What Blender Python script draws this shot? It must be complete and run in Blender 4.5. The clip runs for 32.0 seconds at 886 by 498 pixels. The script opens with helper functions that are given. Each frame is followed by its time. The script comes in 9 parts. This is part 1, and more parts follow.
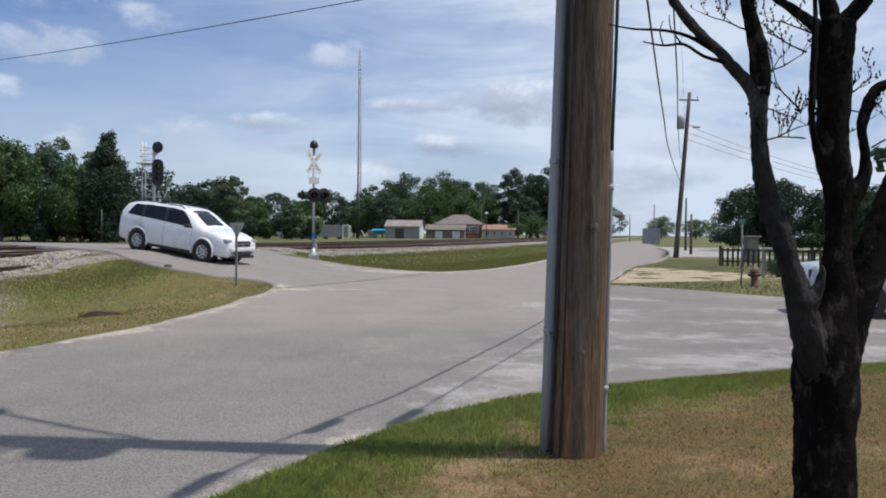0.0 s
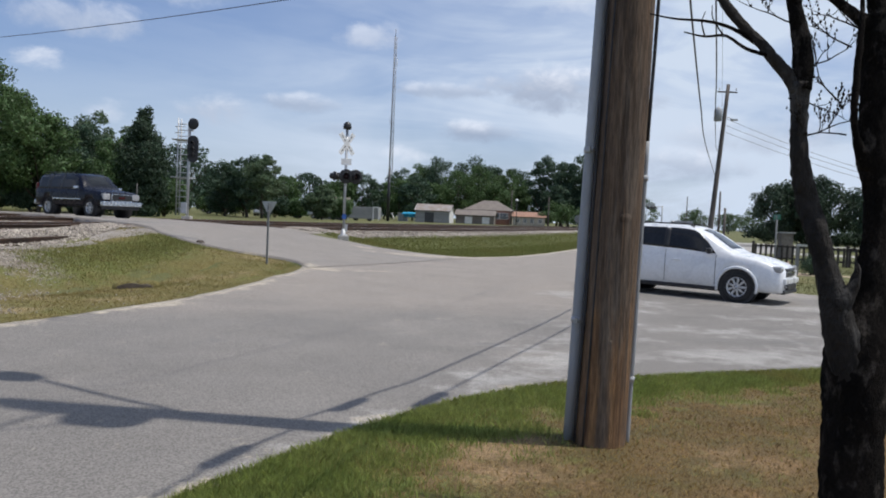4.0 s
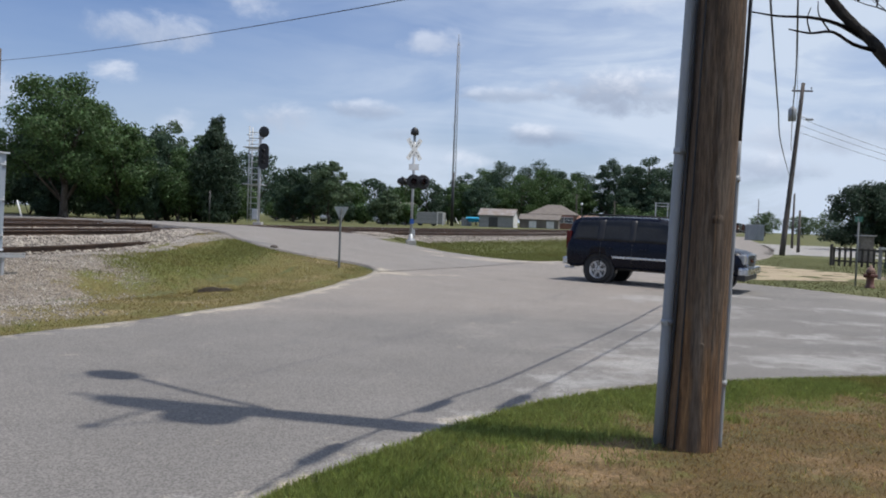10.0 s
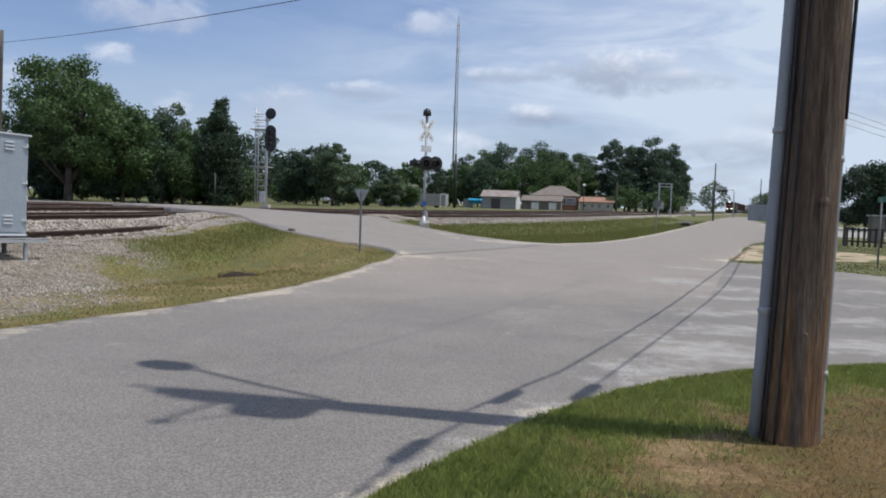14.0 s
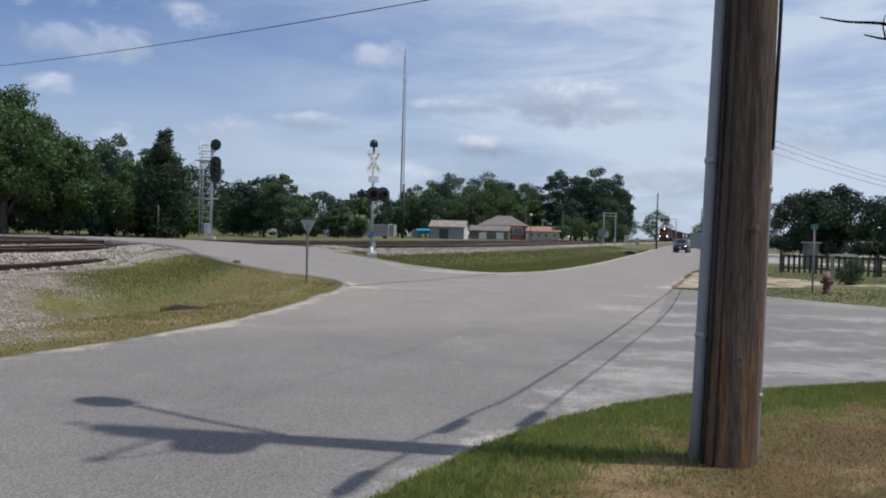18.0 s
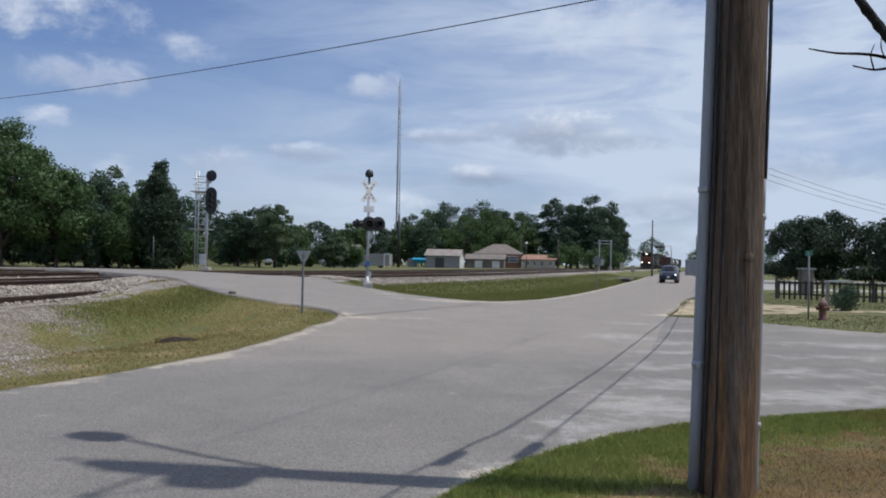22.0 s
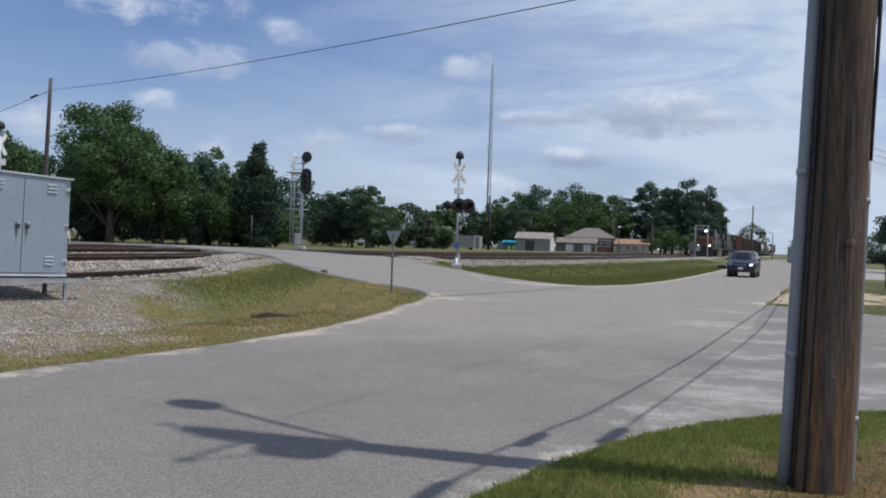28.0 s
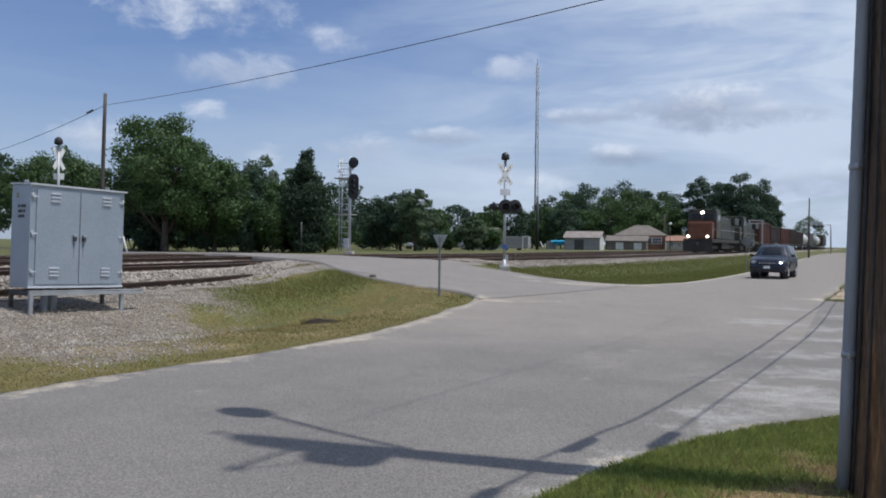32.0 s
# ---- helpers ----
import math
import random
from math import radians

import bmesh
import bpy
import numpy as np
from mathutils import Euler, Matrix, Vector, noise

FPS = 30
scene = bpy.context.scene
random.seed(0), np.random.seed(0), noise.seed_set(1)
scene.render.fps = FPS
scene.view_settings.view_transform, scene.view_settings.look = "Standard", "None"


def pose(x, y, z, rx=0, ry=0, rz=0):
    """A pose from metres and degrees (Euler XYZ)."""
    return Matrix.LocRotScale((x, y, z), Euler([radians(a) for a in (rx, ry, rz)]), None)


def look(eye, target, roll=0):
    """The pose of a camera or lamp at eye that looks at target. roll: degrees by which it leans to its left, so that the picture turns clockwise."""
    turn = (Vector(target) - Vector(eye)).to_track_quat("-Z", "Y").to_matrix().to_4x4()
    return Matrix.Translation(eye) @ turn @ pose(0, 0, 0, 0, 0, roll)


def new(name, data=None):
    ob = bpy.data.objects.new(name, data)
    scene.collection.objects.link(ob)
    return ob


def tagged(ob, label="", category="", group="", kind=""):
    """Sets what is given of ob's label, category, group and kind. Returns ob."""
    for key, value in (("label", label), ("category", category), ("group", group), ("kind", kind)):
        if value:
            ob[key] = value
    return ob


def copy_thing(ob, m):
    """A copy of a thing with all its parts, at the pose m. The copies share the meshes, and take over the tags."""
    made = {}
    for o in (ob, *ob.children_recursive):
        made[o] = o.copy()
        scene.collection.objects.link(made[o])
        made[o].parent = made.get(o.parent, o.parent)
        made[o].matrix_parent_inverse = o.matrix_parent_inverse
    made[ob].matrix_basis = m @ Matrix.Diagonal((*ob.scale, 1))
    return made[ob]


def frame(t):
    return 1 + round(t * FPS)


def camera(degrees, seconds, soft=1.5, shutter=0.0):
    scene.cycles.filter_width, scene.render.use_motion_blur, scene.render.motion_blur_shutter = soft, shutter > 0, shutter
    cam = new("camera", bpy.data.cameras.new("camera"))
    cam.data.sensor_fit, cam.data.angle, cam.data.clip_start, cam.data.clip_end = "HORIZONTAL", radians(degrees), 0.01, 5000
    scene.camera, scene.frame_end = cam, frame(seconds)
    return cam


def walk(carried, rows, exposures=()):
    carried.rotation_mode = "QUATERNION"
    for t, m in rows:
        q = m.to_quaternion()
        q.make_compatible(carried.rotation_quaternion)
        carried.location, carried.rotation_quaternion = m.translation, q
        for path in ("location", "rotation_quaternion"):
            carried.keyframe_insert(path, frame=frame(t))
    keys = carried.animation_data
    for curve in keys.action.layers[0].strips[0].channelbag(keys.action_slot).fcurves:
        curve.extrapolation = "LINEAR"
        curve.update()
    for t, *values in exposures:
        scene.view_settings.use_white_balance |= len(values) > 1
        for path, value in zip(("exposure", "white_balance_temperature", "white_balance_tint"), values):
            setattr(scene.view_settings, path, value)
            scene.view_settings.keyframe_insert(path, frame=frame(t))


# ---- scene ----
cam = camera(58.63, 32.0, soft=1.9)
PATH = [
    (0.0, 0.000, 0.000, 1.570, 88.88, -0.52, -0.85),
    (0.5, -0.008, -0.020, 1.564, 88.16, -1.13, -0.97),
    (1.0, 0.005, -0.001, 1.569, 87.86, -1.43, -0.42),
    (1.5, -0.001, -0.021, 1.563, 88.25, -1.44, -0.69),
    (2.0, 0.006, -0.006, 1.566, 88.11, -1.55, -0.61),
    (2.5, -0.001, -0.016, 1.564, 88.27, -1.88, -0.70),
    (3.0, -0.005, -0.025, 1.563, 88.39, -2.12, -0.41),
    (3.5, -0.022, -0.038, 1.568, 87.65, -2.38, 0.70),
    (5.5, 0.039, 0.064, 1.562, 88.24, -3.27, 2.70),
    (6.0, 0.032, 0.038, 1.558, 88.15, -2.90, 4.93),
    (6.5, -0.084, -0.018, 1.559, 88.38, -2.18, 4.63),
    (7.0, -0.154, -0.051, 1.563, 88.60, -2.75, 4.06),
    (7.5, -0.178, -0.082, 1.557, 89.53, -2.85, 3.42),
    (8.0, -0.188, -0.093, 1.565, 89.30, -1.81, 4.08),
    (8.5, -0.175, -0.087, 1.551, 88.63, -1.84, 5.27),
    (9.0, -0.171, -0.075, 1.546, 87.86, -1.95, 5.58),
    (9.5, -0.181, -0.074, 1.549, 87.55, -2.00, 5.69),
    (10.0, -0.182, -0.081, 1.546, 87.90, -2.16, 5.87),
    (10.5, -0.183, -0.086, 1.540, 88.27, -2.16, 6.95),
    (11.0, -0.192, -0.072, 1.554, 87.76, -2.72, 6.34),
    (11.5, -0.229, -0.100, 1.546, 87.54, -3.01, 6.73),
    (12.0, -0.314, -0.101, 1.531, 85.93, -2.56, 9.43),
    (12.5, -0.391, -0.003, 1.548, 84.70, -1.29, 14.44),
    (13.0, -0.497, 0.139, 1.543, 85.97, -3.11, 10.46),
    (13.5, -0.692, 0.142, 1.527, 86.73, -1.95, 4.68),
    (14.0, -0.782, 0.124, 1.543, 86.57, -1.90, 5.80),
    (14.5, -0.794, 0.126, 1.542, 88.89, -1.66, 3.85),
    (16.5, -0.758, 0.101, 1.547, 89.47, -1.50, 1.33),
    (17.0, -0.758, 0.104, 1.537, 88.64, -1.43, 1.76),
    (17.5, -0.754, 0.100, 1.536, 88.68, -1.56, 1.88),
    (18.0, -0.746, 0.091, 1.541, 88.88, -1.47, 2.06),
    (18.5, -0.745, 0.083, 1.540, 88.91, -1.41, 2.40),
    (19.0, -0.729, 0.087, 1.531, 89.88, -0.83, 2.83),
    (19.5, -0.734, 0.077, 1.539, 90.70, -0.93, 2.54),
    (20.0, -0.731, 0.070, 1.539, 90.86, -0.56, 2.56),
    (20.5, -0.727, 0.080, 1.545, 90.95, -0.82, 2.34),
    (21.0, -0.735, 0.077, 1.536, 90.71, -1.08, 1.86),
    (21.5, -0.737, 0.089, 1.545, 90.41, -1.31, 1.93),
    (22.0, -0.744, 0.089, 1.554, 90.98, -1.03, 1.75),
    (22.5, -0.736, 0.089, 1.543, 90.83, -1.28, 0.98),
    (23.0, -0.736, 0.086, 1.545, 91.18, -1.20, 0.75),
    (23.5, -0.725, 0.087, 1.531, 90.33, -1.43, 1.26),
    (24.0, -0.725, 0.092, 1.535, 89.66, -0.99, 0.84),
    (24.5, -0.716, 0.116, 1.533, 88.96, -1.47, 1.88),
    (25.0, -0.622, 0.184, 1.539, 88.88, -1.72, 3.42),
    (25.5, -0.619, 0.171, 1.536, 89.24, -2.16, 5.50),
    (27.5, -0.701, 0.088, 1.550, 89.87, -1.90, 6.84),
    (28.0, -0.698, 0.086, 1.543, 89.53, -1.95, 8.30),
    (28.5, -0.699, 0.093, 1.548, 88.70, -2.33, 7.74),
    (29.0, -0.718, 0.075, 1.563, 88.37, -2.52, 10.91),
    (29.5, -0.713, 0.083, 1.554, 88.11, -2.75, 11.51),
    (30.0, -0.711, 0.093, 1.565, 88.66, -1.37, 11.66),
    (30.5, -0.694, 0.100, 1.560, 89.12, -0.34, 10.71),
    (31.0, -0.695, 0.079, 1.559, 89.11, -0.38, 10.35),
    (31.5, -0.681, 0.095, 1.564, 88.87, -0.07, 10.56),
    (32.0, -0.658, 0.114, 1.574, 89.57, -0.58, 11.82),
]
walk(cam, [(t, pose(*p)) for t, *p in PATH],
     [(0.0, 0.17, 6490, 11), (4.0, 0.15, 6480, 11), (8.0, 0.10, 6420, 11), (13.0, 0.16, 6450, 11), (15.0, 0.09, 6410, 11), (19.0, -0.01, 6330, 11), (32.0, 0.0, 6260, 11)])

# ---- world, sun ----
SUN_EL, SUN_AZ = radians(70.0), radians(95.8)   # azimuth clockwise from +y
sun_dir = Vector((math.sin(SUN_AZ) * math.cos(SUN_EL), math.cos(SUN_AZ) * math.cos(SUN_EL), math.sin(SUN_EL)))
sun_data = bpy.data.lights.new("sun", "SUN")
sun_data.energy, sun_data.angle, sun_data.color = 3.3, radians(0.6), (1.0, 0.955, 0.88)
sun = new("sun", sun_data)
sun.matrix_world = look((40, -20, 60), Vector((40, -20, 60)) - sun_dir)

world = bpy.data.worlds.new("sky")
scene.world = world
world.use_nodes = True
wn, wl = world.node_tree.nodes, world.node_tree.links
wn.clear()


def wnode(kind, **values):
    n = wn.new(kind)
    for key, value in values.items():
        n.inputs[key].default_value = value
    return n


sky = wn.new("ShaderNodeTexSky")
sky.sky_type, sky.sun_disc, sky.sun_elevation, sky.sun_rotation = "NISHITA", False, SUN_EL, SUN_AZ
sky.air_density, sky.dust_density, sky.ozone_density = 1.0, 1.6, 1.4
coord = wn.new("ShaderNodeTexCoord")
# clouds lie on a flat layer: the direction is divided by its height
split = wn.new("ShaderNodeSeparateXYZ")
wl.new(coord.outputs["Generated"], split.inputs[0])
lift = wn.new("ShaderNodeMath")
lift.operation = "ADD"
lift.inputs[1].default_value = 0.10
wl.new(split.outputs["Z"], lift.inputs[0])
high = wn.new("ShaderNodeMath")
high.operation = "MAXIMUM"
high.inputs[1].default_value = 0.03
wl.new(lift.outputs[0], high.inputs[0])
flat = wn.new("ShaderNodeCombineXYZ")
for axis in "XY":
    d = wn.new("ShaderNodeMath")
    d.operation = "DIVIDE"
    wl.new(split.outputs[axis], d.inputs[0])
    wl.new(high.outputs[0], d.inputs[1])
    wl.new(d.outputs[0], flat.inputs[axis])


def cloud_layer(scale, stretch, turn, low, top, detail, rough, distort, offset):
    m = wn.new("ShaderNodeMapping")
    m.inputs["Scale"].default_value = stretch
    m.inputs["Rotation"].default_value = (0, 0, radians(turn))
    m.inputs["Location"].default_value = offset
    wl.new(flat.outputs[0], m.inputs[0])
    n = wnode("ShaderNodeTexNoise", Scale=scale, Detail=detail, Roughness=rough, Distortion=distort)
    wl.new(m.outputs[0], n.inputs["Vector"])
    r = wn.new("ShaderNodeMapRange")
    r.interpolation_type = "SMOOTHSTEP"
    r.inputs["From Min"].default_value, r.inputs["From Max"].default_value = low, top
    wl.new(n.outputs["Fac"], r.inputs["Value"])
    return r.outputs[0]


def wmix(fac, a, b, blend="MIX"):
    m = wn.new("ShaderNodeMix")
    m.data_type, m.blend_type = "RGBA", blend
    for socket, value in ((m.inputs[0], fac), (m.inputs[6], a), (m.inputs[7], b)):
        if isinstance(value, (int, float, tuple)):
            socket.default_value = value
        else:
            wl.new(value, socket)
    return m.outputs[2]


def wmath(kind, a, b):
    m = wn.new("ShaderNodeMath")
    m.operation, m.use_clamp = kind, True
    for socket, value in zip(m.inputs, (a, b)):
        if isinstance(value, (int, float)):
            socket.default_value = value
        else:
            wl.new(value, socket)
    return m.outputs[0]


def wfree(kind, a, b=0.0):
    m = wn.new("ShaderNodeMath")
    m.operation = kind
    for socket, value in zip(m.inputs, (a, b)):
        if isinstance(value, (int, float)):
            socket.default_value = value
        else:
            wl.new(value, socket)
    return m.outputs[0]


def wspan(value, low, high, out0=0.0, out1=1.0, smooth=True):
    r = wn.new("ShaderNodeMapRange")
    r.interpolation_type = "SMOOTHSTEP" if smooth else "LINEAR"
    for socket, v in zip(r.inputs[1:5], (low, high, out0, out1)):
        socket.default_value = v
    wl.new(value, r.inputs[0])
    return r.outputs[0]


# bearing from +y and height over the horizon, in radians
bearing = wfree("ARCTAN2", split.outputs["X"], split.outputs["Y"])
rise = wfree("ARCSINE", split.outputs["Z"])
dome = wn.new("ShaderNodeCombineXYZ")
wl.new(bearing, dome.inputs["X"])
wl.new(rise, dome.inputs["Y"])


def on_dome(scale, stretch, turn, detail, rough, distort, offset=(0, 0, 0)):
    m = wn.new("ShaderNodeMapping")
    m.inputs["Scale"].default_value = stretch
    m.inputs["Rotation"].default_value = (0, 0, radians(turn))
    m.inputs["Location"].default_value = offset
    wl.new(dome.outputs[0], m.inputs[0])
    n = wnode("ShaderNodeTexNoise", Scale=scale, Detail=detail, Roughness=rough, Distortion=distort)
    wl.new(m.outputs[0], n.inputs["Vector"])
    return n.outputs["Fac"]


# streaks of thin high cloud, thicker towards the sun's side of the sky and towards the horizon
streaks = wspan(on_dome(1.0, (3.2, 15.0, 1), 7, 7, 0.60, 0.7, (3.1, 0.3, 0)), 0.36, 0.66)
sheets = wspan(on_dome(1.0, (2.0, 5.5, 1), -9, 5, 0.55, 0.5, (1.4, 7.7, 0)), 0.34, 0.66)
side = wspan(bearing, -0.55, 0.42, 0.10, 1.2)
low_sky = wspan(rise, 0.0, 0.26, 0.50, 0.0)
thin = wmath("ADD", wmath("MULTIPLY", wmath("ADD", wmath("MULTIPLY", streaks, 0.55), wmath("MULTIPLY", sheets, 0.60)), side), wmath("ADD", low_sky, 0.04))
tinted = wmix(1.0, sky.outputs[0], (0.66, 0.78, 1.02, 1), "MULTIPLY")
c = wmix(thin, tinted, (5.3, 6.15, 7.35, 1))
# scattered fair-weather clouds of a flat layer, over and behind the view
puffs = cloud_layer(2.1, (0.8, 0.55, 1), 8, 0.535, 0.64, 7, 0.56, 0.1, (1.3, 6.2, 0))
aloft = wmath("MAXIMUM", wspan(rise, 0.36, 0.60), wspan(wfree("ABSOLUTE", bearing), 0.75, 1.0))
c = wmix(wmath("MULTIPLY", wmath("MULTIPLY", puffs, aloft), 0.85), c, (6.6, 7.1, 8.0, 1))
# single clouds ahead: bearing, height, half-width, half-height, greyness of the underside, thickness
rag = on_dome(1.0, (17.0, 24.0, 1), 0, 7, 0.62, 0.25, (0.7, 2.9, 0))
ragged = wspan(rag, 0.25, 0.75, -1.15, 1.15, False)
CLOUDS_HIGH = [(-0.52, 0.278, 0.13, 0.045, 0.25, 0.95), (-0.46, 0.206, 0.085, 0.030, 0.5, 0.6), (-0.35, 0.247, 0.045, 0.024, 0.2, 0.6), (-0.495, 0.158, 0.036, 0.020, 0.15, 0.85), (-0.425, 0.110, 0.040, 0.018, 0.2, 0.7), (-0.30, 0.116, 0.055, 0.026, 0.6, 0.7), (0.16, 0.292, 0.16, 0.05, 0.2, 0.55), (-0.62, 0.12, 0.06, 0.03, 0.3, 0.8)]
CLOUDS_LOW = [(-0.21, 0.132, 0.055, 0.016, 0.9, 0.6), (-0.12, 0.218, 0.060, 0.024, 0.35, 0.62), (-0.03, 0.157, 0.070, 0.013, 0.9, 0.6), (0.10, 0.162, 0.105, 0.038, 0.85, 0.95), (0.19, 0.152, 0.075, 0.019, 0.9, 0.75), (0.012, 0.108, 0.062, 0.018, 0.95, 0.8), (-0.08, 0.076, 0.045, 0.016, 0.1, 0.8), (0.25, 0.072, 0.11, 0.028, 0.85, 0.7), (-0.16, 0.104, 0.040, 0.012, 0.8, 0.5), (0.36, 0.11, 0.12, 0.03, 0.7, 0.6)]
for az, el, wide, tall, grey, thick in CLOUDS_HIGH + CLOUDS_LOW:
    u = wfree("MULTIPLY", wfree("SUBTRACT", bearing, az), 1 / wide)
    v = wfree("MULTIPLY", wfree("SUBTRACT", rise, el), 1 / tall)
    # the underside is flatter than the crown
    v = wfree("MAXIMUM", v, wfree("MULTIPLY", v, -1.0)) if grey < 0.3 else wfree("MAXIMUM", v, wfree("MULTIPLY", v, -1.25))
    gone = wfree("ADD", wfree("MULTIPLY", u, u), wfree("MULTIPLY", v, v))
    body = wfree("ADD", wfree("SUBTRACT", 0.75 + 0.3 * grey, gone), wfree("MULTIPLY", ragged, 0.7))
    under = wfree("ADD", wfree("MULTIPLY", wfree("SUBTRACT", rise, el + tall * 0.60), 1 / tall), wfree("MULTIPLY", ragged, 0.45))
    shade = wspan(under, -0.75, 0.45, grey, 0.0)
    c = wmix(wmath("MULTIPLY", wspan(body, 0.0, 1.25), thick), c, wmix(shade, (6.9, 7.4, 8.3, 1), (2.75, 3.35, 4.5, 1)))
back = wnode("ShaderNodeBackground", Strength=0.105)
wl.new(c, back.inputs["Color"])
wout = wn.new("ShaderNodeOutputWorld")
wl.new(back.outputs[0], wout.inputs[0])


# ---- materials ----
def material(name, base, other, size, rough=0.85, bump=0.3, fine=None, third=None, metal=0.0, spec=0.4, island=0.0, per_object=0.0, stretch=(1, 1, 1), third_size=None, depth=0.02, contrast=1.0, leafy=0.0, covers=(), octaves=4.0):
    """Two colours mixed by broad patches, a finer grain over them, an optional third colour in stains.
    covers: what lies over parts of the surface, as (channel of the "cover" weights, colour, second colour, grain of its edge, its raggedness, most)."""
    m = bpy.data.materials.new(name)
    m.use_nodes = True
    n, l = m.node_tree.nodes, m.node_tree.links
    b = n["Principled BSDF"]
    b.inputs["Metallic"].default_value = metal
    b.inputs["Specular IOR Level"].default_value = spec
    co = n.new("ShaderNodeTexCoord")
    mp = n.new("ShaderNodeMapping")
    mp.inputs["Scale"].default_value = stretch
    l.new(co.outputs["Object"], mp.inputs[0])

    def noise_at(scale, detail=5.0, rough_=0.6):
        x = n.new("ShaderNodeTexNoise")
        x.inputs["Scale"].default_value, x.inputs["Detail"].default_value, x.inputs["Roughness"].default_value = scale, detail, rough_
        l.new(mp.outputs[0], x.inputs["Vector"])
        return x.outputs["Fac"]

    def span(value, low, high, out0=0.0, out1=1.0):
        r = n.new("ShaderNodeMapRange")
        for i, v in enumerate((low, high, out0, out1), 1):
            r.inputs[i].default_value = v
        l.new(value, r.inputs[0])
        return r.outputs[0]

    def mix(fac, a, c, blend="MIX"):
        x = n.new("ShaderNodeMix")
        x.data_type, x.blend_type = "RGBA", blend
        for s, v in ((x.inputs[0], fac), (x.inputs[6], a), (x.inputs[7], c)):
            if isinstance(v, tuple):
                s.default_value = (*v, 1)
            elif isinstance(v, (int, float)):
                s.default_value = v
            else:
                l.new(v, s)
        return x.outputs[2]

    fine = fine or size * 9
    grain = noise_at(fine, octaves, 0.7)
    col = mix(span(noise_at(size), 0.36, 0.64), base, other)
    if third:
        col = mix(span(noise_at(third_size or size * 0.37, 4.0, 0.65), 0.54, 0.68), col, third)
    if covers:
        at = n.new("ShaderNodeAttribute")
        at.attribute_name = "cover"
        apart = n.new("ShaderNodeSeparateColor")
        l.new(at.outputs["Color"], apart.inputs[0])
    for channel, colour, second, edge, rag, most in covers:
        soft_ = span(noise_at(edge, 7.0, 0.68), 0.25, 0.75, -rag, rag)
        both = n.new("ShaderNodeMath")
        both.operation = "ADD"
        l.new(at.outputs["Alpha"] if channel == 3 else apart.outputs[channel], both.inputs[0])
        l.new(soft_, both.inputs[1])
        col = mix(span(both.outputs[0], 0.32, 0.72, 0.0, most), col, mix(span(noise_at(edge * 2.3), 0.38, 0.62), colour, second))
    g = n.new("ShaderNodeMapRange")
    for i, v in enumerate((0.5 - 0.2 / contrast, 0.5 + 0.2 / contrast, 0.72, 1.26), 1):
        g.inputs[i].default_value = v
    l.new(grain, g.inputs[0])
    grey = n.new("ShaderNodeCombineColor")
    for i in range(3):
        l.new(g.outputs[0], grey.inputs[i])
    col = mix(1.0, col, grey.outputs[0], "MULTIPLY")
    for amount, source in ((island, "island"), (per_object, "object")):
        if amount:
            if source == "island":
                r = n.new("ShaderNodeNewGeometry").outputs["Random Per Island"]
            else:
                r = n.new("ShaderNodeObjectInfo").outputs["Random"]
            h = n.new("ShaderNodeHueSaturation")
            l.new(span(r, 0, 1, 1 - amount, 1 + amount), h.inputs["Value"])
            l.new(span(r, 0, 1, 0.5 - amount * 0.03, 0.5 + amount * 0.03), h.inputs["Hue"])
            l.new(col, h.inputs["Color"])
            col = h.outputs[0]
    l.new(col, b.inputs["Base Color"])
    if leafy:
        # thin leaves let some of the light through
        thin = n.new("ShaderNodeBsdfTranslucent")
        l.new(col, thin.inputs["Color"])
        blend_ = n.new("ShaderNodeMixShader")
        blend_.inputs[0].default_value = leafy
        l.new(b.outputs[0], blend_.inputs[1])
        l.new(thin.outputs[0], blend_.inputs[2])
        l.new(blend_.outputs[0], n["Material Output"].inputs["Surface"])
    l.new(span(noise_at(size * 2.3), 0.3, 0.7, max(rough - 0.1, 0.03), min(rough + 0.08, 1.0)), b.inputs["Roughness"])
    if bump:
        k = n.new("ShaderNodeBump")
        k.inputs["Strength"].default_value, k.inputs["Distance"].default_value = bump, depth
        l.new(grain, k.inputs["Height"])
        l.new(k.outputs[0], b.inputs["Normal"])
    return m


def glow(name, colour, strength):
    m = bpy.data.materials.new(name)
    m.use_nodes = True
    b = m.node_tree.nodes["Principled BSDF"]
    b.inputs["Base Color"].default_value = (*colour, 1)
    b.inputs["Emission Color"].default_value = (*colour, 1)
    b.inputs["Emission Strength"].default_value = strength
    return m


def paint(name, colour, rough=0.25, coat=0.6, metal=0.0, dirt=0.12):
    m = material(name, colour, tuple(v * (1 - dirt) for v in colour), 1.6, rough=rough, bump=0.0, metal=metal, spec=0.5, contrast=0.25)
    b = m.node_tree.nodes["Principled BSDF"]
    b.inputs["Coat Weight"].default_value, b.inputs["Coat Roughness"].default_value = coat, 0.06
    return m


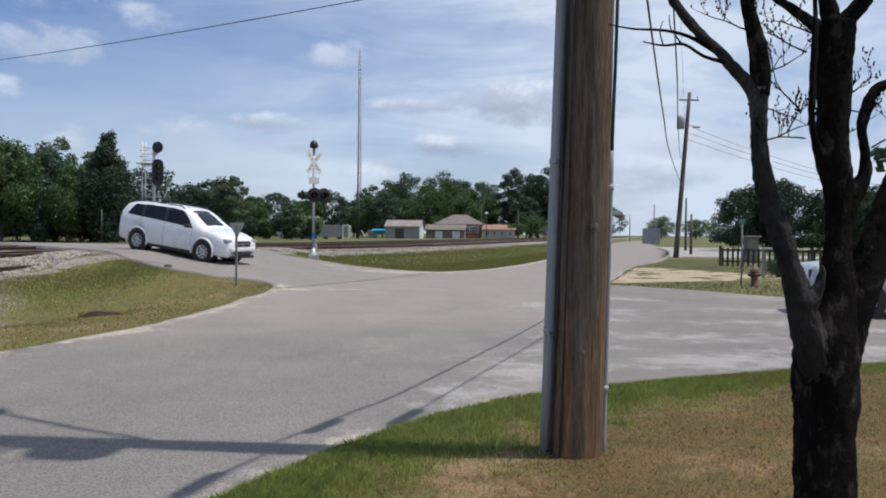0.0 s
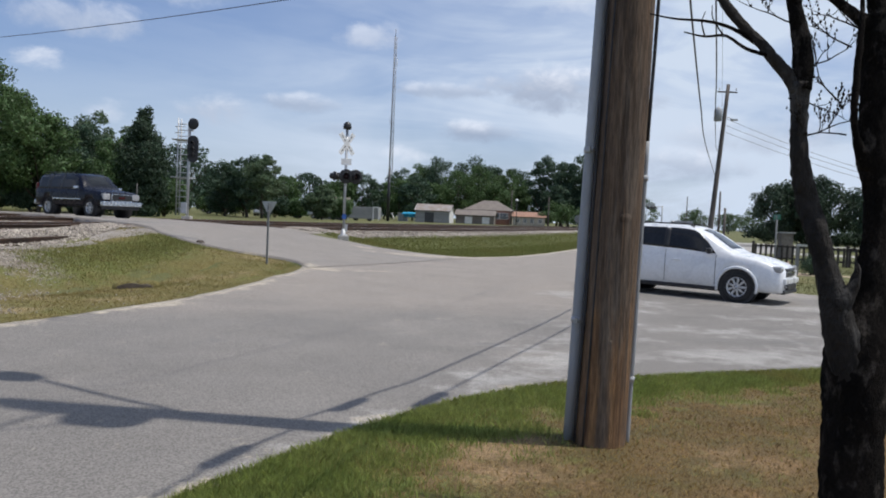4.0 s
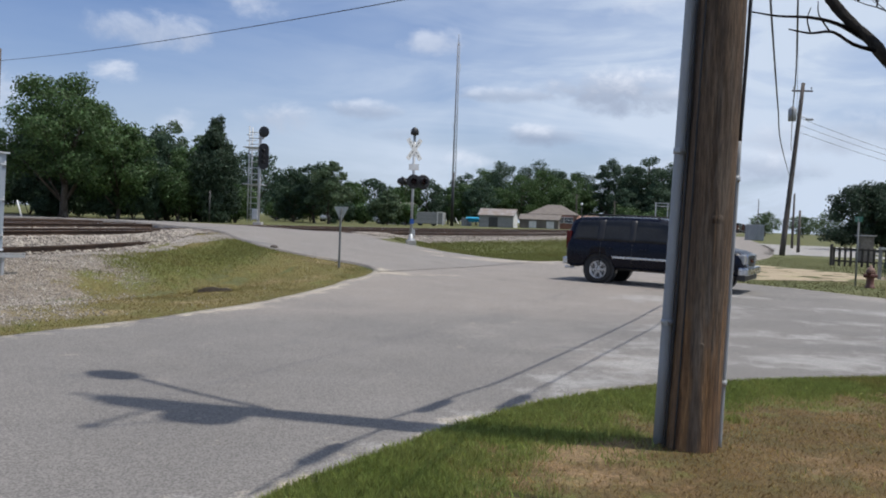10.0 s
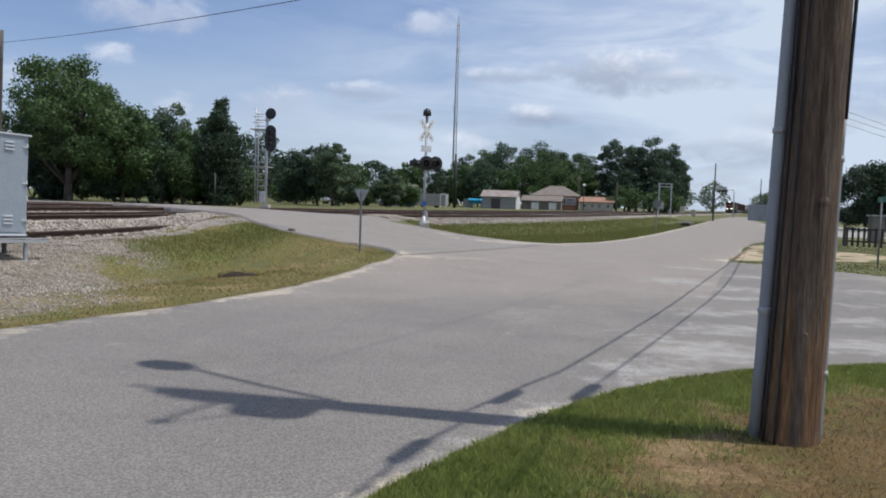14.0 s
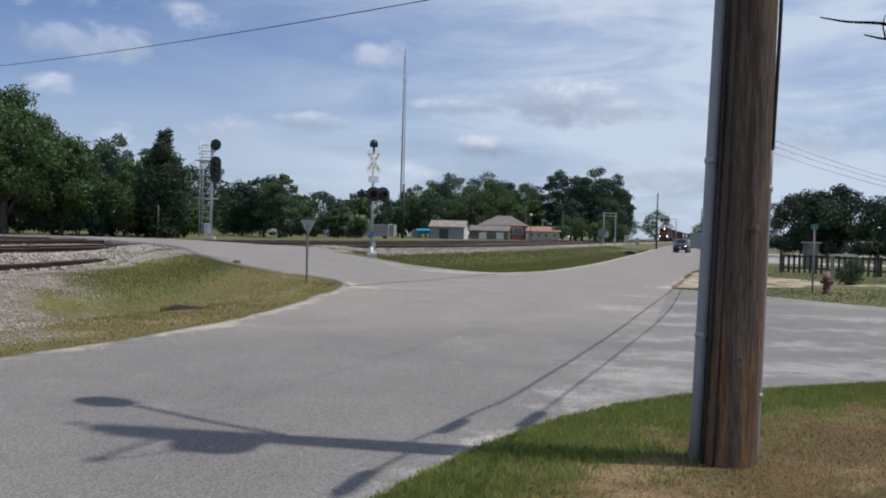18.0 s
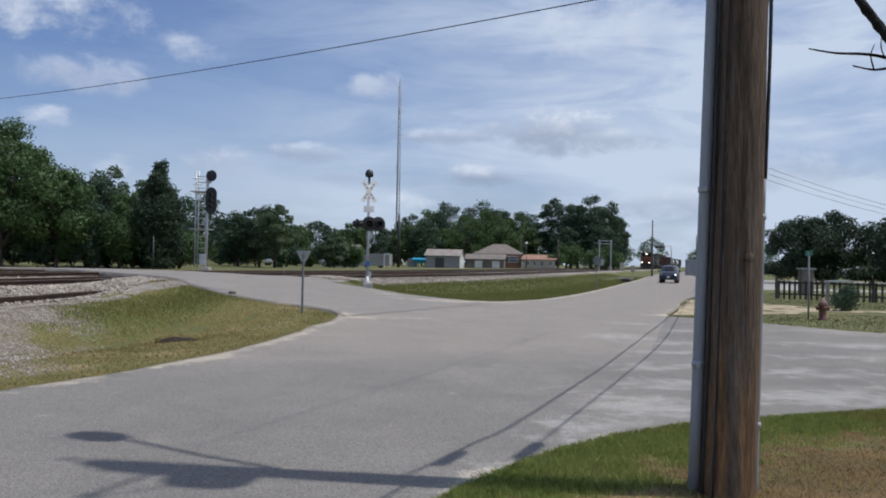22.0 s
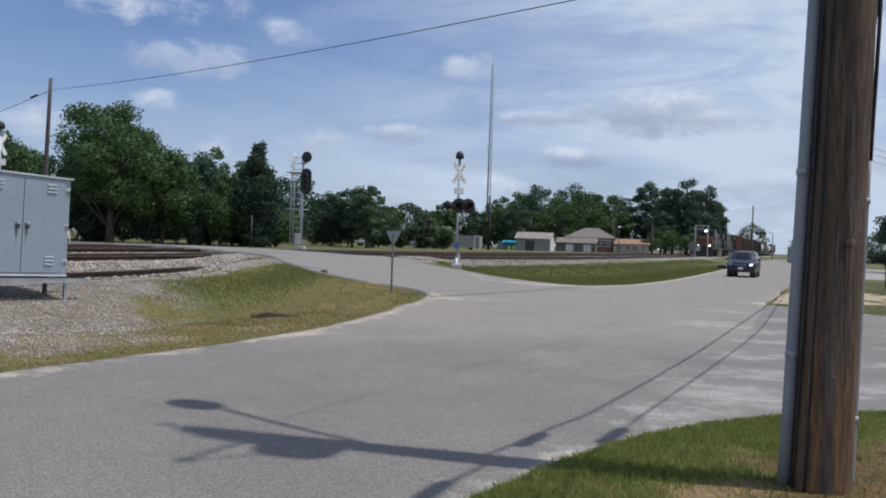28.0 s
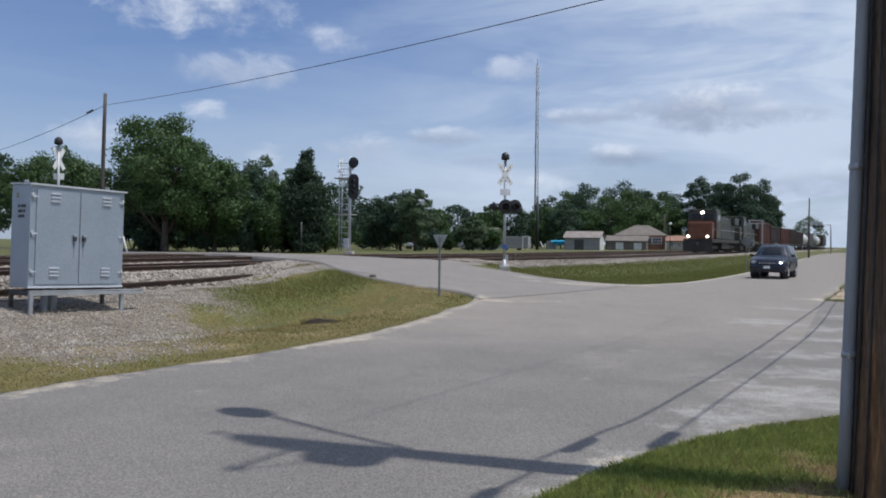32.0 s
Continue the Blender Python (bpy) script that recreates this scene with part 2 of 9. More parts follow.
ASPHALT = material("asphalt", (0.196, 0.182, 0.166), (0.166, 0.155, 0.142), 0.5, rough=0.9, bump=0.6, fine=60, octaves=2.2, third=(0.265, 0.242, 0.216), third_size=0.16, depth=0.008, contrast=2.6, covers=((3, (0.262, 0.232, 0.203), (0.238, 0.213, 0.188), 0.35, 0.16, 0.9), (0, (0.40, 0.385, 0.36), (0.31, 0.30, 0.285), 2.2, 0.55, 0.62), (1, (0.46, 0.405, 0.32), (0.34, 0.30, 0.24), 2.6, 0.6, 0.95), (2, (0.12, 0.118, 0.118), (0.15, 0.148, 0.145), 4.0, 0.35, 0.75)))
CROSSING_ASPHALT = material("worn_asphalt", (0.215, 0.20, 0.182), (0.175, 0.164, 0.15), 0.7, rough=0.9, bump=0.6, fine=48, third=(0.255, 0.245, 0.235), depth=0.008, contrast=1.8, covers=((3, (0.245, 0.22, 0.196), (0.215, 0.195, 0.175), 0.5, 0.25, 0.8), (0, (0.40, 0.385, 0.36), (0.31, 0.30, 0.285), 2.2, 0.55, 0.62), (1, (0.46, 0.405, 0.32), (0.34, 0.30, 0.24), 2.6, 0.6, 0.95), (2, (0.12, 0.118, 0.118), (0.15, 0.148, 0.145), 4.0, 0.35, 0.75)))
PALE = material("bleached_asphalt", (0.36, 0.34, 0.31), (0.28, 0.27, 0.25), 1.4, rough=0.92, bump=0.5, fine=55, third=(0.205, 0.20, 0.195), depth=0.006)
DARK_PATCH = material("tar_patch", (0.055, 0.053, 0.05), (0.10, 0.096, 0.09), 3.0, rough=0.95, spec=0.1, bump=0.3, fine=90, depth=0.004)
SAND = material("sand", (0.43, 0.345, 0.23), (0.33, 0.265, 0.175), 0.8, rough=0.95, bump=0.6, fine=30, third=(0.30, 0.29, 0.15), third_size=0.5)
EDGE_SAND = material("edge_sand", (0.52, 0.465, 0.375), (0.40, 0.365, 0.29), 1.5, rough=0.95, bump=0.6, fine=40)
SOIL = material("dry_lawn_soil", (0.145, 0.092, 0.037), (0.10, 0.08, 0.028), 2.2, rough=0.98, bump=0.9, fine=34, third=(0.22, 0.13, 0.058), third_size=0.8, depth=0.03, contrast=2.2, covers=((0, (0.115, 0.15, 0.032), (0.155, 0.175, 0.045), 3.0, 0.6, 0.9), (1, (0.30, 0.20, 0.105), (0.23, 0.15, 0.078), 5.0, 0.45, 0.9), (2, (0.46, 0.40, 0.31), (0.35, 0.30, 0.23), 4.0, 0.4, 0.9)))
# grass colour darkened to hold the tree shade on the far lawn
FIELD = material("shaded_field_grass", (0.085, 0.096, 0.028), (0.115, 0.115, 0.04), 0.35, rough=0.98, bump=0.9, fine=9, third=(0.16, 0.145, 0.058), third_size=0.12, depth=0.04)
DITCH_SOIL = material("bank_soil", (0.185, 0.15, 0.052), (0.13, 0.12, 0.036), 1.1, rough=0.98, bump=0.9, fine=24, third=(0.24, 0.185, 0.075), third_size=0.5, depth=0.04, contrast=2.0, covers=((0, (0.105, 0.13, 0.03), (0.14, 0.155, 0.04), 1.6, 0.6, 0.9), (1, (0.27, 0.23, 0.185), (0.19, 0.155, 0.12), 2.4, 0.6, 0.95), (2, (0.31, 0.24, 0.12), (0.24, 0.185, 0.09), 2.0, 0.5, 0.8)))
BALLAST_BED = material("ballast_bed", (0.31, 0.28, 0.243), (0.225, 0.20, 0.172), 1.2, rough=0.95, bump=1.0, fine=14, third=(0.17, 0.13, 0.10), third_size=0.25, depth=0.06)
GRAVEL_STONE = material("ballast_stone", (0.42, 0.38, 0.33), (0.28, 0.245, 0.21), 2.0, rough=0.92, bump=0.3, fine=30, island=0.35)
GRASS = material("grass_blades", (0.245, 0.295, 0.078), (0.295, 0.325, 0.10), 1.0, rough=0.75, bump=0.0, fine=12, third=(0.27, 0.25, 0.08), island=0.35, spec=0.25, leafy=0.45)
DRY_GRASS = material("dry_grass_blades", (0.38, 0.26, 0.12), (0.25, 0.17, 0.07), 1.2, rough=0.85, bump=0.0, fine=12, third=(0.20, 0.18, 0.06), island=0.6, spec=0.2, leafy=0.4)
BANK_GRASS = material("bank_grass_blades", (0.205, 0.175, 0.062), (0.265, 0.205, 0.082), 0.6, rough=0.85, bump=0.0, fine=6, third=(0.30, 0.235, 0.095), third_size=0.4, island=0.3, spec=0.2, leafy=0.4)
TRI_GRASS = material("verge_grass_blades", (0.178, 0.198, 0.06), (0.225, 0.228, 0.08), 0.3, rough=0.85, bump=0.0, fine=6, third=(0.23, 0.205, 0.07), third_size=0.2, island=0.25, spec=0.2, leafy=0.4)
LOT_GRASS = material("lot_grass_blades", (0.072, 0.070, 0.028), (0.10, 0.088, 0.036), 0.3, rough=0.85, bump=0.0, fine=6, third=(0.125, 0.105, 0.046), third_size=0.2, island=0.25, spec=0.2, leafy=0.35)
LEAF = material("leaves", (0.060, 0.107, 0.038), (0.084, 0.138, 0.048), 0.35, rough=0.6, bump=0.0, fine=3, third=(0.098, 0.158, 0.053), island=0.45, spec=0.3, leafy=0.3)
LEAF_DARK = material("dark_leaves", (0.044, 0.080, 0.048), (0.060, 0.100, 0.058), 0.4, rough=0.6, bump=0.0, fine=3, island=0.45, spec=0.3, leafy=0.3)
LEAF_DEEP = material("deep_green_leaves", (0.032, 0.056, 0.034), (0.046, 0.074, 0.042), 0.4, rough=0.6, bump=0.0, fine=3, island=0.45, spec=0.25, leafy=0.25)
# for pale thin crowns, and with distance haze put into the colour
LEAF_PALE = material("pale_haze_leaves", (0.092, 0.135, 0.075), (0.125, 0.17, 0.095), 0.2, rough=0.7, bump=0.0, fine=2, island=0.4, spec=0.2, leafy=0.3)
BARK = material("bark", (0.10, 0.08, 0.062), (0.055, 0.045, 0.037), 2.2, rough=0.95, bump=1.0, fine=16, third=(0.21, 0.20, 0.175), stretch=(1, 1, 0.35), third_size=3.0, depth=0.03)
# nearly black: the shade of the canopy is put into the bark colour
DEAD_BARK = material("shaded_dead_bark", (0.015, 0.012, 0.010), (0.006, 0.0055, 0.005), 9.0, rough=1.0, spec=0.1, bump=1.0, fine=85, third=(0.06, 0.052, 0.045), stretch=(1, 1, 0.6), third_size=13.0, depth=0.02, contrast=2.2)
POLE_WOOD = material("weathered_pole_wood", (0.162, 0.110, 0.072), (0.086, 0.057, 0.038), 7.0, rough=0.85, bump=0.9, fine=80, third=(0.17, 0.135, 0.105), stretch=(1, 1, 0.08), third_size=6.0, depth=0.016, contrast=2.2, covers=((0, (0.31, 0.175, 0.078), (0.135, 0.072, 0.038), 9.0, 0.75, 0.9), (1, (0.028, 0.021, 0.017), (0.05, 0.036, 0.028), 14.0, 0.4, 0.85)))
FAR_POLE_WOOD = material("grey_pole_wood", (0.115, 0.10, 0.09), (0.07, 0.061, 0.056), 3.0, rough=0.9, bump=0.4, fine=20, stretch=(1, 1, 0.15))
CONDUIT = material("grey_conduit", (0.34, 0.355, 0.375), (0.265, 0.28, 0.30), 2.5, rough=0.55, bump=0.1, fine=40, stretch=(1, 1, 0.3), contrast=0.3)
STEEL = material("galvanised_steel", (0.46, 0.475, 0.49), (0.36, 0.37, 0.385), 3.0, rough=0.5, bump=0.05, fine=40, metal=0.4, contrast=0.3)
MAST_GREY = material("dull_mast_paint", (0.30, 0.31, 0.34), (0.25, 0.26, 0.29), 0.5, rough=0.7, bump=0.0)
DARK_STEEL = material("dull_dark_steel", (0.09, 0.09, 0.09), (0.06, 0.06, 0.06), 4.0, rough=0.6, bump=0.1, fine=40, metal=0.4)
CABINET_PAINT = material("silver_cabinet_paint", (0.34, 0.385, 0.44), (0.305, 0.35, 0.40), 1.3, rough=0.42, bump=0.03, fine=30, metal=0.25, contrast=0.3)
PALE_TRIM = material("bright_worn_trim", (0.60, 0.63, 0.66), (0.50, 0.53, 0.56), 3.0, rough=0.5, bump=0.03, fine=30, contrast=0.3)
STAIN = material("run_down_stain", (0.17, 0.185, 0.20), (0.23, 0.25, 0.275), 9.0, rough=0.6, bump=0.0)
SIGN_BACK = material("sign_back_aluminium", (0.42, 0.44, 0.43), (0.33, 0.35, 0.34), 3.0, rough=0.5, bump=0.05, fine=30, metal=0.3, contrast=0.3)
WHITE_SHEET = material("white_reflective_sheet", (0.78, 0.78, 0.77), (0.66, 0.66, 0.65), 4.0, rough=0.5, bump=0.02, fine=30, contrast=0.3)
BLACK = material("black_paint", (0.018, 0.018, 0.02), (0.03, 0.03, 0.032), 5.0, rough=0.45, bump=0.05, fine=40)
RUBBER = material("tyre_rubber", (0.02, 0.02, 0.021), (0.035, 0.034, 0.033), 6.0, rough=0.8, bump=0.2, fine=60)
RUST = material("rusty_rail", (0.085, 0.052, 0.036), (0.05, 0.034, 0.026), 1.6, rough=0.8, bump=0.4, fine=18, metal=0.2)
RAIL_TOP = material("worn_rail_head", (0.42, 0.41, 0.40), (0.30, 0.28, 0.26), 0.8, rough=0.35, bump=0.05, fine=20, metal=0.7)
TIE = material("creosoted_tie", (0.075, 0.06, 0.05), (0.13, 0.105, 0.085), 1.5, rough=0.9, bump=0.6, fine=14, per_object=0.3)
CONCRETE = material("concrete", (0.44, 0.42, 0.39), (0.34, 0.33, 0.31), 2.0, rough=0.9, bump=0.4, fine=25)
GLASS_DARK = material("tinted_glass", (0.012, 0.014, 0.017), (0.02, 0.022, 0.026), 2.0, rough=0.08, bump=0.0, spec=0.3)
LAMP_LENS = material("clear_lamp_lens", (0.36, 0.36, 0.36), (0.27, 0.27, 0.275), 8.0, rough=0.1, bump=0.0, spec=0.8)
RED_LENS = material("red_lens", (0.10, 0.008, 0.008), (0.07, 0.006, 0.006), 6.0, rough=0.15, bump=0.0)
CHROME = material("chrome", (0.60, 0.63, 0.68), (0.52, 0.55, 0.60), 5.0, rough=0.24, bump=0.0, metal=1.0)
ALLOY = material("silver_wheel", (0.56, 0.57, 0.58), (0.47, 0.48, 0.49), 8.0, rough=0.3, bump=0.0, metal=0.7)
WHITE_PAINT = paint("white_car_paint", (0.74, 0.755, 0.77), 0.3, 0.5, 0.0, 0.015)
NAVY_PAINT = paint("navy_car_paint", (0.0035, 0.005, 0.013), 0.28, 0.0)
BLUE_PAINT = paint("blue_grey_car_paint", (0.012, 0.019, 0.036), 0.32, 0.1)
SILVER_PAINT = paint("silver_car_paint", (0.42, 0.44, 0.46), 0.3, 0.6, 0.4)
CABLE = material("black_cable", (0.02, 0.02, 0.022), (0.035, 0.035, 0.037), 6.0, rough=0.6, bump=0.0)
HEADLIGHT = glow("lit_headlight", (1.0, 0.88, 0.68), 14.0)
# glow that stands for the bright reflection on a car's headlight
LAMP_GLINT = glow("headlight_glint", (0.95, 0.97, 1.0), 5.0)
NAVY_PAINT.node_tree.nodes["Principled BSDF"].inputs["Specular IOR Level"].default_value = 0.25
SIGNAL_LENS = material("unlit_signal_lens", (0.03, 0.006, 0.006), (0.02, 0.005, 0.005), 6.0, rough=0.3, bump=0.0)
GREY_BARK = material("grey_lichened_bark", (0.026, 0.022, 0.019), (0.011, 0.010, 0.009), 8.0, rough=0.95, bump=1.0, fine=30, third=(0.085, 0.08, 0.076), stretch=(1, 1, 0.5), third_size=4.0, depth=0.03, contrast=1.6)
BALLAST_STONE = material("pale_ballast_stone", (0.37, 0.33, 0.285), (0.24, 0.21, 0.178), 2.0, rough=0.92, bump=0.3, fine=30, island=0.45)
WEATHERED_BACK = material("weathered_sign_back", (0.22, 0.225, 0.22), (0.17, 0.175, 0.17), 3.0, rough=0.6, bump=0.05, fine=30, contrast=0.4)


# ---- mesh tools ----
def link(name, bm, mat, parent=None, smooth=False):
    me = bpy.data.meshes.new(name)
    bm.to_mesh(me)
    bm.free()
    for m in mat if isinstance(mat, (list, tuple)) else [mat]:
        me.materials.append(m)
    if smooth:
        for p in me.polygons:
            p.use_smooth = True
    ob = new(name, me)
    ob.parent = parent
    return ob


def part(name, bm, mat, parent, label="", smooth=False):
    ob = link(name, bm, mat, parent, smooth)
    if label:
        ob["label"] = label
    return ob


def thing(name, label, category, at=None, group="", kind=""):
    ob = new(name)
    ob.empty_display_size = 0.2
    if at is not None:
        ob.matrix_basis = at
    return tagged(ob, label, category, group, kind)


def raw(name, verts, faces, mat, parent=None, smooth=False, index=None):
    me = bpy.data.meshes.new(name)
    verts = np.asarray(verts, np.float32)
    faces = np.asarray(faces, np.int32)
    k = faces.shape[1]
    me.vertices.add(len(verts))
    me.vertices.foreach_set("co", verts.ravel())
    me.loops.add(faces.size)
    me.loops.foreach_set("vertex_index", faces.ravel())
    me.polygons.add(len(faces))
    me.polygons.foreach_set("loop_start", np.arange(0, faces.size, k, dtype=np.int32))
    for m in mat if isinstance(mat, (list, tuple)) else [mat]:
        me.materials.append(m)
    if index is not None:
        me.polygons.foreach_set("material_index", np.asarray(index, np.int32))
    if smooth:
        me.polygons.foreach_set("use_smooth", np.ones(len(faces), bool))
    me.update(calc_edges=True)
    me.validate()
    ob = new(name, me)
    ob.parent = parent
    return ob


def box(bm, cx, cy, cz, sx, sy, sz, bevel=0.0, m=None):
    r = bmesh.ops.create_cube(bm, size=1.0)
    t = Matrix.Translation((cx, cy, cz)) @ Matrix.Diagonal((sx, sy, sz, 1))
    bmesh.ops.transform(bm, matrix=(m @ t) if m else t, verts=r["verts"])
    if bevel:
        edges = list({e for v in r["verts"] for e in v.link_edges})
        bmesh.ops.bevel(bm, geom=edges, offset=bevel, segments=2, affect="EDGES", profile=0.6)


def boxed(*args, **kw):
    bm = bmesh.new()
    box(bm, *args, **kw)
    return bm


def tube(bm, points, radii, sides=8, cap=True, jitter=0.0):
    """A round tube through points, radii per point or one for all."""
    points = [Vector(p) for p in points]
    if not isinstance(radii, (list, tuple)):
        radii = [radii] * len(points)
    rings, side = [], None
    for i, p in enumerate(points):
        d = (points[min(i + 1, len(points) - 1)] - points[max(i - 1, 0)]).normalized()
        if side is None:
            side = d.orthogonal().normalized()
        side = (side - d * side.dot(d)).normalized()
        up = d.cross(side)
        ring = []
        for k in range(sides):
            a = 2 * math.pi * k / sides
            r = radii[i] * (1 + jitter * (noise.noise(p * 3.1 + Vector((math.cos(a), math.sin(a), 0)) * 1.7)))
            ring.append(bm.verts.new(p + (side * math.cos(a) + up * math.sin(a)) * r))
        rings.append(ring)
    for a, b in zip(rings, rings[1:]):
        for k in range(sides):
            f = bm.faces.new((a[k], a[(k + 1) % sides], b[(k + 1) % sides], b[k]))
            f.smooth = True
    if cap:
        bm.faces.new(rings[0][::-1])
        bm.faces.new(rings[-1])


def tubed(points, radii, sides=8, jitter=0.0):
    bm = bmesh.new()
    tube(bm, points, radii, sides, True, jitter)
    return bm


def lathe(bm, profile, sides=20, m=None):
    """profile: (radius, height) pairs round z."""
    rings = []
    for r, z in profile:
        ring = []
        for k in range(sides):
            a = 2 * math.pi * k / sides
            v = Vector((max(r, 1e-4) * math.cos(a), max(r, 1e-4) * math.sin(a), z))
            ring.append(bm.verts.new(m @ v if m else v))
        rings.append(ring)
    for a, b in zip(rings, rings[1:]):
        for k in range(sides):
            f = bm.faces.new((a[k], a[(k + 1) % sides], b[(k + 1) % sides], b[k]))
            f.smooth = True
    bm.faces.new(rings[0][::-1])
    bm.faces.new(rings[-1])


def lathed(profile, sides=20, m=None):
    bm = bmesh.new()
    lathe(bm, profile, sides, m)
    return bm


def plate(bm, outline, depth, m=None):
    """A flat plate: outline in x and z, from y = 0 to y = depth."""
    low = [bm.verts.new((m @ Vector((x, 0, z))) if m else (x, 0, z)) for x, z in outline]
    top = [bm.verts.new((m @ Vector((x, depth, z))) if m else (x, depth, z)) for x, z in outline]
    bm.faces.new(low)
    bm.faces.new(top[::-1])
    for i in range(len(outline)):
        j = (i + 1) % len(outline)
        bm.faces.new((low[j], low[i], top[i], top[j]))


def plated(outline, depth, m=None):
    bm = bmesh.new()
    plate(bm, outline, depth, m)
    bmesh.ops.recalc_face_normals(bm, faces=bm.faces)
    return bm


def smooth_curve(points, step):
    """Catmull-Rom through the points, resampled at an even step; any number of coordinates."""
    p = np.array(points, float)
    p = np.vstack([2 * p[0] - p[1], p, 2 * p[-1] - p[-2]])
    out = []
    for i in range(1, len(p) - 2):
        a, b, c, d = p[i - 1 : i + 3]
        for u in np.linspace(0, 1, 24, endpoint=False):
            out.append(0.5 * (2 * b + (c - a) * u + (2 * a - 5 * b + 4 * c - d) * u**2 + (3 * b - a - 3 * c + d) * u**3))
    out.append(p[-2])
    out = np.array(out)
    s = np.r_[0, np.cumsum(np.linalg.norm(np.diff(out[:, :2], axis=0), axis=1))]
    n = max(2, int(s[-1] / step) + 1)
    at = np.linspace(0, s[-1], n)
    return np.stack([np.interp(at, s, out[:, k]) for k in range(out.shape[1])], 1)


def weigh(ob, *channels):
    """Per-corner weights of what lies over a surface: bleaching, sand, tar, green growth."""
    n = len(ob.data.vertices)
    w = np.zeros((n, 4), np.float32)
    for k, c in enumerate(channels):
        if c is not None:
            w[:, k] = np.clip(c, 0, 1)
    ob.data.attributes.new("cover", "FLOAT_COLOR", "POINT").data.foreach_set("color", w.ravel())


def where(ob):
    v = np.empty(len(ob.data.vertices) * 3, np.float32)
    ob.data.vertices.foreach_get("co", v)
    return v.reshape(-1, 3)[:, 0].astype(float), v.reshape(-1, 3)[:, 1].astype(float)


def patchy_on(u, v):
    return np.array([noise.noise(Vector((a, b, 5.0))) for a, b in zip(u, v)])


# ---- the plan: the near track, the lie of the land ----
TRACK = smooth_curve([(-44.0, -60.0), (-25.0, -14.0), (-17.0, 3.0), (-13.7, 12.0), (-12.2, 18.0), (-11.0, 24.0), (-9.7, 30.0), (-7.9, 37.0), (-0.4, 55.0), (5.0, 74.0), (8.5, 85.7),
                      (24.6, 142.0), (35.8, 179.0), (57.0, 247.0), (104.0, 400.0), (260.0, 900.0)], 1.0)
GAP = 4.6   # between track centres


def track_x(y):
    return np.interp(y, TRACK[:, 1], TRACK[:, 0])


def off_track(x, y):
    """Distance from the near track's centre, positive on the camera's side."""
    slope = (track_x(np.asarray(y) + 0.5) - track_x(np.asarray(y) - 0.5))
    return (x - track_x(y)) / np.sqrt(1 + slope**2)


def bed(y, d=0.0):
    """Height of the ties' upper side beside the foot of a point on the near track."""
    return np.interp(np.asarray(y) + 0.31 * np.asarray(d), [10, 24, 29, 34, 60], [0.77, 0.78, 0.78, 0.66, 0.63])


def soft(v, low, high):
    u = np.clip((np.asarray(v, float) - low) / (high - low), 0, 1)
    return u * u * (3 - 2 * u)


def crossing_height(x, y):
    """The paved ramp over the tracks, running out over the street."""
    x, y = np.asarray(x, float), np.asarray(y, float)
    d = off_track(x, y)
    b = bed(y, d) + 0.175
    up = np.interp(d, [0.9, 1.7, 3.4, 5.0, 6.6, 9.0, 12.5, 22.0], [1.0, 0.95, 0.66, 0.47, 0.30, 0.14, 0.09, 0.0]) * b
    out = np.where(d > 0.9, up, b + np.interp(-d, [0, 6, 14, 30, 80], [0.0, 0.06, 0.03, -0.14, -0.1]))
    return np.where(d > 6, out * soft(y, 12.0, 20.5) * (1 - soft(y, 30.0, 40.0)), out)


def beside(x, y, a, b):
    """Signed distance from the line a-b, positive on its left."""
    n = math.hypot(b[0] - a[0], b[1] - a[1])
    return ((b[0] - a[0]) * (y - a[1]) - (b[1] - a[1]) * (x - a[0])) / n


def height(x, y):
    x, y = np.asarray(x, float), np.asarray(y, float)
    d = off_track(x, y)
    b = bed(y, d)
    near_side = np.interp(d, [1.35, 2.0, 2.9, 4.0, 5.6, 7.5], [1.0, 0.68, 0.56, 0.40, 0.10, 0.0]) * b
    # shallow ditch beside the bank, on the camera's side of the line
    dip = -0.20 * np.exp(-((d - 5.4) / 1.2) ** 2) * np.interp(y, [10, 14, 18.0, 20.0], [0, 1, 1, 0])
    dip = dip - 0.12 * np.exp(-((d - 5.6) / 1.3) ** 2) * np.interp(y, [35, 40, 90, 110], [0, 1, 1, 0.3])
    far_side = b + np.interp(-d, [1.5, 6.0, 12.0, 30.0, 80.0, 200.0], [0, 0.06, 0.10, 0.0, 0.15, 0.3])
    z = np.where(d > 0, near_side + dip, far_side)
    # earth banked up against both sides of the ramp
    c = crossing_height(x, y) - 0.03
    near_bank = 1 - soft(-beside(x, y, (-10.6, 24.6), (-4.0, 20.2)), 1.3, 4.2)
    far_bank = 1 - soft(beside(x, y, (-8.4, 37.0), (-1.6, 29.9)), 0.5, 3.2)
    w = near_bank * far_bank * (d > 0.5)
    z = z * (1 - w) + c * w
    # mound of the lawn round the pole
    return z + 0.06 * np.exp(-(((x - 1.4) / 1.6) ** 2 + ((y - 5.0) / 1.6) ** 2))


def street_height(x, y):
    return np.maximum(crossing_height(x, y) * (off_track(x, y) > 6.0), 0.0)


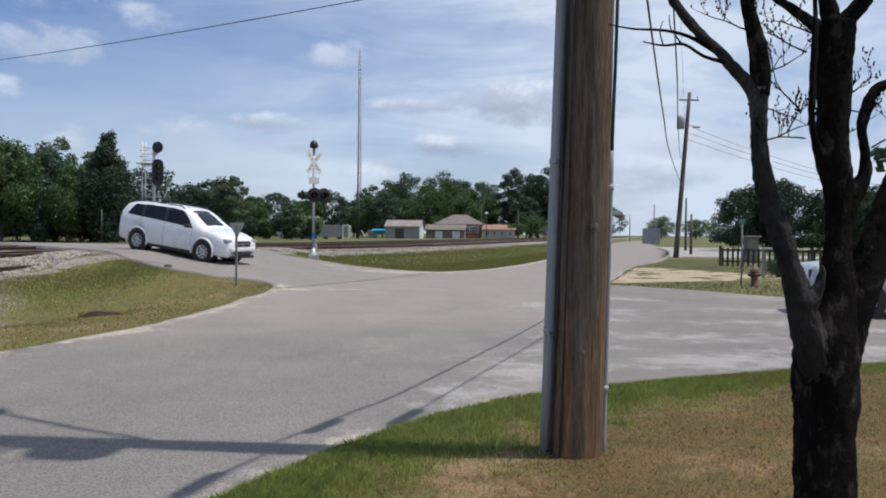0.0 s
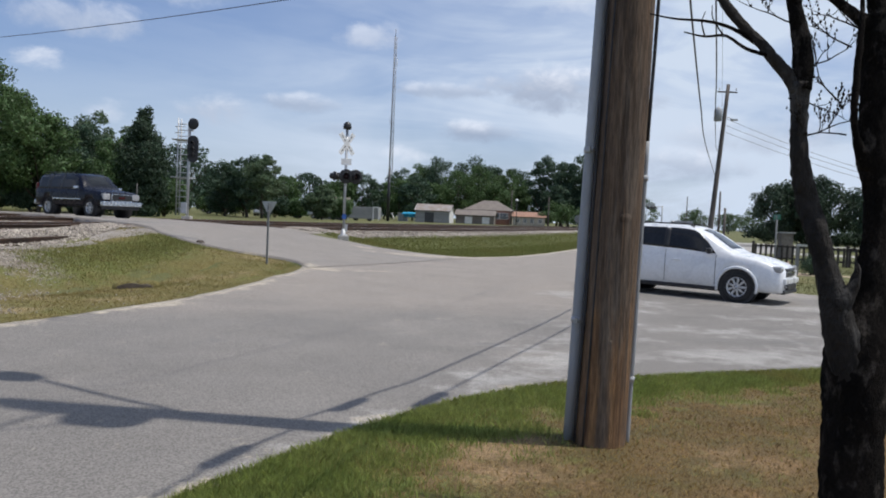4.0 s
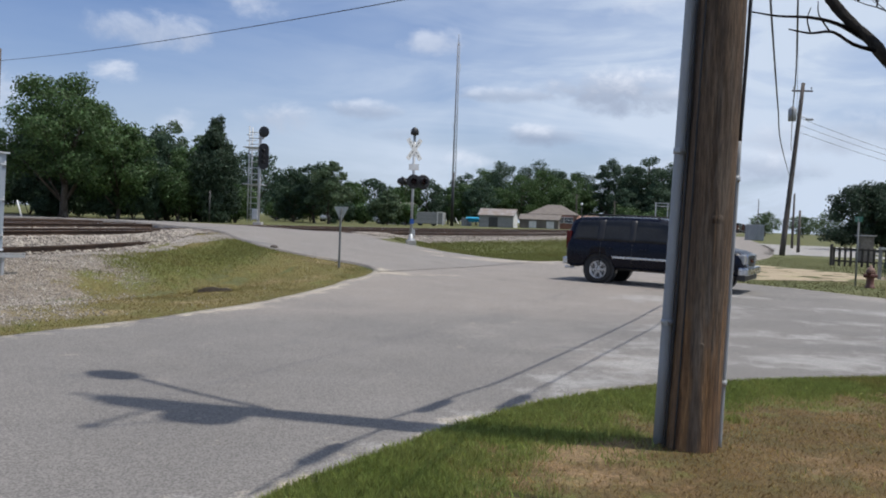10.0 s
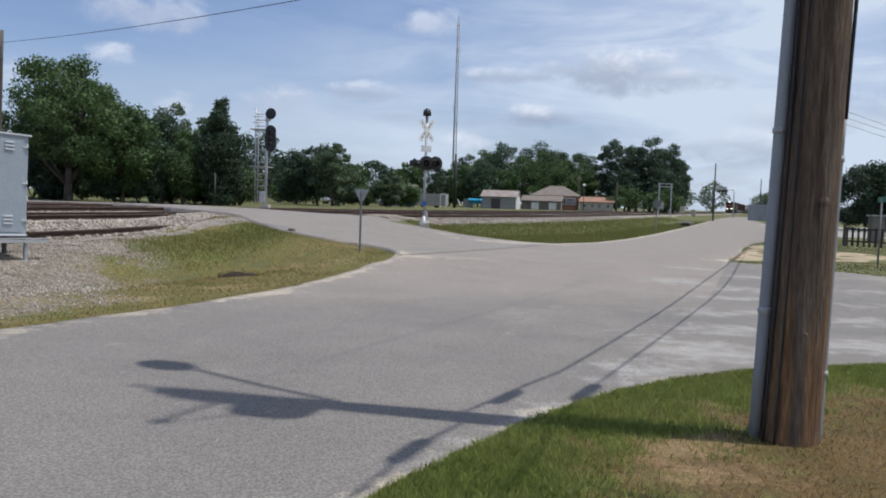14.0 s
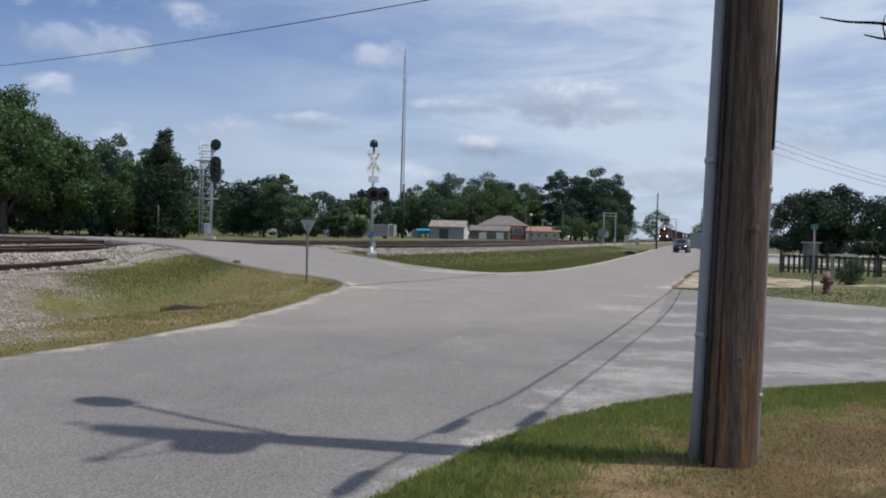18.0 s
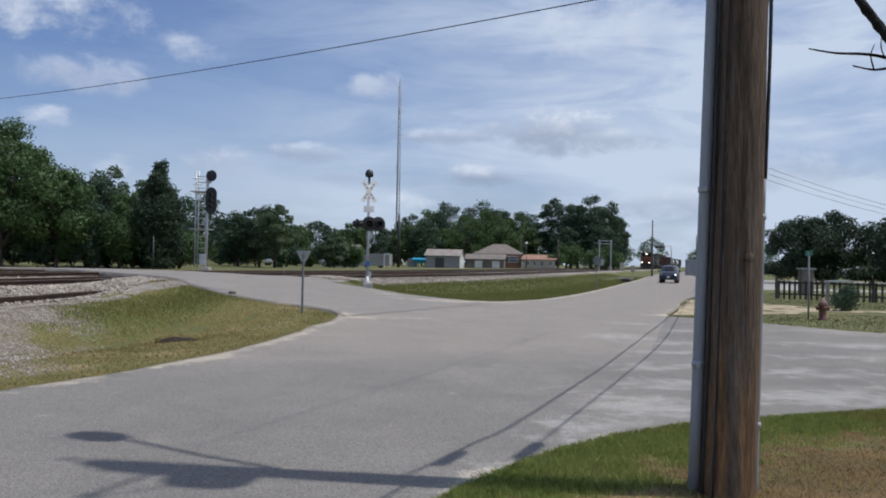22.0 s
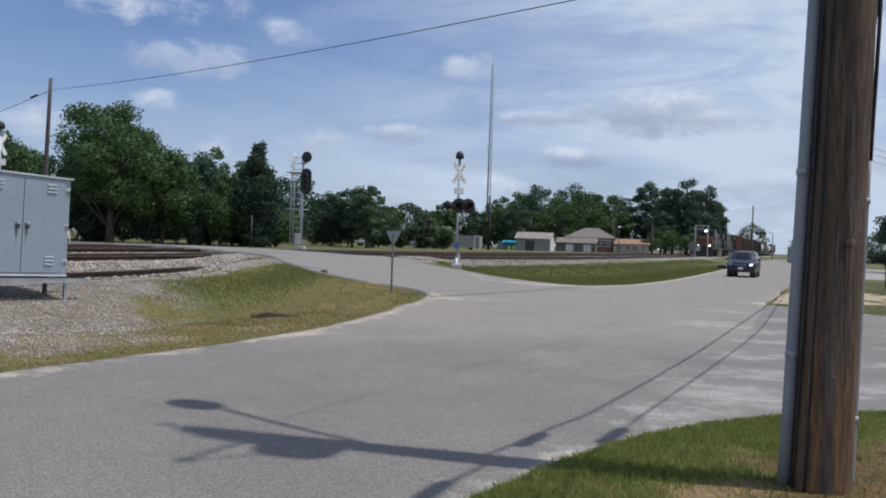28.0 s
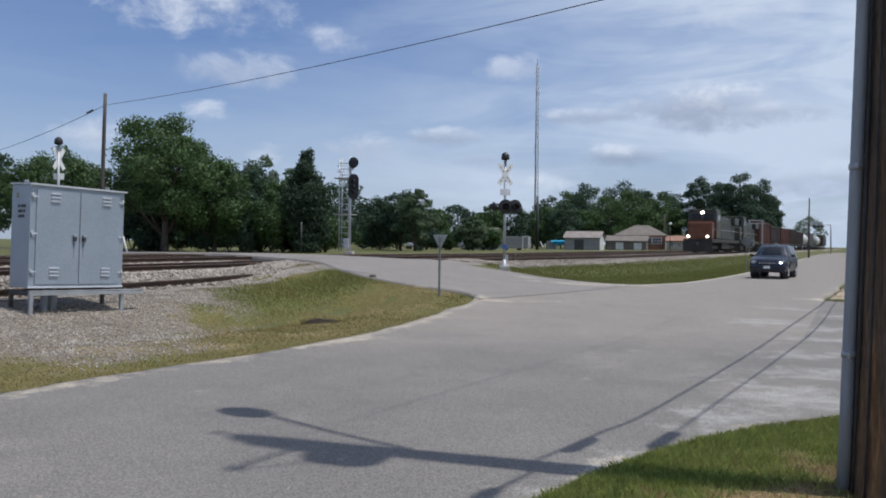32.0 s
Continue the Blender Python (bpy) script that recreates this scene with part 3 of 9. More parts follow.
def grid_sheet(name, xs, ys, lift, mat, surface=height, keep=None):
    gx, gy = np.meshgrid(xs, ys)
    z = surface(gx, gy) + lift
    v = np.stack([gx, gy, z], -1).reshape(-1, 3)
    n = len(xs)
    i = (np.arange(len(ys) - 1)[:, None] * n + np.arange(n - 1)).ravel()
    f = np.stack([i, i + 1, i + n + 1, i + n], 1)
    if keep is not None:
        c = v[f].mean(1)
        f = f[keep(c[:, 0], c[:, 1])]
    return raw(name, v, f, mat, smooth=True)


def steps(*spans):
    out = []
    for a, b, s in spans:
        out += list(np.arange(a, b, s))
    return np.array(out + [spans[-1][1]])


ground = grid_sheet("ground", steps((-2500, -300, 200), (-300, -60, 12), (-60, -26, 2), (-26, 14, 0.5), (14, 60, 2), (60, 300, 12), (300, 2500, 200)),
                    steps((-600, -60, 60), (-60, -4, 4), (-4, 46, 0.5), (46, 120, 2), (120, 420, 12), (420, 3200, 150)), -0.004, FIELD)
tagged(ground, "flat grassy land beside the railway line", "ground", kind="structure")


def ribbon(name, left, right, mat, lift, across=8, surface=height, step=0.35, wobble=0.0, parent=None, seed=0, skirt=0.0):
    """A paved sheet between two edges that lies on a surface; the edges may be ragged."""
    a, b = smooth_curve(left, step), smooth_curve(right, step)
    n = max(len(a), len(b))
    a = np.stack([np.interp(np.linspace(0, 1, n), np.linspace(0, 1, len(a)), a[:, k]) for k in range(2)], 1)
    b = np.stack([np.interp(np.linspace(0, 1, n), np.linspace(0, 1, len(b)), b[:, k]) for k in range(2)], 1)
    if wobble:
        for e, o in ((a, b), (b, a)):
            out = (e - o) / np.maximum(np.linalg.norm(e - o, axis=1), 0.01)[:, None]
            w = np.array([noise.noise(Vector((p[0] * 0.9, p[1] * 0.9, seed))) + 0.7 * noise.noise(Vector((p[0] * 3.1, p[1] * 3.1, seed + 5))) for p in e])
            e += out * (w * wobble)[:, None]
    u = np.linspace(0, 1, across + 1)[None, :, None]
    p = a[:, None] * (1 - u) + b[:, None] * u
    z = surface(p[..., 0], p[..., 1]) + lift
    v = np.concatenate([p, z[..., None]], -1).reshape(-1, 3)
    i = (np.arange(n - 1)[:, None] * (across + 1) + np.arange(across)).ravel()
    f = np.stack([i, i + across + 1, i + across + 2, i + 1], 1)
    if skirt:
        m = len(v)
        rim = np.r_[np.arange(n) * (across + 1), (np.arange(n) * (across + 1) + across)[::-1]]
        v = np.vstack([v, v[rim] - (0, 0, skirt)])
        k = np.arange(len(rim) - 1)
        f = np.vstack([f, np.stack([rim[k], m + k, m + k + 1, rim[k + 1]], 1)])
    ob = raw(name, v, f, mat, parent, smooth=False)
    if ob.data.polygons[0].normal.z < 0:
        ob.data.flip_normals()
    return ob


# the street: its far-side edge (towards the tracks) and its near-side edge
STREET_FAR = [(-8.6, -6.0), (-7.6, 2.0), (-6.70, 6.8), (-6.05, 8.75), (-5.7, 9.6), (-5.3, 10.7), (-5.0, 11.9), (-4.65, 13.2), (-4.32, 15.0), (-4.02, 17.3), (-3.85, 18.4)]
STREET_NEAR = [(-3.6, -6.0), (-2.35, 1.0), (-1.75, 3.4), (-1.4, 4.3), (-1.02, 5.05), (-0.65, 5.7), (-0.08, 6.55), (0.6, 7.3)]
JUNCTION_FAR = [(-3.85, 18.4), (-3.9, 20.0), (-3.6, 23.0), (-2.6, 27.0), (-1.0, 29.3), (0.6, 30.2)]
JUNCTION_NEAR = [(0.6, 7.3), (1.5, 7.95), (2.6, 10.5), (4.2, 15.0), (5.2, 20.0), (5.3, 24.0)]
OUT_FAR = [(0.6, 30.2), (2.2, 33.0), (3.3, 36.5), (7.2, 49.0), (15.6, 79.0), (24.0, 110.0), (40.0, 170.0), (75.0, 300.0)]
OUT_NEAR = [(5.3, 24.0), (7.2, 30.0), (9.9, 38.5), (15.2, 51.0), (23.5, 78.0), (31.0, 108.0), (46.0, 168.0), (81.0, 298.0)]


def joined(*edges):
    out = [edges[0][0]]
    for e in edges:
        out += e[1:]
    return out


street = ribbon("road_1", joined(STREET_FAR, JUNCTION_FAR, OUT_FAR), joined(STREET_NEAR, JUNCTION_NEAR, OUT_NEAR), ASPHALT, 0.012, 46, street_height, 0.2, 0.07, seed=3, skirt=0.08)
tagged(street, "sun-bleached grey asphalt street curving past the crossing", "road", kind="structure")
side_street = ribbon("road_2", [(0.6, 7.3), (1.5, 7.95), (2.6, 8.45), (3.6, 8.85), (5.6, 9.65), (9.0, 10.6), (16.0, 11.6), (40.0, 13.0)],
                     [(5.25, 23.9), (5.7, 23.5), (6.5, 22.8), (7.4, 21.9), (9.2, 19.7), (12.0, 18.2), (18.0, 17.6), (40.0, 19.0)], ASPHALT, 0.017, 64, street_height, 0.2, 0.07, seed=9, skirt=0.08)
tagged(side_street, "grey asphalt side street with bleached patches", "road", kind="structure")
RAMP_LEFT = [(-3.7, 19.2), (-4.6, 20.9), (-6.5, 21.4), (-8.4, 22.4), (-10.4, 24.4), (-12.8, 27.0), (-16.0, 30.0), (-20.0, 33.4), (-30.0, 41.6), (-60.0, 66.0), (-120.0, 116.0)]
RAMP_RIGHT = [(0.6, 29.6), (-1.6, 29.9), (-3.5, 31.0), (-4.6, 32.0), (-6.2, 32.6), (-7.6, 33.1), (-9.4, 34.0), (-12.4, 36.5), (-16.0, 39.6), (-27.0, 48.6), (-57.0, 73.0), (-117.0, 123.0)]
ramp = ribbon("road_3", RAMP_LEFT, RAMP_RIGHT, CROSSING_ASPHALT, 0.022, 36, crossing_height, 0.35, 0.10, seed=14, skirt=0.3)
tagged(ramp, "worn asphalt ramp road rising over the railway crossing", "road", kind="structure")


# ---- railway ----
def along(offset, y0, y1, step, lift):
    """Points along a line beside the near track, at an offset to the far side."""
    keep = TRACK[(TRACK[:, 1] >= y0 - 3) & (TRACK[:, 1] <= y1 + 3)]
    c = smooth_curve(keep, step)
    d = np.gradient(c, axis=0)
    d /= np.linalg.norm(d, axis=1)[:, None]
    p = c + np.stack([-d[:, 1], d[:, 0]], 1) * offset
    z = bed(c[:, 1]) + lift + (0.04 if offset > 3 else 0.0)
    return np.column_stack([p, z]), d


RAIL_SHAPE = [(-0.07, 0.0), (0.07, 0.0), (0.07, 0.02), (0.014, 0.035), (0.014, 0.125), (0.036, 0.135), (0.036, 0.172), (-0.036, 0.172), (-0.036, 0.135), (-0.014, 0.125), (-0.014, 0.035), (-0.07, 0.02)]


def rail(parent, offset, y0, y1):
    p, d = along(offset, y0, y1, 1.5, 0.0)
    n, k = len(p), len(RAIL_SHAPE)
    s = np.array(RAIL_SHAPE)
    side = np.stack([-d[:, 1], d[:, 0]], 1)
    v = np.empty((n, k, 3))
    v[..., :2] = p[:, None, :2] + side[:, None] * s[None, :, :1]
    v[..., 2] = p[:, None, 2] + s[None, :, 1]
    i = np.arange(n - 1)[:, None] * k + np.arange(k)
    j = np.arange(n - 1)[:, None] * k + (np.arange(k) + 1) % k
    f = np.stack([i, j, j + k, i + k], -1).reshape(-1, 4)
    idx = np.tile([1 if q == 6 else 0 for q in range(k)], n - 1)
    return raw("rail", v.reshape(-1, 3), f, [RUST, RAIL_TOP], parent, index=idx)


tie_mesh = boxed(0, 0, -0.09, 2.55, 0.23, 0.18, 0.015)
tie_data = bpy.data.meshes.new("tie")
tie_mesh.to_mesh(tie_data)
tie_mesh.free()
tie_data.materials.append(TIE)
for number, start in enumerate((0.0, GAP, 2 * GAP)):
    track = thing("railway_track", ("nearest rusty railway track on pale ballast", "middle railway track with rusty rails", "far railway track with rusty rails")[number], "railway track", group="railway tracks", kind="structure")
    rail(track, start - 0.755, -20, 420)
    rail(track, start + 0.755, -20, 420)
    p, d = along(start, 2, 70, 0.55, 0.01)
    for q, w in list(zip(p, d))[:110]:
        t = new("tie", tie_data)
        t.parent = track
        t.matrix_basis = Matrix.Translation(q) @ Matrix.Rotation(math.atan2(w[1], w[0]) - math.pi / 2, 4, "Z")


def bed_sheet(name, near, far, y0, y1, lift):
    a, _ = along(near, y0, y1, 0.6, 0)
    b, _ = along(far, y0, y1, 0.6, 0)
    n = min(len(a), len(b))
    u = np.linspace(0, 1, 25)[None, :, None]
    p = a[:n, None, :2] * (1 - u) + b[:n, None, :2] * u
    z = height(p[..., 0], p[..., 1]) + lift
    z += 0.02 * np.sin(p[..., 0] * 3.7 + p[..., 1] * 2.9) * np.cos(p[..., 1] * 4.1)
    v = np.concatenate([p, z[..., None]], -1).reshape(-1, 3)
    i = (np.arange(n - 1)[:, None] * 25 + np.arange(24)).ravel()
    ob = raw(name, v, np.stack([i, i + 25, i + 26, i + 1], 1), BALLAST_BED, smooth=True)
    if ob.data.polygons[0].normal.z < 0:
        ob.data.flip_normals()
    return tagged(ob, "pale crushed stone ballast under the railway tracks", "ballast", kind="structure")


bed_sheet("ballast", -2.6, 2 * GAP + 2.2, -15, 400, 0.012)


# ---- things: the near pole and its cables ----
def strand(points, sag=0.0, n=14):
    a, b = Vector(points[0]), Vector(points[-1])
    if len(points) > 2:
        return [Vector(p) for p in smooth_curve(points, 0.4)]
    return [a.lerp(b, i / n) - Vector((0, 0, 4 * sag * (i / n) * (1 - i / n))) for i in range(n + 1)]


POLE_FOOT, POLE_TOP = Vector((1.02, 5.44, 0.0)), Vector((1.28, 5.44, 13.2))


def on_pole(z):
    return POLE_FOOT.lerp(POLE_TOP, z / 13.2)


utility_pole = thing("utility_pole", "weathered brown wooden utility pole with grey conduits in dry lawn", "utility pole")
zs = np.linspace(-0.1, 13.2, 260)
bm = bmesh.new()
tube(bm, [on_pole(z) for z in zs], [0.176 - 0.0050 * z for z in zs], 56, True, 0.0)
bm.normal_update()
for v in bm.verts:
    # weather checks run down the grain
    a = math.atan2(v.co.y - 5.44, v.co.x - 1.1)
    check = max(0.0, noise.noise(Vector((a * 5.5, 3.0, v.co.z * 0.35))) - 0.18) + 0.6 * max(0.0, noise.noise(Vector((a * 11, 8.0, v.co.z * 0.7))) - 0.25)
    v.co -= v.normal * (0.030 * check + 0.004 * noise.noise(Vector((a * 2, 1.0, v.co.z * 1.4))))
shaft = part("pole_shaft", bm, POLE_WOOD, utility_pole, "weathered grey-brown wood, reddish and splitting near the ground")
px_, py_ = where(shaft)
pz_ = np.array([v.co.z for v in shaft.data.vertices])
ring_ = np.arctan2(py_ - 5.44, px_ - 1.1)
weigh(shaft, np.interp(pz_, [0.0, 0.4, 0.8, 1.2, 1.8], [0.62, 0.66, 0.46, 0.16, 0.0]) + 0.35 * patchy_on(ring_ * 3.0, pz_ * 0.8), 0.25 + 0.55 * patchy_on(ring_ * 5.0 + 9.0, pz_ * 0.45))
for z, turn, r in ((1.62, 283, 0.026), (0.78, 262, 0.016)):
    d = Vector((math.cos(radians(turn)), math.sin(radians(turn)), 0))
    m = Matrix.Translation(on_pole(z) + d * (0.174 - 0.005 * z)) @ d.to_track_quat("Z", "Y").to_matrix().to_4x4()
    part("knot", lathed([(0.0, 0.002), (r * 0.4, 0.003), (r * 0.6, -0.001), (r, 0.003), (r * 1.6, -0.006)], 12, m), POLE_WOOD, utility_pole)
for name, turn, r, top, width in (("conduit", 163, 0.041, 8.5, 0.05), ("conduit", 10, 0.02, 2.2, 0.03)):
    d = Vector((math.cos(radians(turn)), math.sin(radians(turn)), 0))
    bm = bmesh.new()
    tube(bm, [on_pole(z) + d * (0.178 - 0.0052 * z + r * 0.9) for z in np.linspace(-0.05, top, 14)], r, 14)
    part(name, bm, CONDUIT, utility_pole, "grey plastic cable conduit")
    for z in ((0.9, 2.08, 3.4, 5.0, 6.8) if top > 3 else (0.5, 1.9)):
        c = on_pole(z) + d * (0.178 - 0.0052 * z + r * 0.9)
        bm = bmesh.new()
        lathe(bm, [(r + 0.002, -0.02), (r + 0.007, -0.018), (r + 0.007, 0.018), (r + 0.002, 0.02)], 14, Matrix.Translation(c))
        box(bm, 0, 0, 0, 0.10, 0.02, 0.035, 0.003, Matrix.Translation(c) @ Matrix.Rotation(radians(turn + 90), 4, "Z") @ Matrix.Translation((0.045, 0, 0)))
        part("conduit_strap", bm, STEEL, utility_pole)
for turn, r, top in ((196, 0.009, 8.0), (222, 0.006, 6.0), (-12, 0.012, 6.0)):
    d = Vector((math.cos(radians(turn)), math.sin(radians(turn)), 0))
    bm = tubed([on_pole(z) + d * (0.178 - 0.0052 * z + r + 0.006 * math.sin(z * 2.3 + turn)) for z in np.linspace(0.0 if turn > 0 else 2.15, top, 26)], r, 6)
    part("ground_wire", bm, CABLE, utility_pole, "thin black cable stapled to the pole")
lamp_root, lamp_end = on_pole(8.3), Vector((-0.30, 6.34, 9.0))
part("lamp_arm", tubed([lamp_root, lamp_root.lerp(lamp_end, 0.5) + Vector((0, 0, 0.22)), lamp_end], 0.03, 8), STEEL, utility_pole)
bm = bmesh.new()
heading = math.atan2(0.22, -0.62)
lathe(bm, [(0.04, 0.04), (0.12, 0.09), (0.175, 0.26), (0.17, 0.46), (0.10, 0.60), (0.01, 0.64)], 18, Matrix.Translation(lamp_end) @ Matrix.Rotation(heading, 4, "Z") @ Matrix.Rotation(radians(86), 4, "Y") @ Matrix.Diagonal((0.55, 1, 1, 1)))
part("lamp_head", bm, STEEL, utility_pole)
bm = bmesh.new()
lathe(bm, [(0.0, 0), (0.18, 0.02), (0.205, 0.08), (0.205, 0.72), (0.185, 0.78), (0.04, 0.84), (0.02, 1.0)], 18, Matrix.Translation(on_pole(9.45) + Vector((-0.16, -0.25, 0))))
part("transformer", bm, CONDUIT, utility_pole, "grey transformer can")
part("transformer_bracket", boxed(*(on_pole(9.5) + Vector((-0.09, -0.15, 0))), 0.16, 0.16, 0.3, 0.01), STEEL, utility_pole)
part("insulator_arm", tubed([on_pole(13.1), on_pole(13.15) + Vector((-0.12, 0.06, 0.12)), on_pole(13.2) + Vector((-0.24, 0.10, 0.16))], [0.02, 0.02, 0.045], 8), DARK_STEEL, utility_pole)
part("insulator_arm", tubed([on_pole(11.4), on_pole(11.6) + Vector((-0.02, -0.35, 0.15)), on_pole(11.8) + Vector((-0.06, -0.72, 0.2))], [0.028, 0.025, 0.022], 8), DARK_STEEL, utility_pole)
part("cutout", lathed([(0.02, -0.18), (0.06, -0.15), (0.045, -0.08), (0.06, 0.0), (0.045, 0.08), (0.06, 0.15), (0.02, 0.18)], 10, Matrix.Translation(on_pole(12.0) + Vector((-0.06, -0.76, 0.0))) @ Matrix.Rotation(radians(25), 4, "Y")), DARK_STEEL, utility_pole, "dark ribbed fuse cutout")
# unseen bulk, added so that the pole top casts a thicker shadow
part("riser", tubed([on_pole(10.3) + Vector((-0.05, -0.16, 0)), on_pole(11.6) + Vector((-0.05, -0.17, 0)), on_pole(12.7) + Vector((-0.04, -0.13, 0))], 0.055, 8), CONDUIT, utility_pole, "grey pipe added beside the pole top to thicken its shadow")
part("jumper_wire", tubed([on_pole(12.0) + Vector((-0.06, -0.74, -0.18)), on_pole(11.2) + Vector((-0.1, -0.62, 0)), on_pole(10.3) + Vector((-0.2, -0.42, 0)), on_pole(10.05) + Vector((-0.19, -0.31, 0))], 0.012, 6), CABLE, utility_pole)

far_pole = thing("utility_pole", "leaning grey wooden utility pole with a transformer beside the street", "utility pole", group="roadside poles")
FAR_FOOT, FAR_TOP = Vector((17.45, 56.0, -0.1)), Vector((18.72, 57.4, 11.99))
part("pole_shaft", tubed([FAR_FOOT.lerp(FAR_TOP, i / 8) for i in range(9)], [0.19 - 0.008 * i for i in range(9)], 12), FAR_POLE_WOOD, far_pole)
p = FAR_FOOT.lerp(FAR_TOP, 0.81)
part("transformer", lathed([(0.02, 0), (0.27, 0.02), (0.28, 0.8), (0.2, 0.9), (0.05, 1.05)], 14, Matrix.Translation(p + Vector((-0.5, -0.1, -0.4)))), CONDUIT, far_pole, "grey transformer can")
part("crossarm", boxed(0, 0, 0, 1.4, 0.09, 0.1, 0.01, m=Matrix.Translation(FAR_FOOT.lerp(FAR_TOP, 0.955))), FAR_POLE_WOOD, far_pole)
for dx in (-0.6, 0.6):
    part("insulator", lathed([(0.02, 0), (0.05, 0.05), (0.03, 0.1), (0.05, 0.15), (0.01, 0.2)], 8, Matrix.Translation(FAR_FOOT.lerp(FAR_TOP, 0.96) + Vector((dx, 0, 0.05)))), STEEL, far_pole)
part("lamp_head", boxed(0, 0, 0, 0.5, 0.25, 0.14, 0.05, m=Matrix.Translation(p + Vector((0.65, -0.1, -0.25)))), STEEL, far_pole)
part("bracket", tubed([p, p + Vector((0.6, -0.1, -0.2))], 0.03, 6), STEEL, far_pole)


def cable(name, label, points, r, sag=0.0):
    ob = link(name, tubed(strand(points, sag), r, 6), CABLE)
    return tagged(ob, label, "cable", group="overhead lines")


def far_at(k):
    return FAR_FOOT.lerp(FAR_TOP, k)


UPPER = [(1.30, 6.11, 6.10), (1.52, 6.70, 5.98), (1.70, 7.27, 5.70), (2.48, 9.66, 5.42), (3.27, 12.1, 5.2), (4.11, 14.7, 5.06), (6.23, 21.24, 4.79), (9.27, 30.66, 4.77), tuple(far_at(0.43))]
OUTER = [(1.9, 6.44, 5.82), (2.08, 7.1, 5.66), (2.5, 8.49, 5.42), (3.46, 11.43, 5.12), (5.15, 16.6, 4.8), (7.8, 25.0, 5.1), (14.2, 45.0, 6.1), tuple(far_at(0.61))]
cable("overhead_cable", "black telephone cable hung between the poles", [tuple(on_pole(6.35) + Vector((0.0, 0.15, 0)))] + UPPER, 0.018)
cable("overhead_cable", "black cable hung from the standoff bracket", [tuple(on_pole(5.95) + Vector((0.52, 0.02, 0)))] + OUTER, 0.014)
part("standoff_bracket", tubed([on_pole(5.8), on_pole(5.95) + Vector((0.54, 0.02, 0))], 0.022, 8), DARK_STEEL, utility_pole)
cable("overhead_wire", "black wire from the pole top to the leaning pole", [on_pole(12.2) + Vector((-0.05, -0.1, 0.0)), far_at(0.70)], 0.007, 0.3)
cable("overhead_cable", "black telephone cable behind the pole", [tuple(on_pole(6.35) + Vector((0.0, -0.15, 0))), (0.80, 4.49, 6.26), (0.54, 3.67, 6.05), (-1.0, -1.0, 5.6), (-9.6, -27.0, 6.0)], 0.018)
cable("overhead_cable", "black cable running on behind the pole", [tuple(on_pole(5.95) + Vector((0.52, 0.02, 0))), (1.25, 4.0, 5.75), (-0.4, -1.0, 5.2), (-9.0, -27.0, 5.6)], 0.014)
for c, way, n, r in (((1.35, 6.12, 6.09), (0.32, 0.9, -0.1), 0.56, 0.065), ((1.90, 6.44, 5.82), (0.28, 0.95, -0.2), 0.72, 0.065), ((0.84, 4.62, 6.24), (0.3, 0.95, 0.08), 0.58, 0.065)):
    m = Matrix.Translation(c) @ Vector(way).to_track_quat("Z", "Y").to_matrix().to_4x4()
    tagged(link("splice_case", lathed([(0.015, -n / 2), (r * 0.8, -n / 2 + 0.05), (r, -n / 2 + 0.10), (r, n / 2 - 0.10), (r * 0.8, n / 2 - 0.05), (0.015, n / 2)], 12, m), CABLE), "black splice case hung on the telephone cable", "splice case")
W_FOOT, W_TOP = Vector((-33.15, 46.0, 0.8)), Vector((-32.85, 46.0, 11.1))
line_pole = thing("utility_pole", "slim dark wooden pole beyond the tracks", "utility pole", group="roadside poles")
part("pole_shaft", tubed([W_FOOT.lerp(W_TOP, i / 6) for i in range(7)], [0.15 - 0.007 * i for i in range(7)], 10), FAR_POLE_WOOD, line_pole)
cable("overhead_wire", "single black service wire across the sky", [W_TOP + Vector((0, 0, -0.75)), (-25.16, 39.6, 9.48), (-17.48, 33.2, 8.7), (-9.79, 26.81, 8.04), (-2.11, 20.41, 7.5), (5.58, 14.01, 7.09), (14.8, 6.33, 6.77), (28.63, -5.18, 6.61)], 0.013)
cable("overhead_wire", "black wire sloping down from the far pole", [W_TOP + Vector((0, 0, -0.75)), (-42.0, 46.0, 7.2)], 0.016, 0.2)
for q, n in (((-34.2, 46.0, 9.85), 0.5),):
    tagged(link("splice_case", tubed([q, (q[0] + 0.45, q[1], q[2] + 0.2)], 0.06, 8), CABLE), "small black fitting on the wire", "splice case")
for z0, z1, s in ((0.80, 0.87, 0.6), (0.76, 0.75, 0.5), (0.72, 0.66, 0.5)):
    cable("overhead_wire", "thin wire leading away from the leaning pole", [far_at(z0), (38.0, 58.0, 2.0 + 3.0 * z1)], 0.012, s)


# ---- the bare tree ----
dead_tree = thing("tree", "dark bare-limbed dying tree with rough bark in lawn", "tree")
TX, TY = 0.0, 3.75


def smooth_rows(rows, n):
    p = np.array([(x, TY + dy, z, r) for x, dy, z, r in rows], float)
    p = np.vstack([2 * p[0] - p[1], p, 2 * p[-1] - p[-2]])
    out = []
    for i in range(1, len(p) - 2):
        a, b, c, d = p[i - 1 : i + 3]
        for u in np.linspace(0, 1, max(3, n // 3), endpoint=False):
            out.append(0.5 * (2 * b + (c - a) * u + (2 * a - 5 * b + 4 * c - d) * u**2 + (3 * b - a - 3 * c + d) * u**3))
    out.append(p[-2])
    return [tuple(q) for q in out]


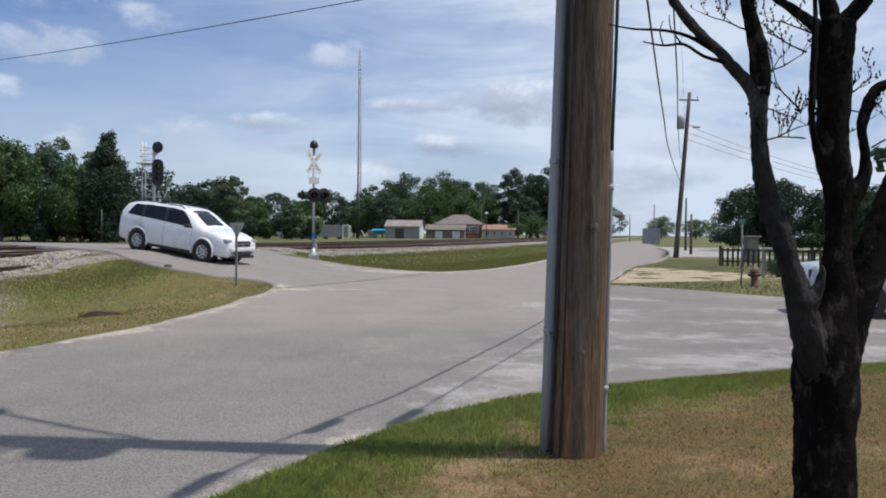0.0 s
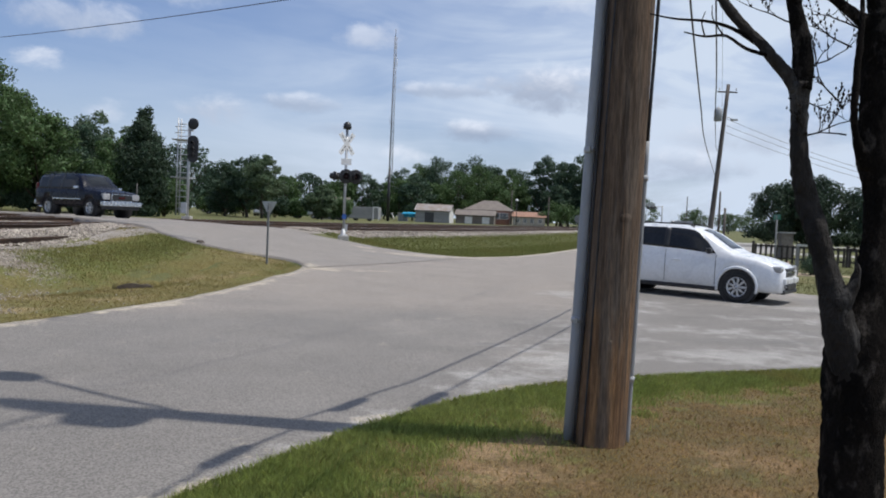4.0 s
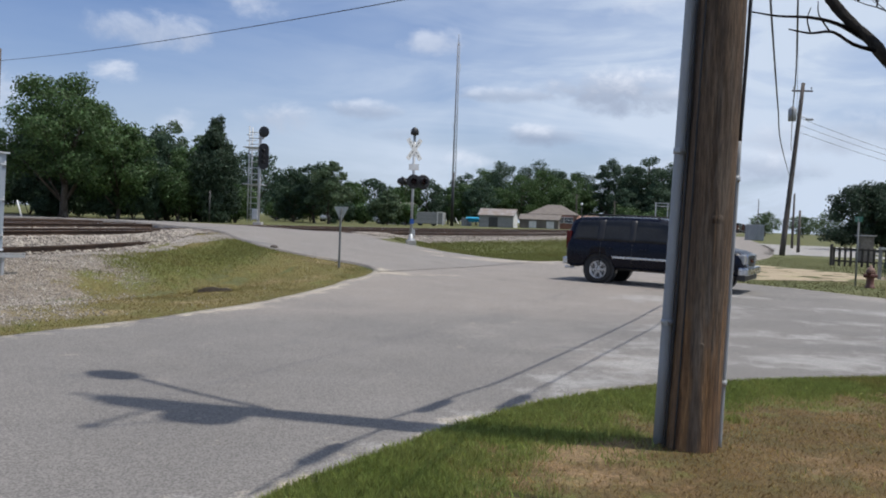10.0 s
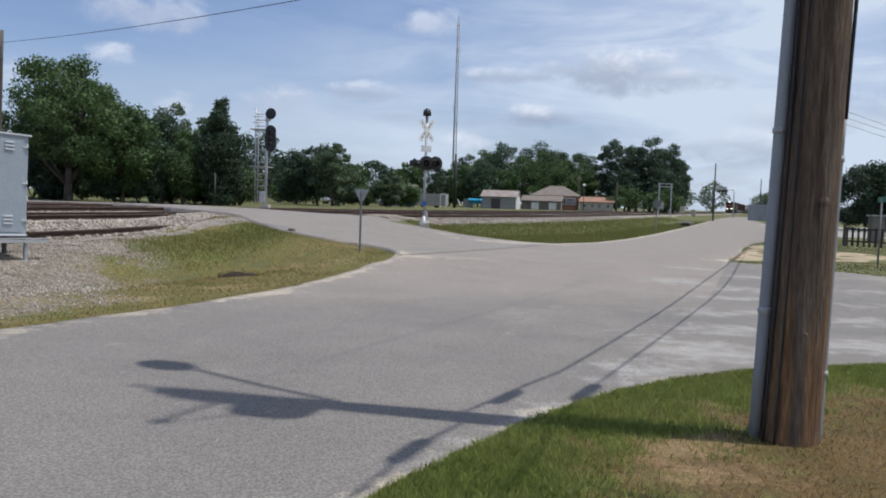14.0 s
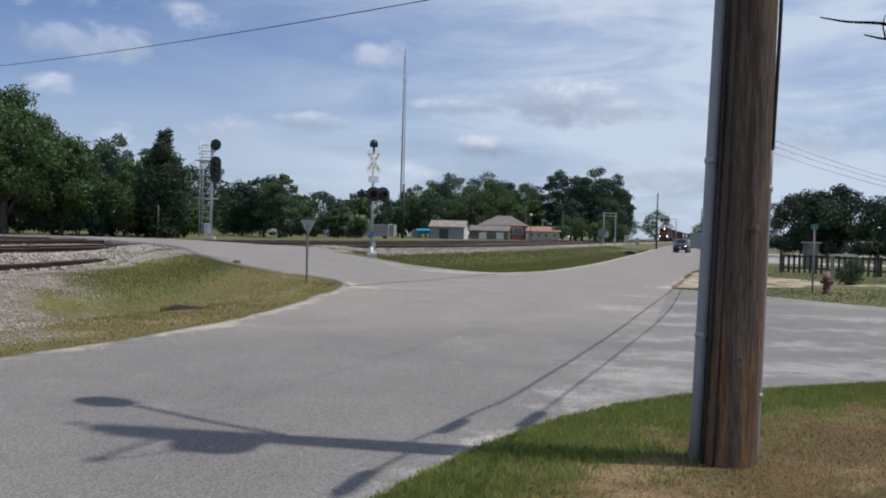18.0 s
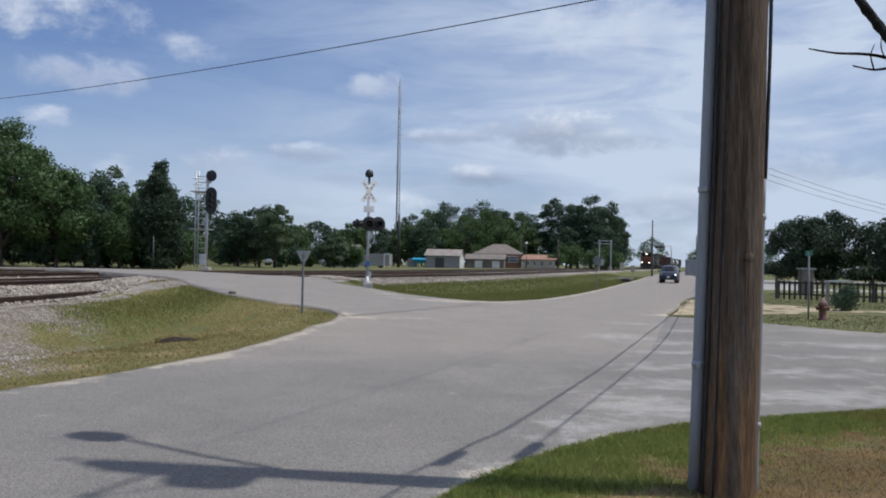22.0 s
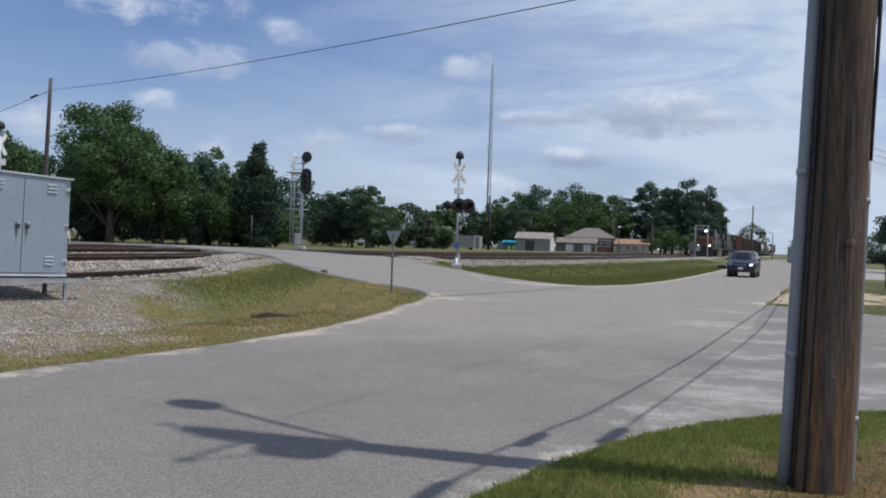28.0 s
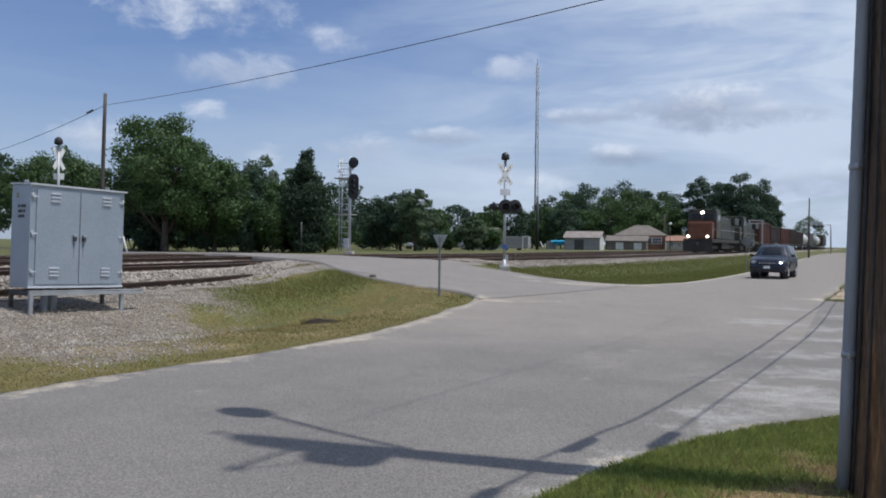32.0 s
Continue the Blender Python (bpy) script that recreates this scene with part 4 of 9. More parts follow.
def bark_limb(name, rows, label="", mat=None, sides=30, rough=1.0):
    """A limb with plated bark; rows: x, z, radius, offset in depth."""
    p = smooth_curve([(x, z, TY + d[0] if d else TY, r) for x, z, r, *d in rows], 0.022)[:, [0, 2, 1, 3]]
    bm = bmesh.new()
    tube(bm, [tuple(q[:3]) for q in p], [max(float(q[3]), 0.003) for q in p], sides, True, 0.0)
    bm.normal_update()
    for v in bm.verts:
        q = v.co
        swell = 0.016 * noise.noise(Vector((q.x * 6, q.y * 6, q.z * 4)))
        plates = 0.011 * abs(noise.noise(Vector((q.x * 38, q.y * 38, q.z * 15)))) + 0.007 * noise.noise(q * 85)
        v.co = q + v.normal * (swell + plates - 0.006) * rough * min(1.0, 0.25 + p[0][3] * 9)
    return part(name, bm, mat or DEAD_BARK, dead_tree, label)


bark_limb("trunk", [(1.93, -0.15, 0.19), (1.92, 0.0, 0.165), (1.912, 0.15, 0.15), (1.908, 0.314, 0.143), (1.90, 0.582, 0.146), (1.903, 0.785, 0.152), (1.898, 0.942, 0.155), (1.90, 1.077, 0.142), (1.92, 1.189, 0.118), (1.938, 1.323, 0.092), (1.945, 1.458, 0.072), (1.95, 1.636, 0.067), (1.94, 1.814, 0.067), (1.917, 1.947, 0.075), (1.908, 2.08, 0.075), (1.912, 2.258, 0.079), (1.917, 2.435, 0.086), (1.924, 2.60, 0.09)], sides=44)
bark_limb("limb", [(1.86, 0.85, 0.088, -0.04), (1.81, 1.054, 0.082, -0.06), (1.77, 1.165, 0.072, -0.06), (1.732, 1.299, 0.067, -0.05), (1.696, 1.433, 0.062, -0.04), (1.662, 1.567, 0.058, -0.03), (1.626, 1.70, 0.052), (1.595, 1.811, 0.048), (1.57, 1.944, 0.044), (1.555, 2.054, 0.044), (1.549, 2.165, 0.048), (1.547, 2.275, 0.054)], "grey lichened limb", GREY_BARK)
bark_limb("limb", [(1.547, 2.24, 0.05), (1.49, 2.315, 0.035, 0.01), (1.429, 2.385, 0.031, 0.02), (1.361, 2.472, 0.029, 0.04), (1.293, 2.548, 0.028, 0.06), (1.236, 2.618, 0.026, 0.08), (1.15, 2.74, 0.024, 0.1), (1.02, 2.95, 0.02, 0.14), (0.82, 3.25, 0.014, 0.2)], "", GREY_BARK, 18)
bark_limb("limb", [(1.552, 2.24, 0.052), (1.559, 2.364, 0.048), (1.544, 2.463, 0.042), (1.522, 2.562, 0.039), (1.498, 2.65, 0.035), (1.46, 2.80, 0.031, -0.03), (1.42, 3.1, 0.024, -0.05), (1.38, 3.6, 0.014, -0.08)], "", DEAD_BARK, 22)
bark_limb("limb", [(1.93, 0.93, 0.128, 0.03), (2.0, 1.145, 0.112, 0.04), (2.065, 1.302, 0.10, 0.05), (2.129, 1.459, 0.096, 0.05), (2.194, 1.616, 0.091, 0.06), (2.28, 1.818, 0.083, 0.07), (2.40, 2.15, 0.07, 0.08), (2.52, 2.6, 0.055, 0.1), (2.62, 3.3, 0.035, 0.12)])
bark_limb("limb", [(1.965, 1.68, 0.06), (2.0, 1.745, 0.05), (2.037, 1.797, 0.042), (2.071, 1.878, 0.031), (2.07, 1.971, 0.027), (2.052, 2.071, 0.026), (2.07, 2.182, 0.024), (2.109, 2.271, 0.024), (2.168, 2.305, 0.022), (2.25, 2.34, 0.018), (2.42, 2.48, 0.012)], "", DEAD_BARK, 18)
bark_limb("limb", [(1.885, 1.90, 0.042, -0.02), (1.816, 1.991, 0.022, -0.05), (1.783, 2.068, 0.02, -0.07), (1.772, 2.179, 0.018, -0.08), (1.778, 2.323, 0.016, -0.07), (1.789, 2.455, 0.016, -0.06), (1.80, 2.62, 0.013, -0.04), (1.79, 3.0, 0.008)], "", DEAD_BARK, 14)
bark_limb("limb", [(1.89, 2.51, 0.06), (1.85, 2.56, 0.042), (1.793, 2.605, 0.031, 0.02), (1.725, 2.664, 0.027, 0.04), (1.635, 2.74, 0.02, 0.06), (1.5, 2.9, 0.012, 0.1)], "", DEAD_BARK, 16)
bark_limb("limb", [(1.915, 2.52, 0.07), (1.90, 2.60, 0.052), (1.882, 2.68, 0.044), (1.85, 2.82, 0.035), (1.80, 3.2, 0.024)], "", DEAD_BARK, 20)
bark_limb("limb", [(1.935, 2.50, 0.07), (1.96, 2.59, 0.055), (2.005, 2.66, 0.044, -0.03), (2.055, 2.76, 0.036, -0.05), (2.16, 3.1, 0.026, -0.09)], "", DEAD_BARK, 20)
bark_limb("broken_stub", [(1.75, 1.24, 0.055, -0.08), (1.79, 1.30, 0.034, -0.10), (1.815, 1.367, 0.024, -0.11), (1.814, 1.44, 0.016, -0.11), (1.807, 1.50, 0.006, -0.11)], "splintered grey stub with flaking bark", GREY_BARK, 14, 1.8)
bark_limb("limb", [(1.80, 3.18, 0.026), (1.90, 3.6, 0.026, 0.14), (1.92, 3.9, 0.024, 0.27), (1.74, 4.1, 0.023, 0.36), (1.40, 4.3, 0.020, 0.41), (1.06, 4.4, 0.014, 0.63)], "", DEAD_BARK, 12)
bark_limb("limb", [(1.38, 3.58, 0.018, -0.08), (1.346, 3.8, 0.018, 0.20), (1.05, 4.0, 0.017, 0.31), (0.64, 4.15, 0.016, 0.14), (0.28, 4.25, 0.010, -0.22)], "", DEAD_BARK, 12)
SPRIGS = [(2.27, TY + 0.12, 1.97, 0.10, 0.09), (2.34, TY + 0.10, 1.66, 0.14, 0.10), (2.42, TY + 0.12, 1.85, 0.12, 0.12)]
random.seed(11)


def twig(start, way, length, r, depth=0):
    p, d = Vector(start), Vector(way).normalized()
    pts, rad = [p.copy()], [r]
    n = 7
    for i in range(n):
        d = (d + Vector((random.uniform(-.28, .28), random.uniform(-.2, .2), random.uniform(-.16, .26)))).normalized()
        p = p + d * length / n
        pts.append(p.copy())
        rad.append(r * (1 - 0.75 * (i + 1) / n))
        if depth < 2 and i in (1, 2, 4, 5) and random.random() < 0.8:
            s = Vector((random.uniform(-1, 1), random.uniform(-.6, .6), random.uniform(0.1, 1.2)))
            twig(p, d * 0.7 + s, length * 0.42, rad[-1] * 0.75, depth + 1)
    bm = tubed(pts, rad, 5)
    for q in pts[3::2]:
        lathe(bm, [(0.001, -0.006), (0.0045, -0.002), (0.004, 0.003), (0.001, 0.009)], 5, Matrix.Translation(q + Vector((random.uniform(-.006, .006), 0, 0.006))))
    part("twig", bm, DEAD_BARK, dead_tree)


def set_twig(rows):
    keep = smooth_rows(rows, 9)
    part("twig", tubed([k[:3] for k in keep], [max(k[3], 0.0018) for k in keep], 6, 0.05), DEAD_BARK, dead_tree)


set_twig([(1.36, 0.04, 2.455, 0.012), (1.24, 0.06, 2.53, 0.009), (1.12, 0.08, 2.565, 0.007), (0.98, 0.1, 2.575, 0.005), (0.86, 0.12, 2.60, 0.003)])
set_twig([(1.40, 0.02, 2.40, 0.010), (1.28, -0.02, 2.42, 0.008), (1.18, -0.04, 2.47, 0.007), (1.08, -0.05, 2.46, 0.005), (0.98, -0.06, 2.475, 0.003)])
set_twig([(1.17, -0.04, 2.47, 0.004), (1.11, -0.06, 2.54, 0.003), (1.10, -0.07, 2.60, 0.0018)])
set_twig([(1.08, -0.05, 2.46, 0.004), (1.06, -0.06, 2.52, 0.003), (1.07, -0.07, 2.57, 0.0018)])
for start, way, ln, r in (((1.53, TY, 2.33, ), (1, 0, 0.1), 0.36, 0.009), ((1.50, TY, 2.2), (1, -0.2, -0.2), 0.30, 0.008), ((1.555, TY, 2.02), (1, 0, 0.15), 0.36, 0.009), ((1.76, TY, 2.16), (-1, 0, 0.7), 0.34, 0.009), ((1.78, TY, 2.04), (-1, 0, -0.05), 0.30, 0.008),
                          ((1.78, TY, 2.45), (-1, 0, 0.6), 0.34, 0.009), ((1.90, TY, 2.2), (1, 0, 0.5), 0.30, 0.008), ((1.90, TY, 2.05), (1, 0, 0.0), 0.30, 0.008), ((2.10, TY, 2.0), (1, 0, 0.6), 0.40, 0.009), ((2.07, TY, 2.16), (-1, 0, 0.1), 0.22, 0.007),
                          ((1.50, TY, 2.55), (-1, 0, 0.35), 0.30, 0.008), ((1.89, TY, 2.5), (-1, 0, 0.6), 0.42, 0.011), ((1.46, TY, 2.75), (1, 0, 0.8), 0.4, 0.009)):
    twig(start, way, ln, r * 0.55)


# ---- signs and signals ----
def disc(r, depth, at, turn, mat, name, parent, tilt=90, sides=22, dish=0.0):
    m = Matrix.Translation(at) @ Matrix.Rotation(radians(turn), 4, "Z") @ Matrix.Rotation(radians(tilt), 4, "X")
    return part(name, lathed([(r * 0.2, -depth / 2 - dish), (r * 0.92, -depth / 2), (r, -depth / 4), (r, depth / 4), (r * 0.92, depth / 2), (r * 0.2, depth / 2)], sides, m), mat, parent)


def gz(x, y):
    return float(height(x, y))


yz = gz(-4.82, 19.6)
yield_sign = thing("yield_sign", "back of a triangular road sign on a steel post in grass", "road sign", Matrix.Translation((-4.82, 19.6, yz)) @ Matrix.Rotation(radians(-14), 4, "Z"))
part("post", boxed(0, 0, 0.70, 0.05, 0.035, 1.62, 0.006), WEATHERED_BACK, yield_sign, "galvanised channel post")
part("sign_plate", plated([(-0.19, 1.56), (0.19, 1.56), (0.20, 1.54), (0.02, 1.21), (0.0, 1.20), (-0.02, 1.21), (-0.20, 1.54)], 0.004, Matrix.Translation((0, 0.02, 0))), SIGN_BACK, yield_sign, "bare aluminium back of the plate")
for z in (1.48, 1.33):
    part("bolt", lathed([(0.012, 0), (0.012, 0.012), (0.002, 0.014)], 8, Matrix.Translation((0, -0.02, z)) @ Matrix.Rotation(radians(90), 4, "X")), STEEL, yield_sign)

stop_sign = thing("stop_sign", "weathered octagonal road sign on a thin post by the street", "road sign", Matrix.Translation((7.2, 48.6, gz(7.2, 48.6))) @ Matrix.Rotation(radians(-20), 4, "Z"))
part("post", boxed(0, 0, 1.0, 0.05, 0.035, 2.2, 0.006), WEATHERED_BACK, stop_sign)
part("sign_plate", plated([(0.27 * math.cos(radians(22.5 + 45 * k)), 1.85 + 0.27 * math.sin(radians(22.5 + 45 * k))) for k in range(8)], 0.004, Matrix.Translation((0, 0.025, 0))), WEATHERED_BACK, stop_sign)


def crossing_signal(x, y, base, turn, label, board_turn):
    ob = thing("crossing_signal", label, "crossing signal", Matrix.Translation((x, y, base)) @ Matrix.Rotation(radians(turn), 4, "Z"), group="level crossing signals")
    part("foundation", boxed(0, 0, -0.02, 0.42, 0.42, 0.5, 0.03), CONCRETE, ob, "concrete footing block")
    part("mast", tubed([(0, 0, 0.2), (0, 0, 4.62)], 0.055, 14), STEEL, ob, "silver-painted steel mast")
    part("base_casting", lathed([(0.17, 0.2), (0.17, 0.26), (0.09, 0.32), (0.075, 0.5)], 14), STEEL, ob)
    part("bell", lathed([(0.03, 0), (0.16, 0.03), (0.175, 0.12), (0.15, 0.24), (0.08, 0.32), (0.02, 0.34)], 18, Matrix.Translation((0, 0, 4.6))), BLACK, ob, "black warning bell")
    for a in (45, -45):
        m = Matrix.Translation((0, -0.075 if a > 0 else -0.085, 4.02)) @ Matrix.Rotation(radians(board_turn), 4, "Z") @ Matrix.Rotation(radians(a * 1.2), 4, "Y")
        blade = part("crossbuck_blade", boxed(0, 0, 0, 1.05, 0.008, 0.20, 0.002, m=m), WHITE_SHEET, ob, "white crossbuck board")
        for k in range(-2, 3):
            if k:
                part("lettering", boxed(k * 0.17, -0.006, 0, 0.11, 0.003, 0.045, m=m), WEATHERED_BACK, blade)
    part("count_plate", boxed(0, -0.075, 3.28, 0.42, 0.008, 0.26, 0.002), WHITE_SHEET, ob, "small white plate")
    part("crossarm", tubed([(-0.50, -0.02, 2.70), (0.48, -0.02, 2.70)], 0.03, 8), STEEL, ob)
    for name, lx, yaw in (("lamp_unit", 0.02, 0), ("lamp_unit", 0.40, 14), ("lamp_unit", -0.46, 112)):
        c = Vector((lx, -0.16 if yaw < 100 else 0.06, 2.68))
        unit = disc(0.30 if yaw < 100 else 0.20, 0.02, c, yaw, BLACK, name, ob)
        unit["label"] = "black round warning lamp with a red lens"
        m = Matrix.Translation(c) @ Matrix.Rotation(radians(yaw), 4, "Z") @ Matrix.Rotation(radians(90), 4, "X")
        part("hood", lathed([(0.15, 0.0), (0.155, 0.01), (0.15, 0.22), (0.14, 0.225), (0.14, 0.02)], 18, m), BLACK, unit)
        part("lens", lathed([(0.13, 0.015), (0.12, 0.04), (0.02, 0.055)], 18, m), SIGNAL_LENS, unit)
        part("housing", lathed([(0.06, -0.2), (0.12, -0.16), (0.13, -0.01), (0.1, 0.0)], 16, m), BLACK, unit)
    part("id_sign", boxed(0, -0.07, 1.02, 0.16, 0.006, 0.2, 0.002), material("blue_notice", (0.03, 0.10, 0.36), (0.04, 0.13, 0.42), 6.0, rough=0.4, bump=0), ob, "small blue notice plate")
    part("junction_box", boxed(0.09, 0, 0.55, 0.12, 0.12, 0.3, 0.01), STEEL, ob)
    return ob


crossing_signal(-4.86, 32.64, 0.42, 12, "railway crossing signal with crossbuck, bell and dark unlit lamps", 26)
crossing_signal(-23.4, 29.4, 0.95, 205, "second railway crossing signal beyond the tracks with white crossbuck", 64)

signal_mast = thing("railway_signal", "silver signal mast with two black target heads beside the tracks", "railway signal", Matrix.Translation((-16.0, 45.75, 0.92)))
part("mast", tubed([(0, 0, 0), (0, 0, 5.35)], 0.085, 14), STEEL, signal_mast)
part("case", boxed(-0.16, -0.1, 0.55, 0.34, 0.26, 0.62, 0.02), STEEL, signal_mast, "small relay case")
part("footing", boxed(0, 0, -0.05, 0.5, 0.5, 0.3, 0.03), CONCRETE, signal_mast)
disc(0.33, 0.05, (0.26, -0.14, 5.45), -8, BLACK, "upper_head", signal_mast, 90, 26, 0.02)["label"] = "round black target"
part("head_bracket", boxed(0.1, -0.05, 5.1, 0.3, 0.12, 0.16, 0.02), STEEL, signal_mast)
outline = [(0.32 * math.cos(a), 0.46 + 0.32 * math.sin(a)) for a in np.linspace(0, math.pi, 11)] + [(0.32 * math.cos(a), -0.46 + 0.32 * math.sin(a)) for a in np.linspace(math.pi, 2 * math.pi, 11)]
lower = part("lower_head", plated(outline, 0.05, Matrix.Translation((0.27, -0.15, 4.0))), BLACK, signal_mast, "oblong black target with three lamps")
for k in (-1, 0, 1):
    part("hood", lathed([(0.10, 0), (0.11, 0.01), (0.10, 0.22), (0.09, 0.2), (0.09, 0.02)], 14, Matrix.Translation((0.27, -0.15, 4.0 + 0.33 * k)) @ Matrix.Rotation(radians(90), 4, "X")), BLACK, lower)
part("head_bracket", boxed(0.1, -0.05, 3.3, 0.34, 0.12, 0.12, 0.02), STEEL, signal_mast)
ladder = []
for dx, dy in ((-1.06, 1.1), (-0.36, 1.1), (-1.06, 1.6)):
    part("stile", tubed([(dx, dy, 0.1), (dx, dy, 5.9)], 0.042, 8), STEEL, signal_mast)
for k in range(15):
    part("rung", tubed([(-1.06, 1.1, 0.5 + 0.36 * k), (-0.36, 1.1, 0.5 + 0.36 * k)], 0.028, 6), STEEL, signal_mast)
for z in (2.35, 4.55):
    part("platform", boxed(-0.5, 0.62, z, 1.1, 1.25, 0.05, 0.01), STEEL, signal_mast)
for z in (3.2, 5.3):
    part("brace", tubed([(-0.48, 1.1, z), (0, 0, z - 0.05)], 0.022, 6), STEEL, signal_mast)
for z in (5.3, 4.95):
    part("guard_rail", tubed([(-0.95, 1.45, z), (-0.95, 0.3, z), (-0.25, 0.05, z)], 0.018, 6), STEEL, signal_mast)

# ---- the signal cabinet ----
CW, CD, CH, CZ = 1.72, 0.585, 1.72, 0.465
CAB_TURN = radians(67.5)
mid = Vector((-9.99, 11.385, 0.275)) + Vector((math.cos(CAB_TURN), math.sin(CAB_TURN), 0)) * CW / 2
cabinet = thing("signal_cabinet", "silver-grey double-door railway signal cabinet on short legs in gravel", "cabinet", Matrix.Translation(mid) @ Matrix.Rotation(CAB_TURN, 4, "Z") @ Matrix.Rotation(radians(1.6), 4, "Y"))
part("body", boxed(0, CD / 2, CZ + CH / 2, CW, CD, CH, 0.012), CABINET_PAINT, cabinet)
part("roof", plated([(-CW / 2 - 0.025, 0), (CW / 2 + 0.03, 0), (CW / 2 + 0.03, 0.028), (-CW / 2 - 0.025, 0.028)], CD + 0.08, Matrix.Translation((0, -0.045, CZ + CH - 0.012)) @ Matrix.Rotation(radians(2.0), 4, "X")), PALE_TRIM, cabinet, "overhanging sheet-metal roof with a bright lip")
part("bottom_lip", boxed(0, -0.006, CZ + 0.012, CW + 0.01, 0.02, 0.03, 0.004), PALE_TRIM, cabinet)
for s in (-1, 1):
    door = part("door", boxed(s * 0.385 + 0.005, -0.010, CZ + CH / 2 - 0.005, 0.755, 0.02, CH - 0.13, 0.006), CABINET_PAINT, cabinet)
    for z in (CZ + 0.27, CZ + CH - 0.20):
        for k in range(3):
            part("louvre", boxed(s * 0.47 + 0.03, -0.030, z + 0.062 * k - 0.062, 0.17, 0.026, 0.024, 0.006), PALE_TRIM, door)
    part("handle", boxed(s * 0.085 - 0.01, -0.050, CZ + 0.89, 0.055, 0.05, 0.05, 0.012), STEEL, door, "steel handle with padlock")
    part("padlock", boxed(s * 0.085 - 0.005, -0.045, CZ + 0.835, 0.06, 0.035, 0.075, 0.012), DARK_STEEL, door)
    part("rust_streak", plated([(-0.016, 0.0), (0.016, 0.0), (0.002, -0.30), (-0.006, -0.30)], 0.002, Matrix.Translation((s * 0.085 - 0.01, -0.0215, CZ + 0.80))), STAIN, door, "dark run-down stain under the padlock")
    for z in (CZ + 0.27, CZ + 0.90, CZ + 1.52):
        part("hinge", boxed(s * (CW / 2 - 0.07), -0.026, z, 0.10, 0.014, 0.022, 0.004), PALE_TRIM, door, "bright hinge strap")
        part("hinge_pin", tubed([(s * (CW / 2 - 0.028), -0.02, z - 0.05), (s * (CW / 2 - 0.028), -0.02, z + 0.05)], 0.011, 8), STEEL, door)
part("front_beam", plated([(-CW / 2 - 0.02, 0), (CW / 2 + 0.36, 0), (CW / 2 + 0.36, 0.055), (-CW / 2 - 0.02, 0.075)], 0.012, Matrix.Translation((0, -0.105, 0.345))), STEEL, cabinet, "galvanised angle-iron skid beam")
part("beam_flange", boxed(0.18, -0.06, 0.418, CW + 0.38, 0.10, 0.012, 0.003), STEEL, cabinet)
# rear and end beams in darker steel: shade under the cabinet put into colour
part("rear_beam", boxed(0.18, CD - 0.02, 0.38, CW + 0.38, 0.05, 0.075, 0.004), DARK_STEEL, cabinet)
part("end_beam", boxed(-CW / 2 + 0.02, CD / 2 - 0.05, 0.38, 0.05, CD + 0.02, 0.075, 0.004), DARK_STEEL, cabinet)
# rear legs likewise take the dark steel in place of shade
for lx, ly in ((-CW / 2 + 0.02, -0.07), (CW / 2 - 0.03, -0.04), (-CW / 2 + 0.02, CD - 0.03), (CW / 2 - 0.03, CD - 0.03)):
    part("leg", boxed(lx, ly, 0.17, 0.06, 0.06, 0.50, 0.006), DARK_STEEL if ly > 0.3 else STEEL, cabinet)
for lx in (-0.42, -0.27):
    part("cable_conduit", tubed([(lx, 0.28, -0.15), (lx, 0.28, 0.48)], 0.066, 12), CONDUIT, cabinet)
for row, wd in enumerate(((0.16, 0.06), (0.06, 0.13), (0.20,))):
    xx = 0.13 + 0.02 * row
    for w in wd:
        part("lettering", boxed(-CW / 2 - 0.003, xx + w / 2, CZ + CH - 0.36 - 0.085 * row, 0.004, w, 0.05), BLACK, cabinet)
        xx += w + 0.03
part("emblem", boxed(-CW / 2 - 0.003, 0.40, CZ + CH - 0.18, 0.004, 0.07, 0.08), material("dull_yellow", (0.30, 0.27, 0.15), (0.26, 0.23, 0.13), 6, bump=0), cabinet)
for xx, yy in ((-0.80, 0.3), (0.68, 0.3)):
    part("lifting_eye", tubed([(xx, yy, CZ + CH + 0.0), (xx, yy, CZ + CH + 0.08), (xx + 0.05, yy, CZ + CH + 0.08), (xx + 0.05, yy, CZ + CH + 0.0)], 0.011, 6), STEEL, cabinet)


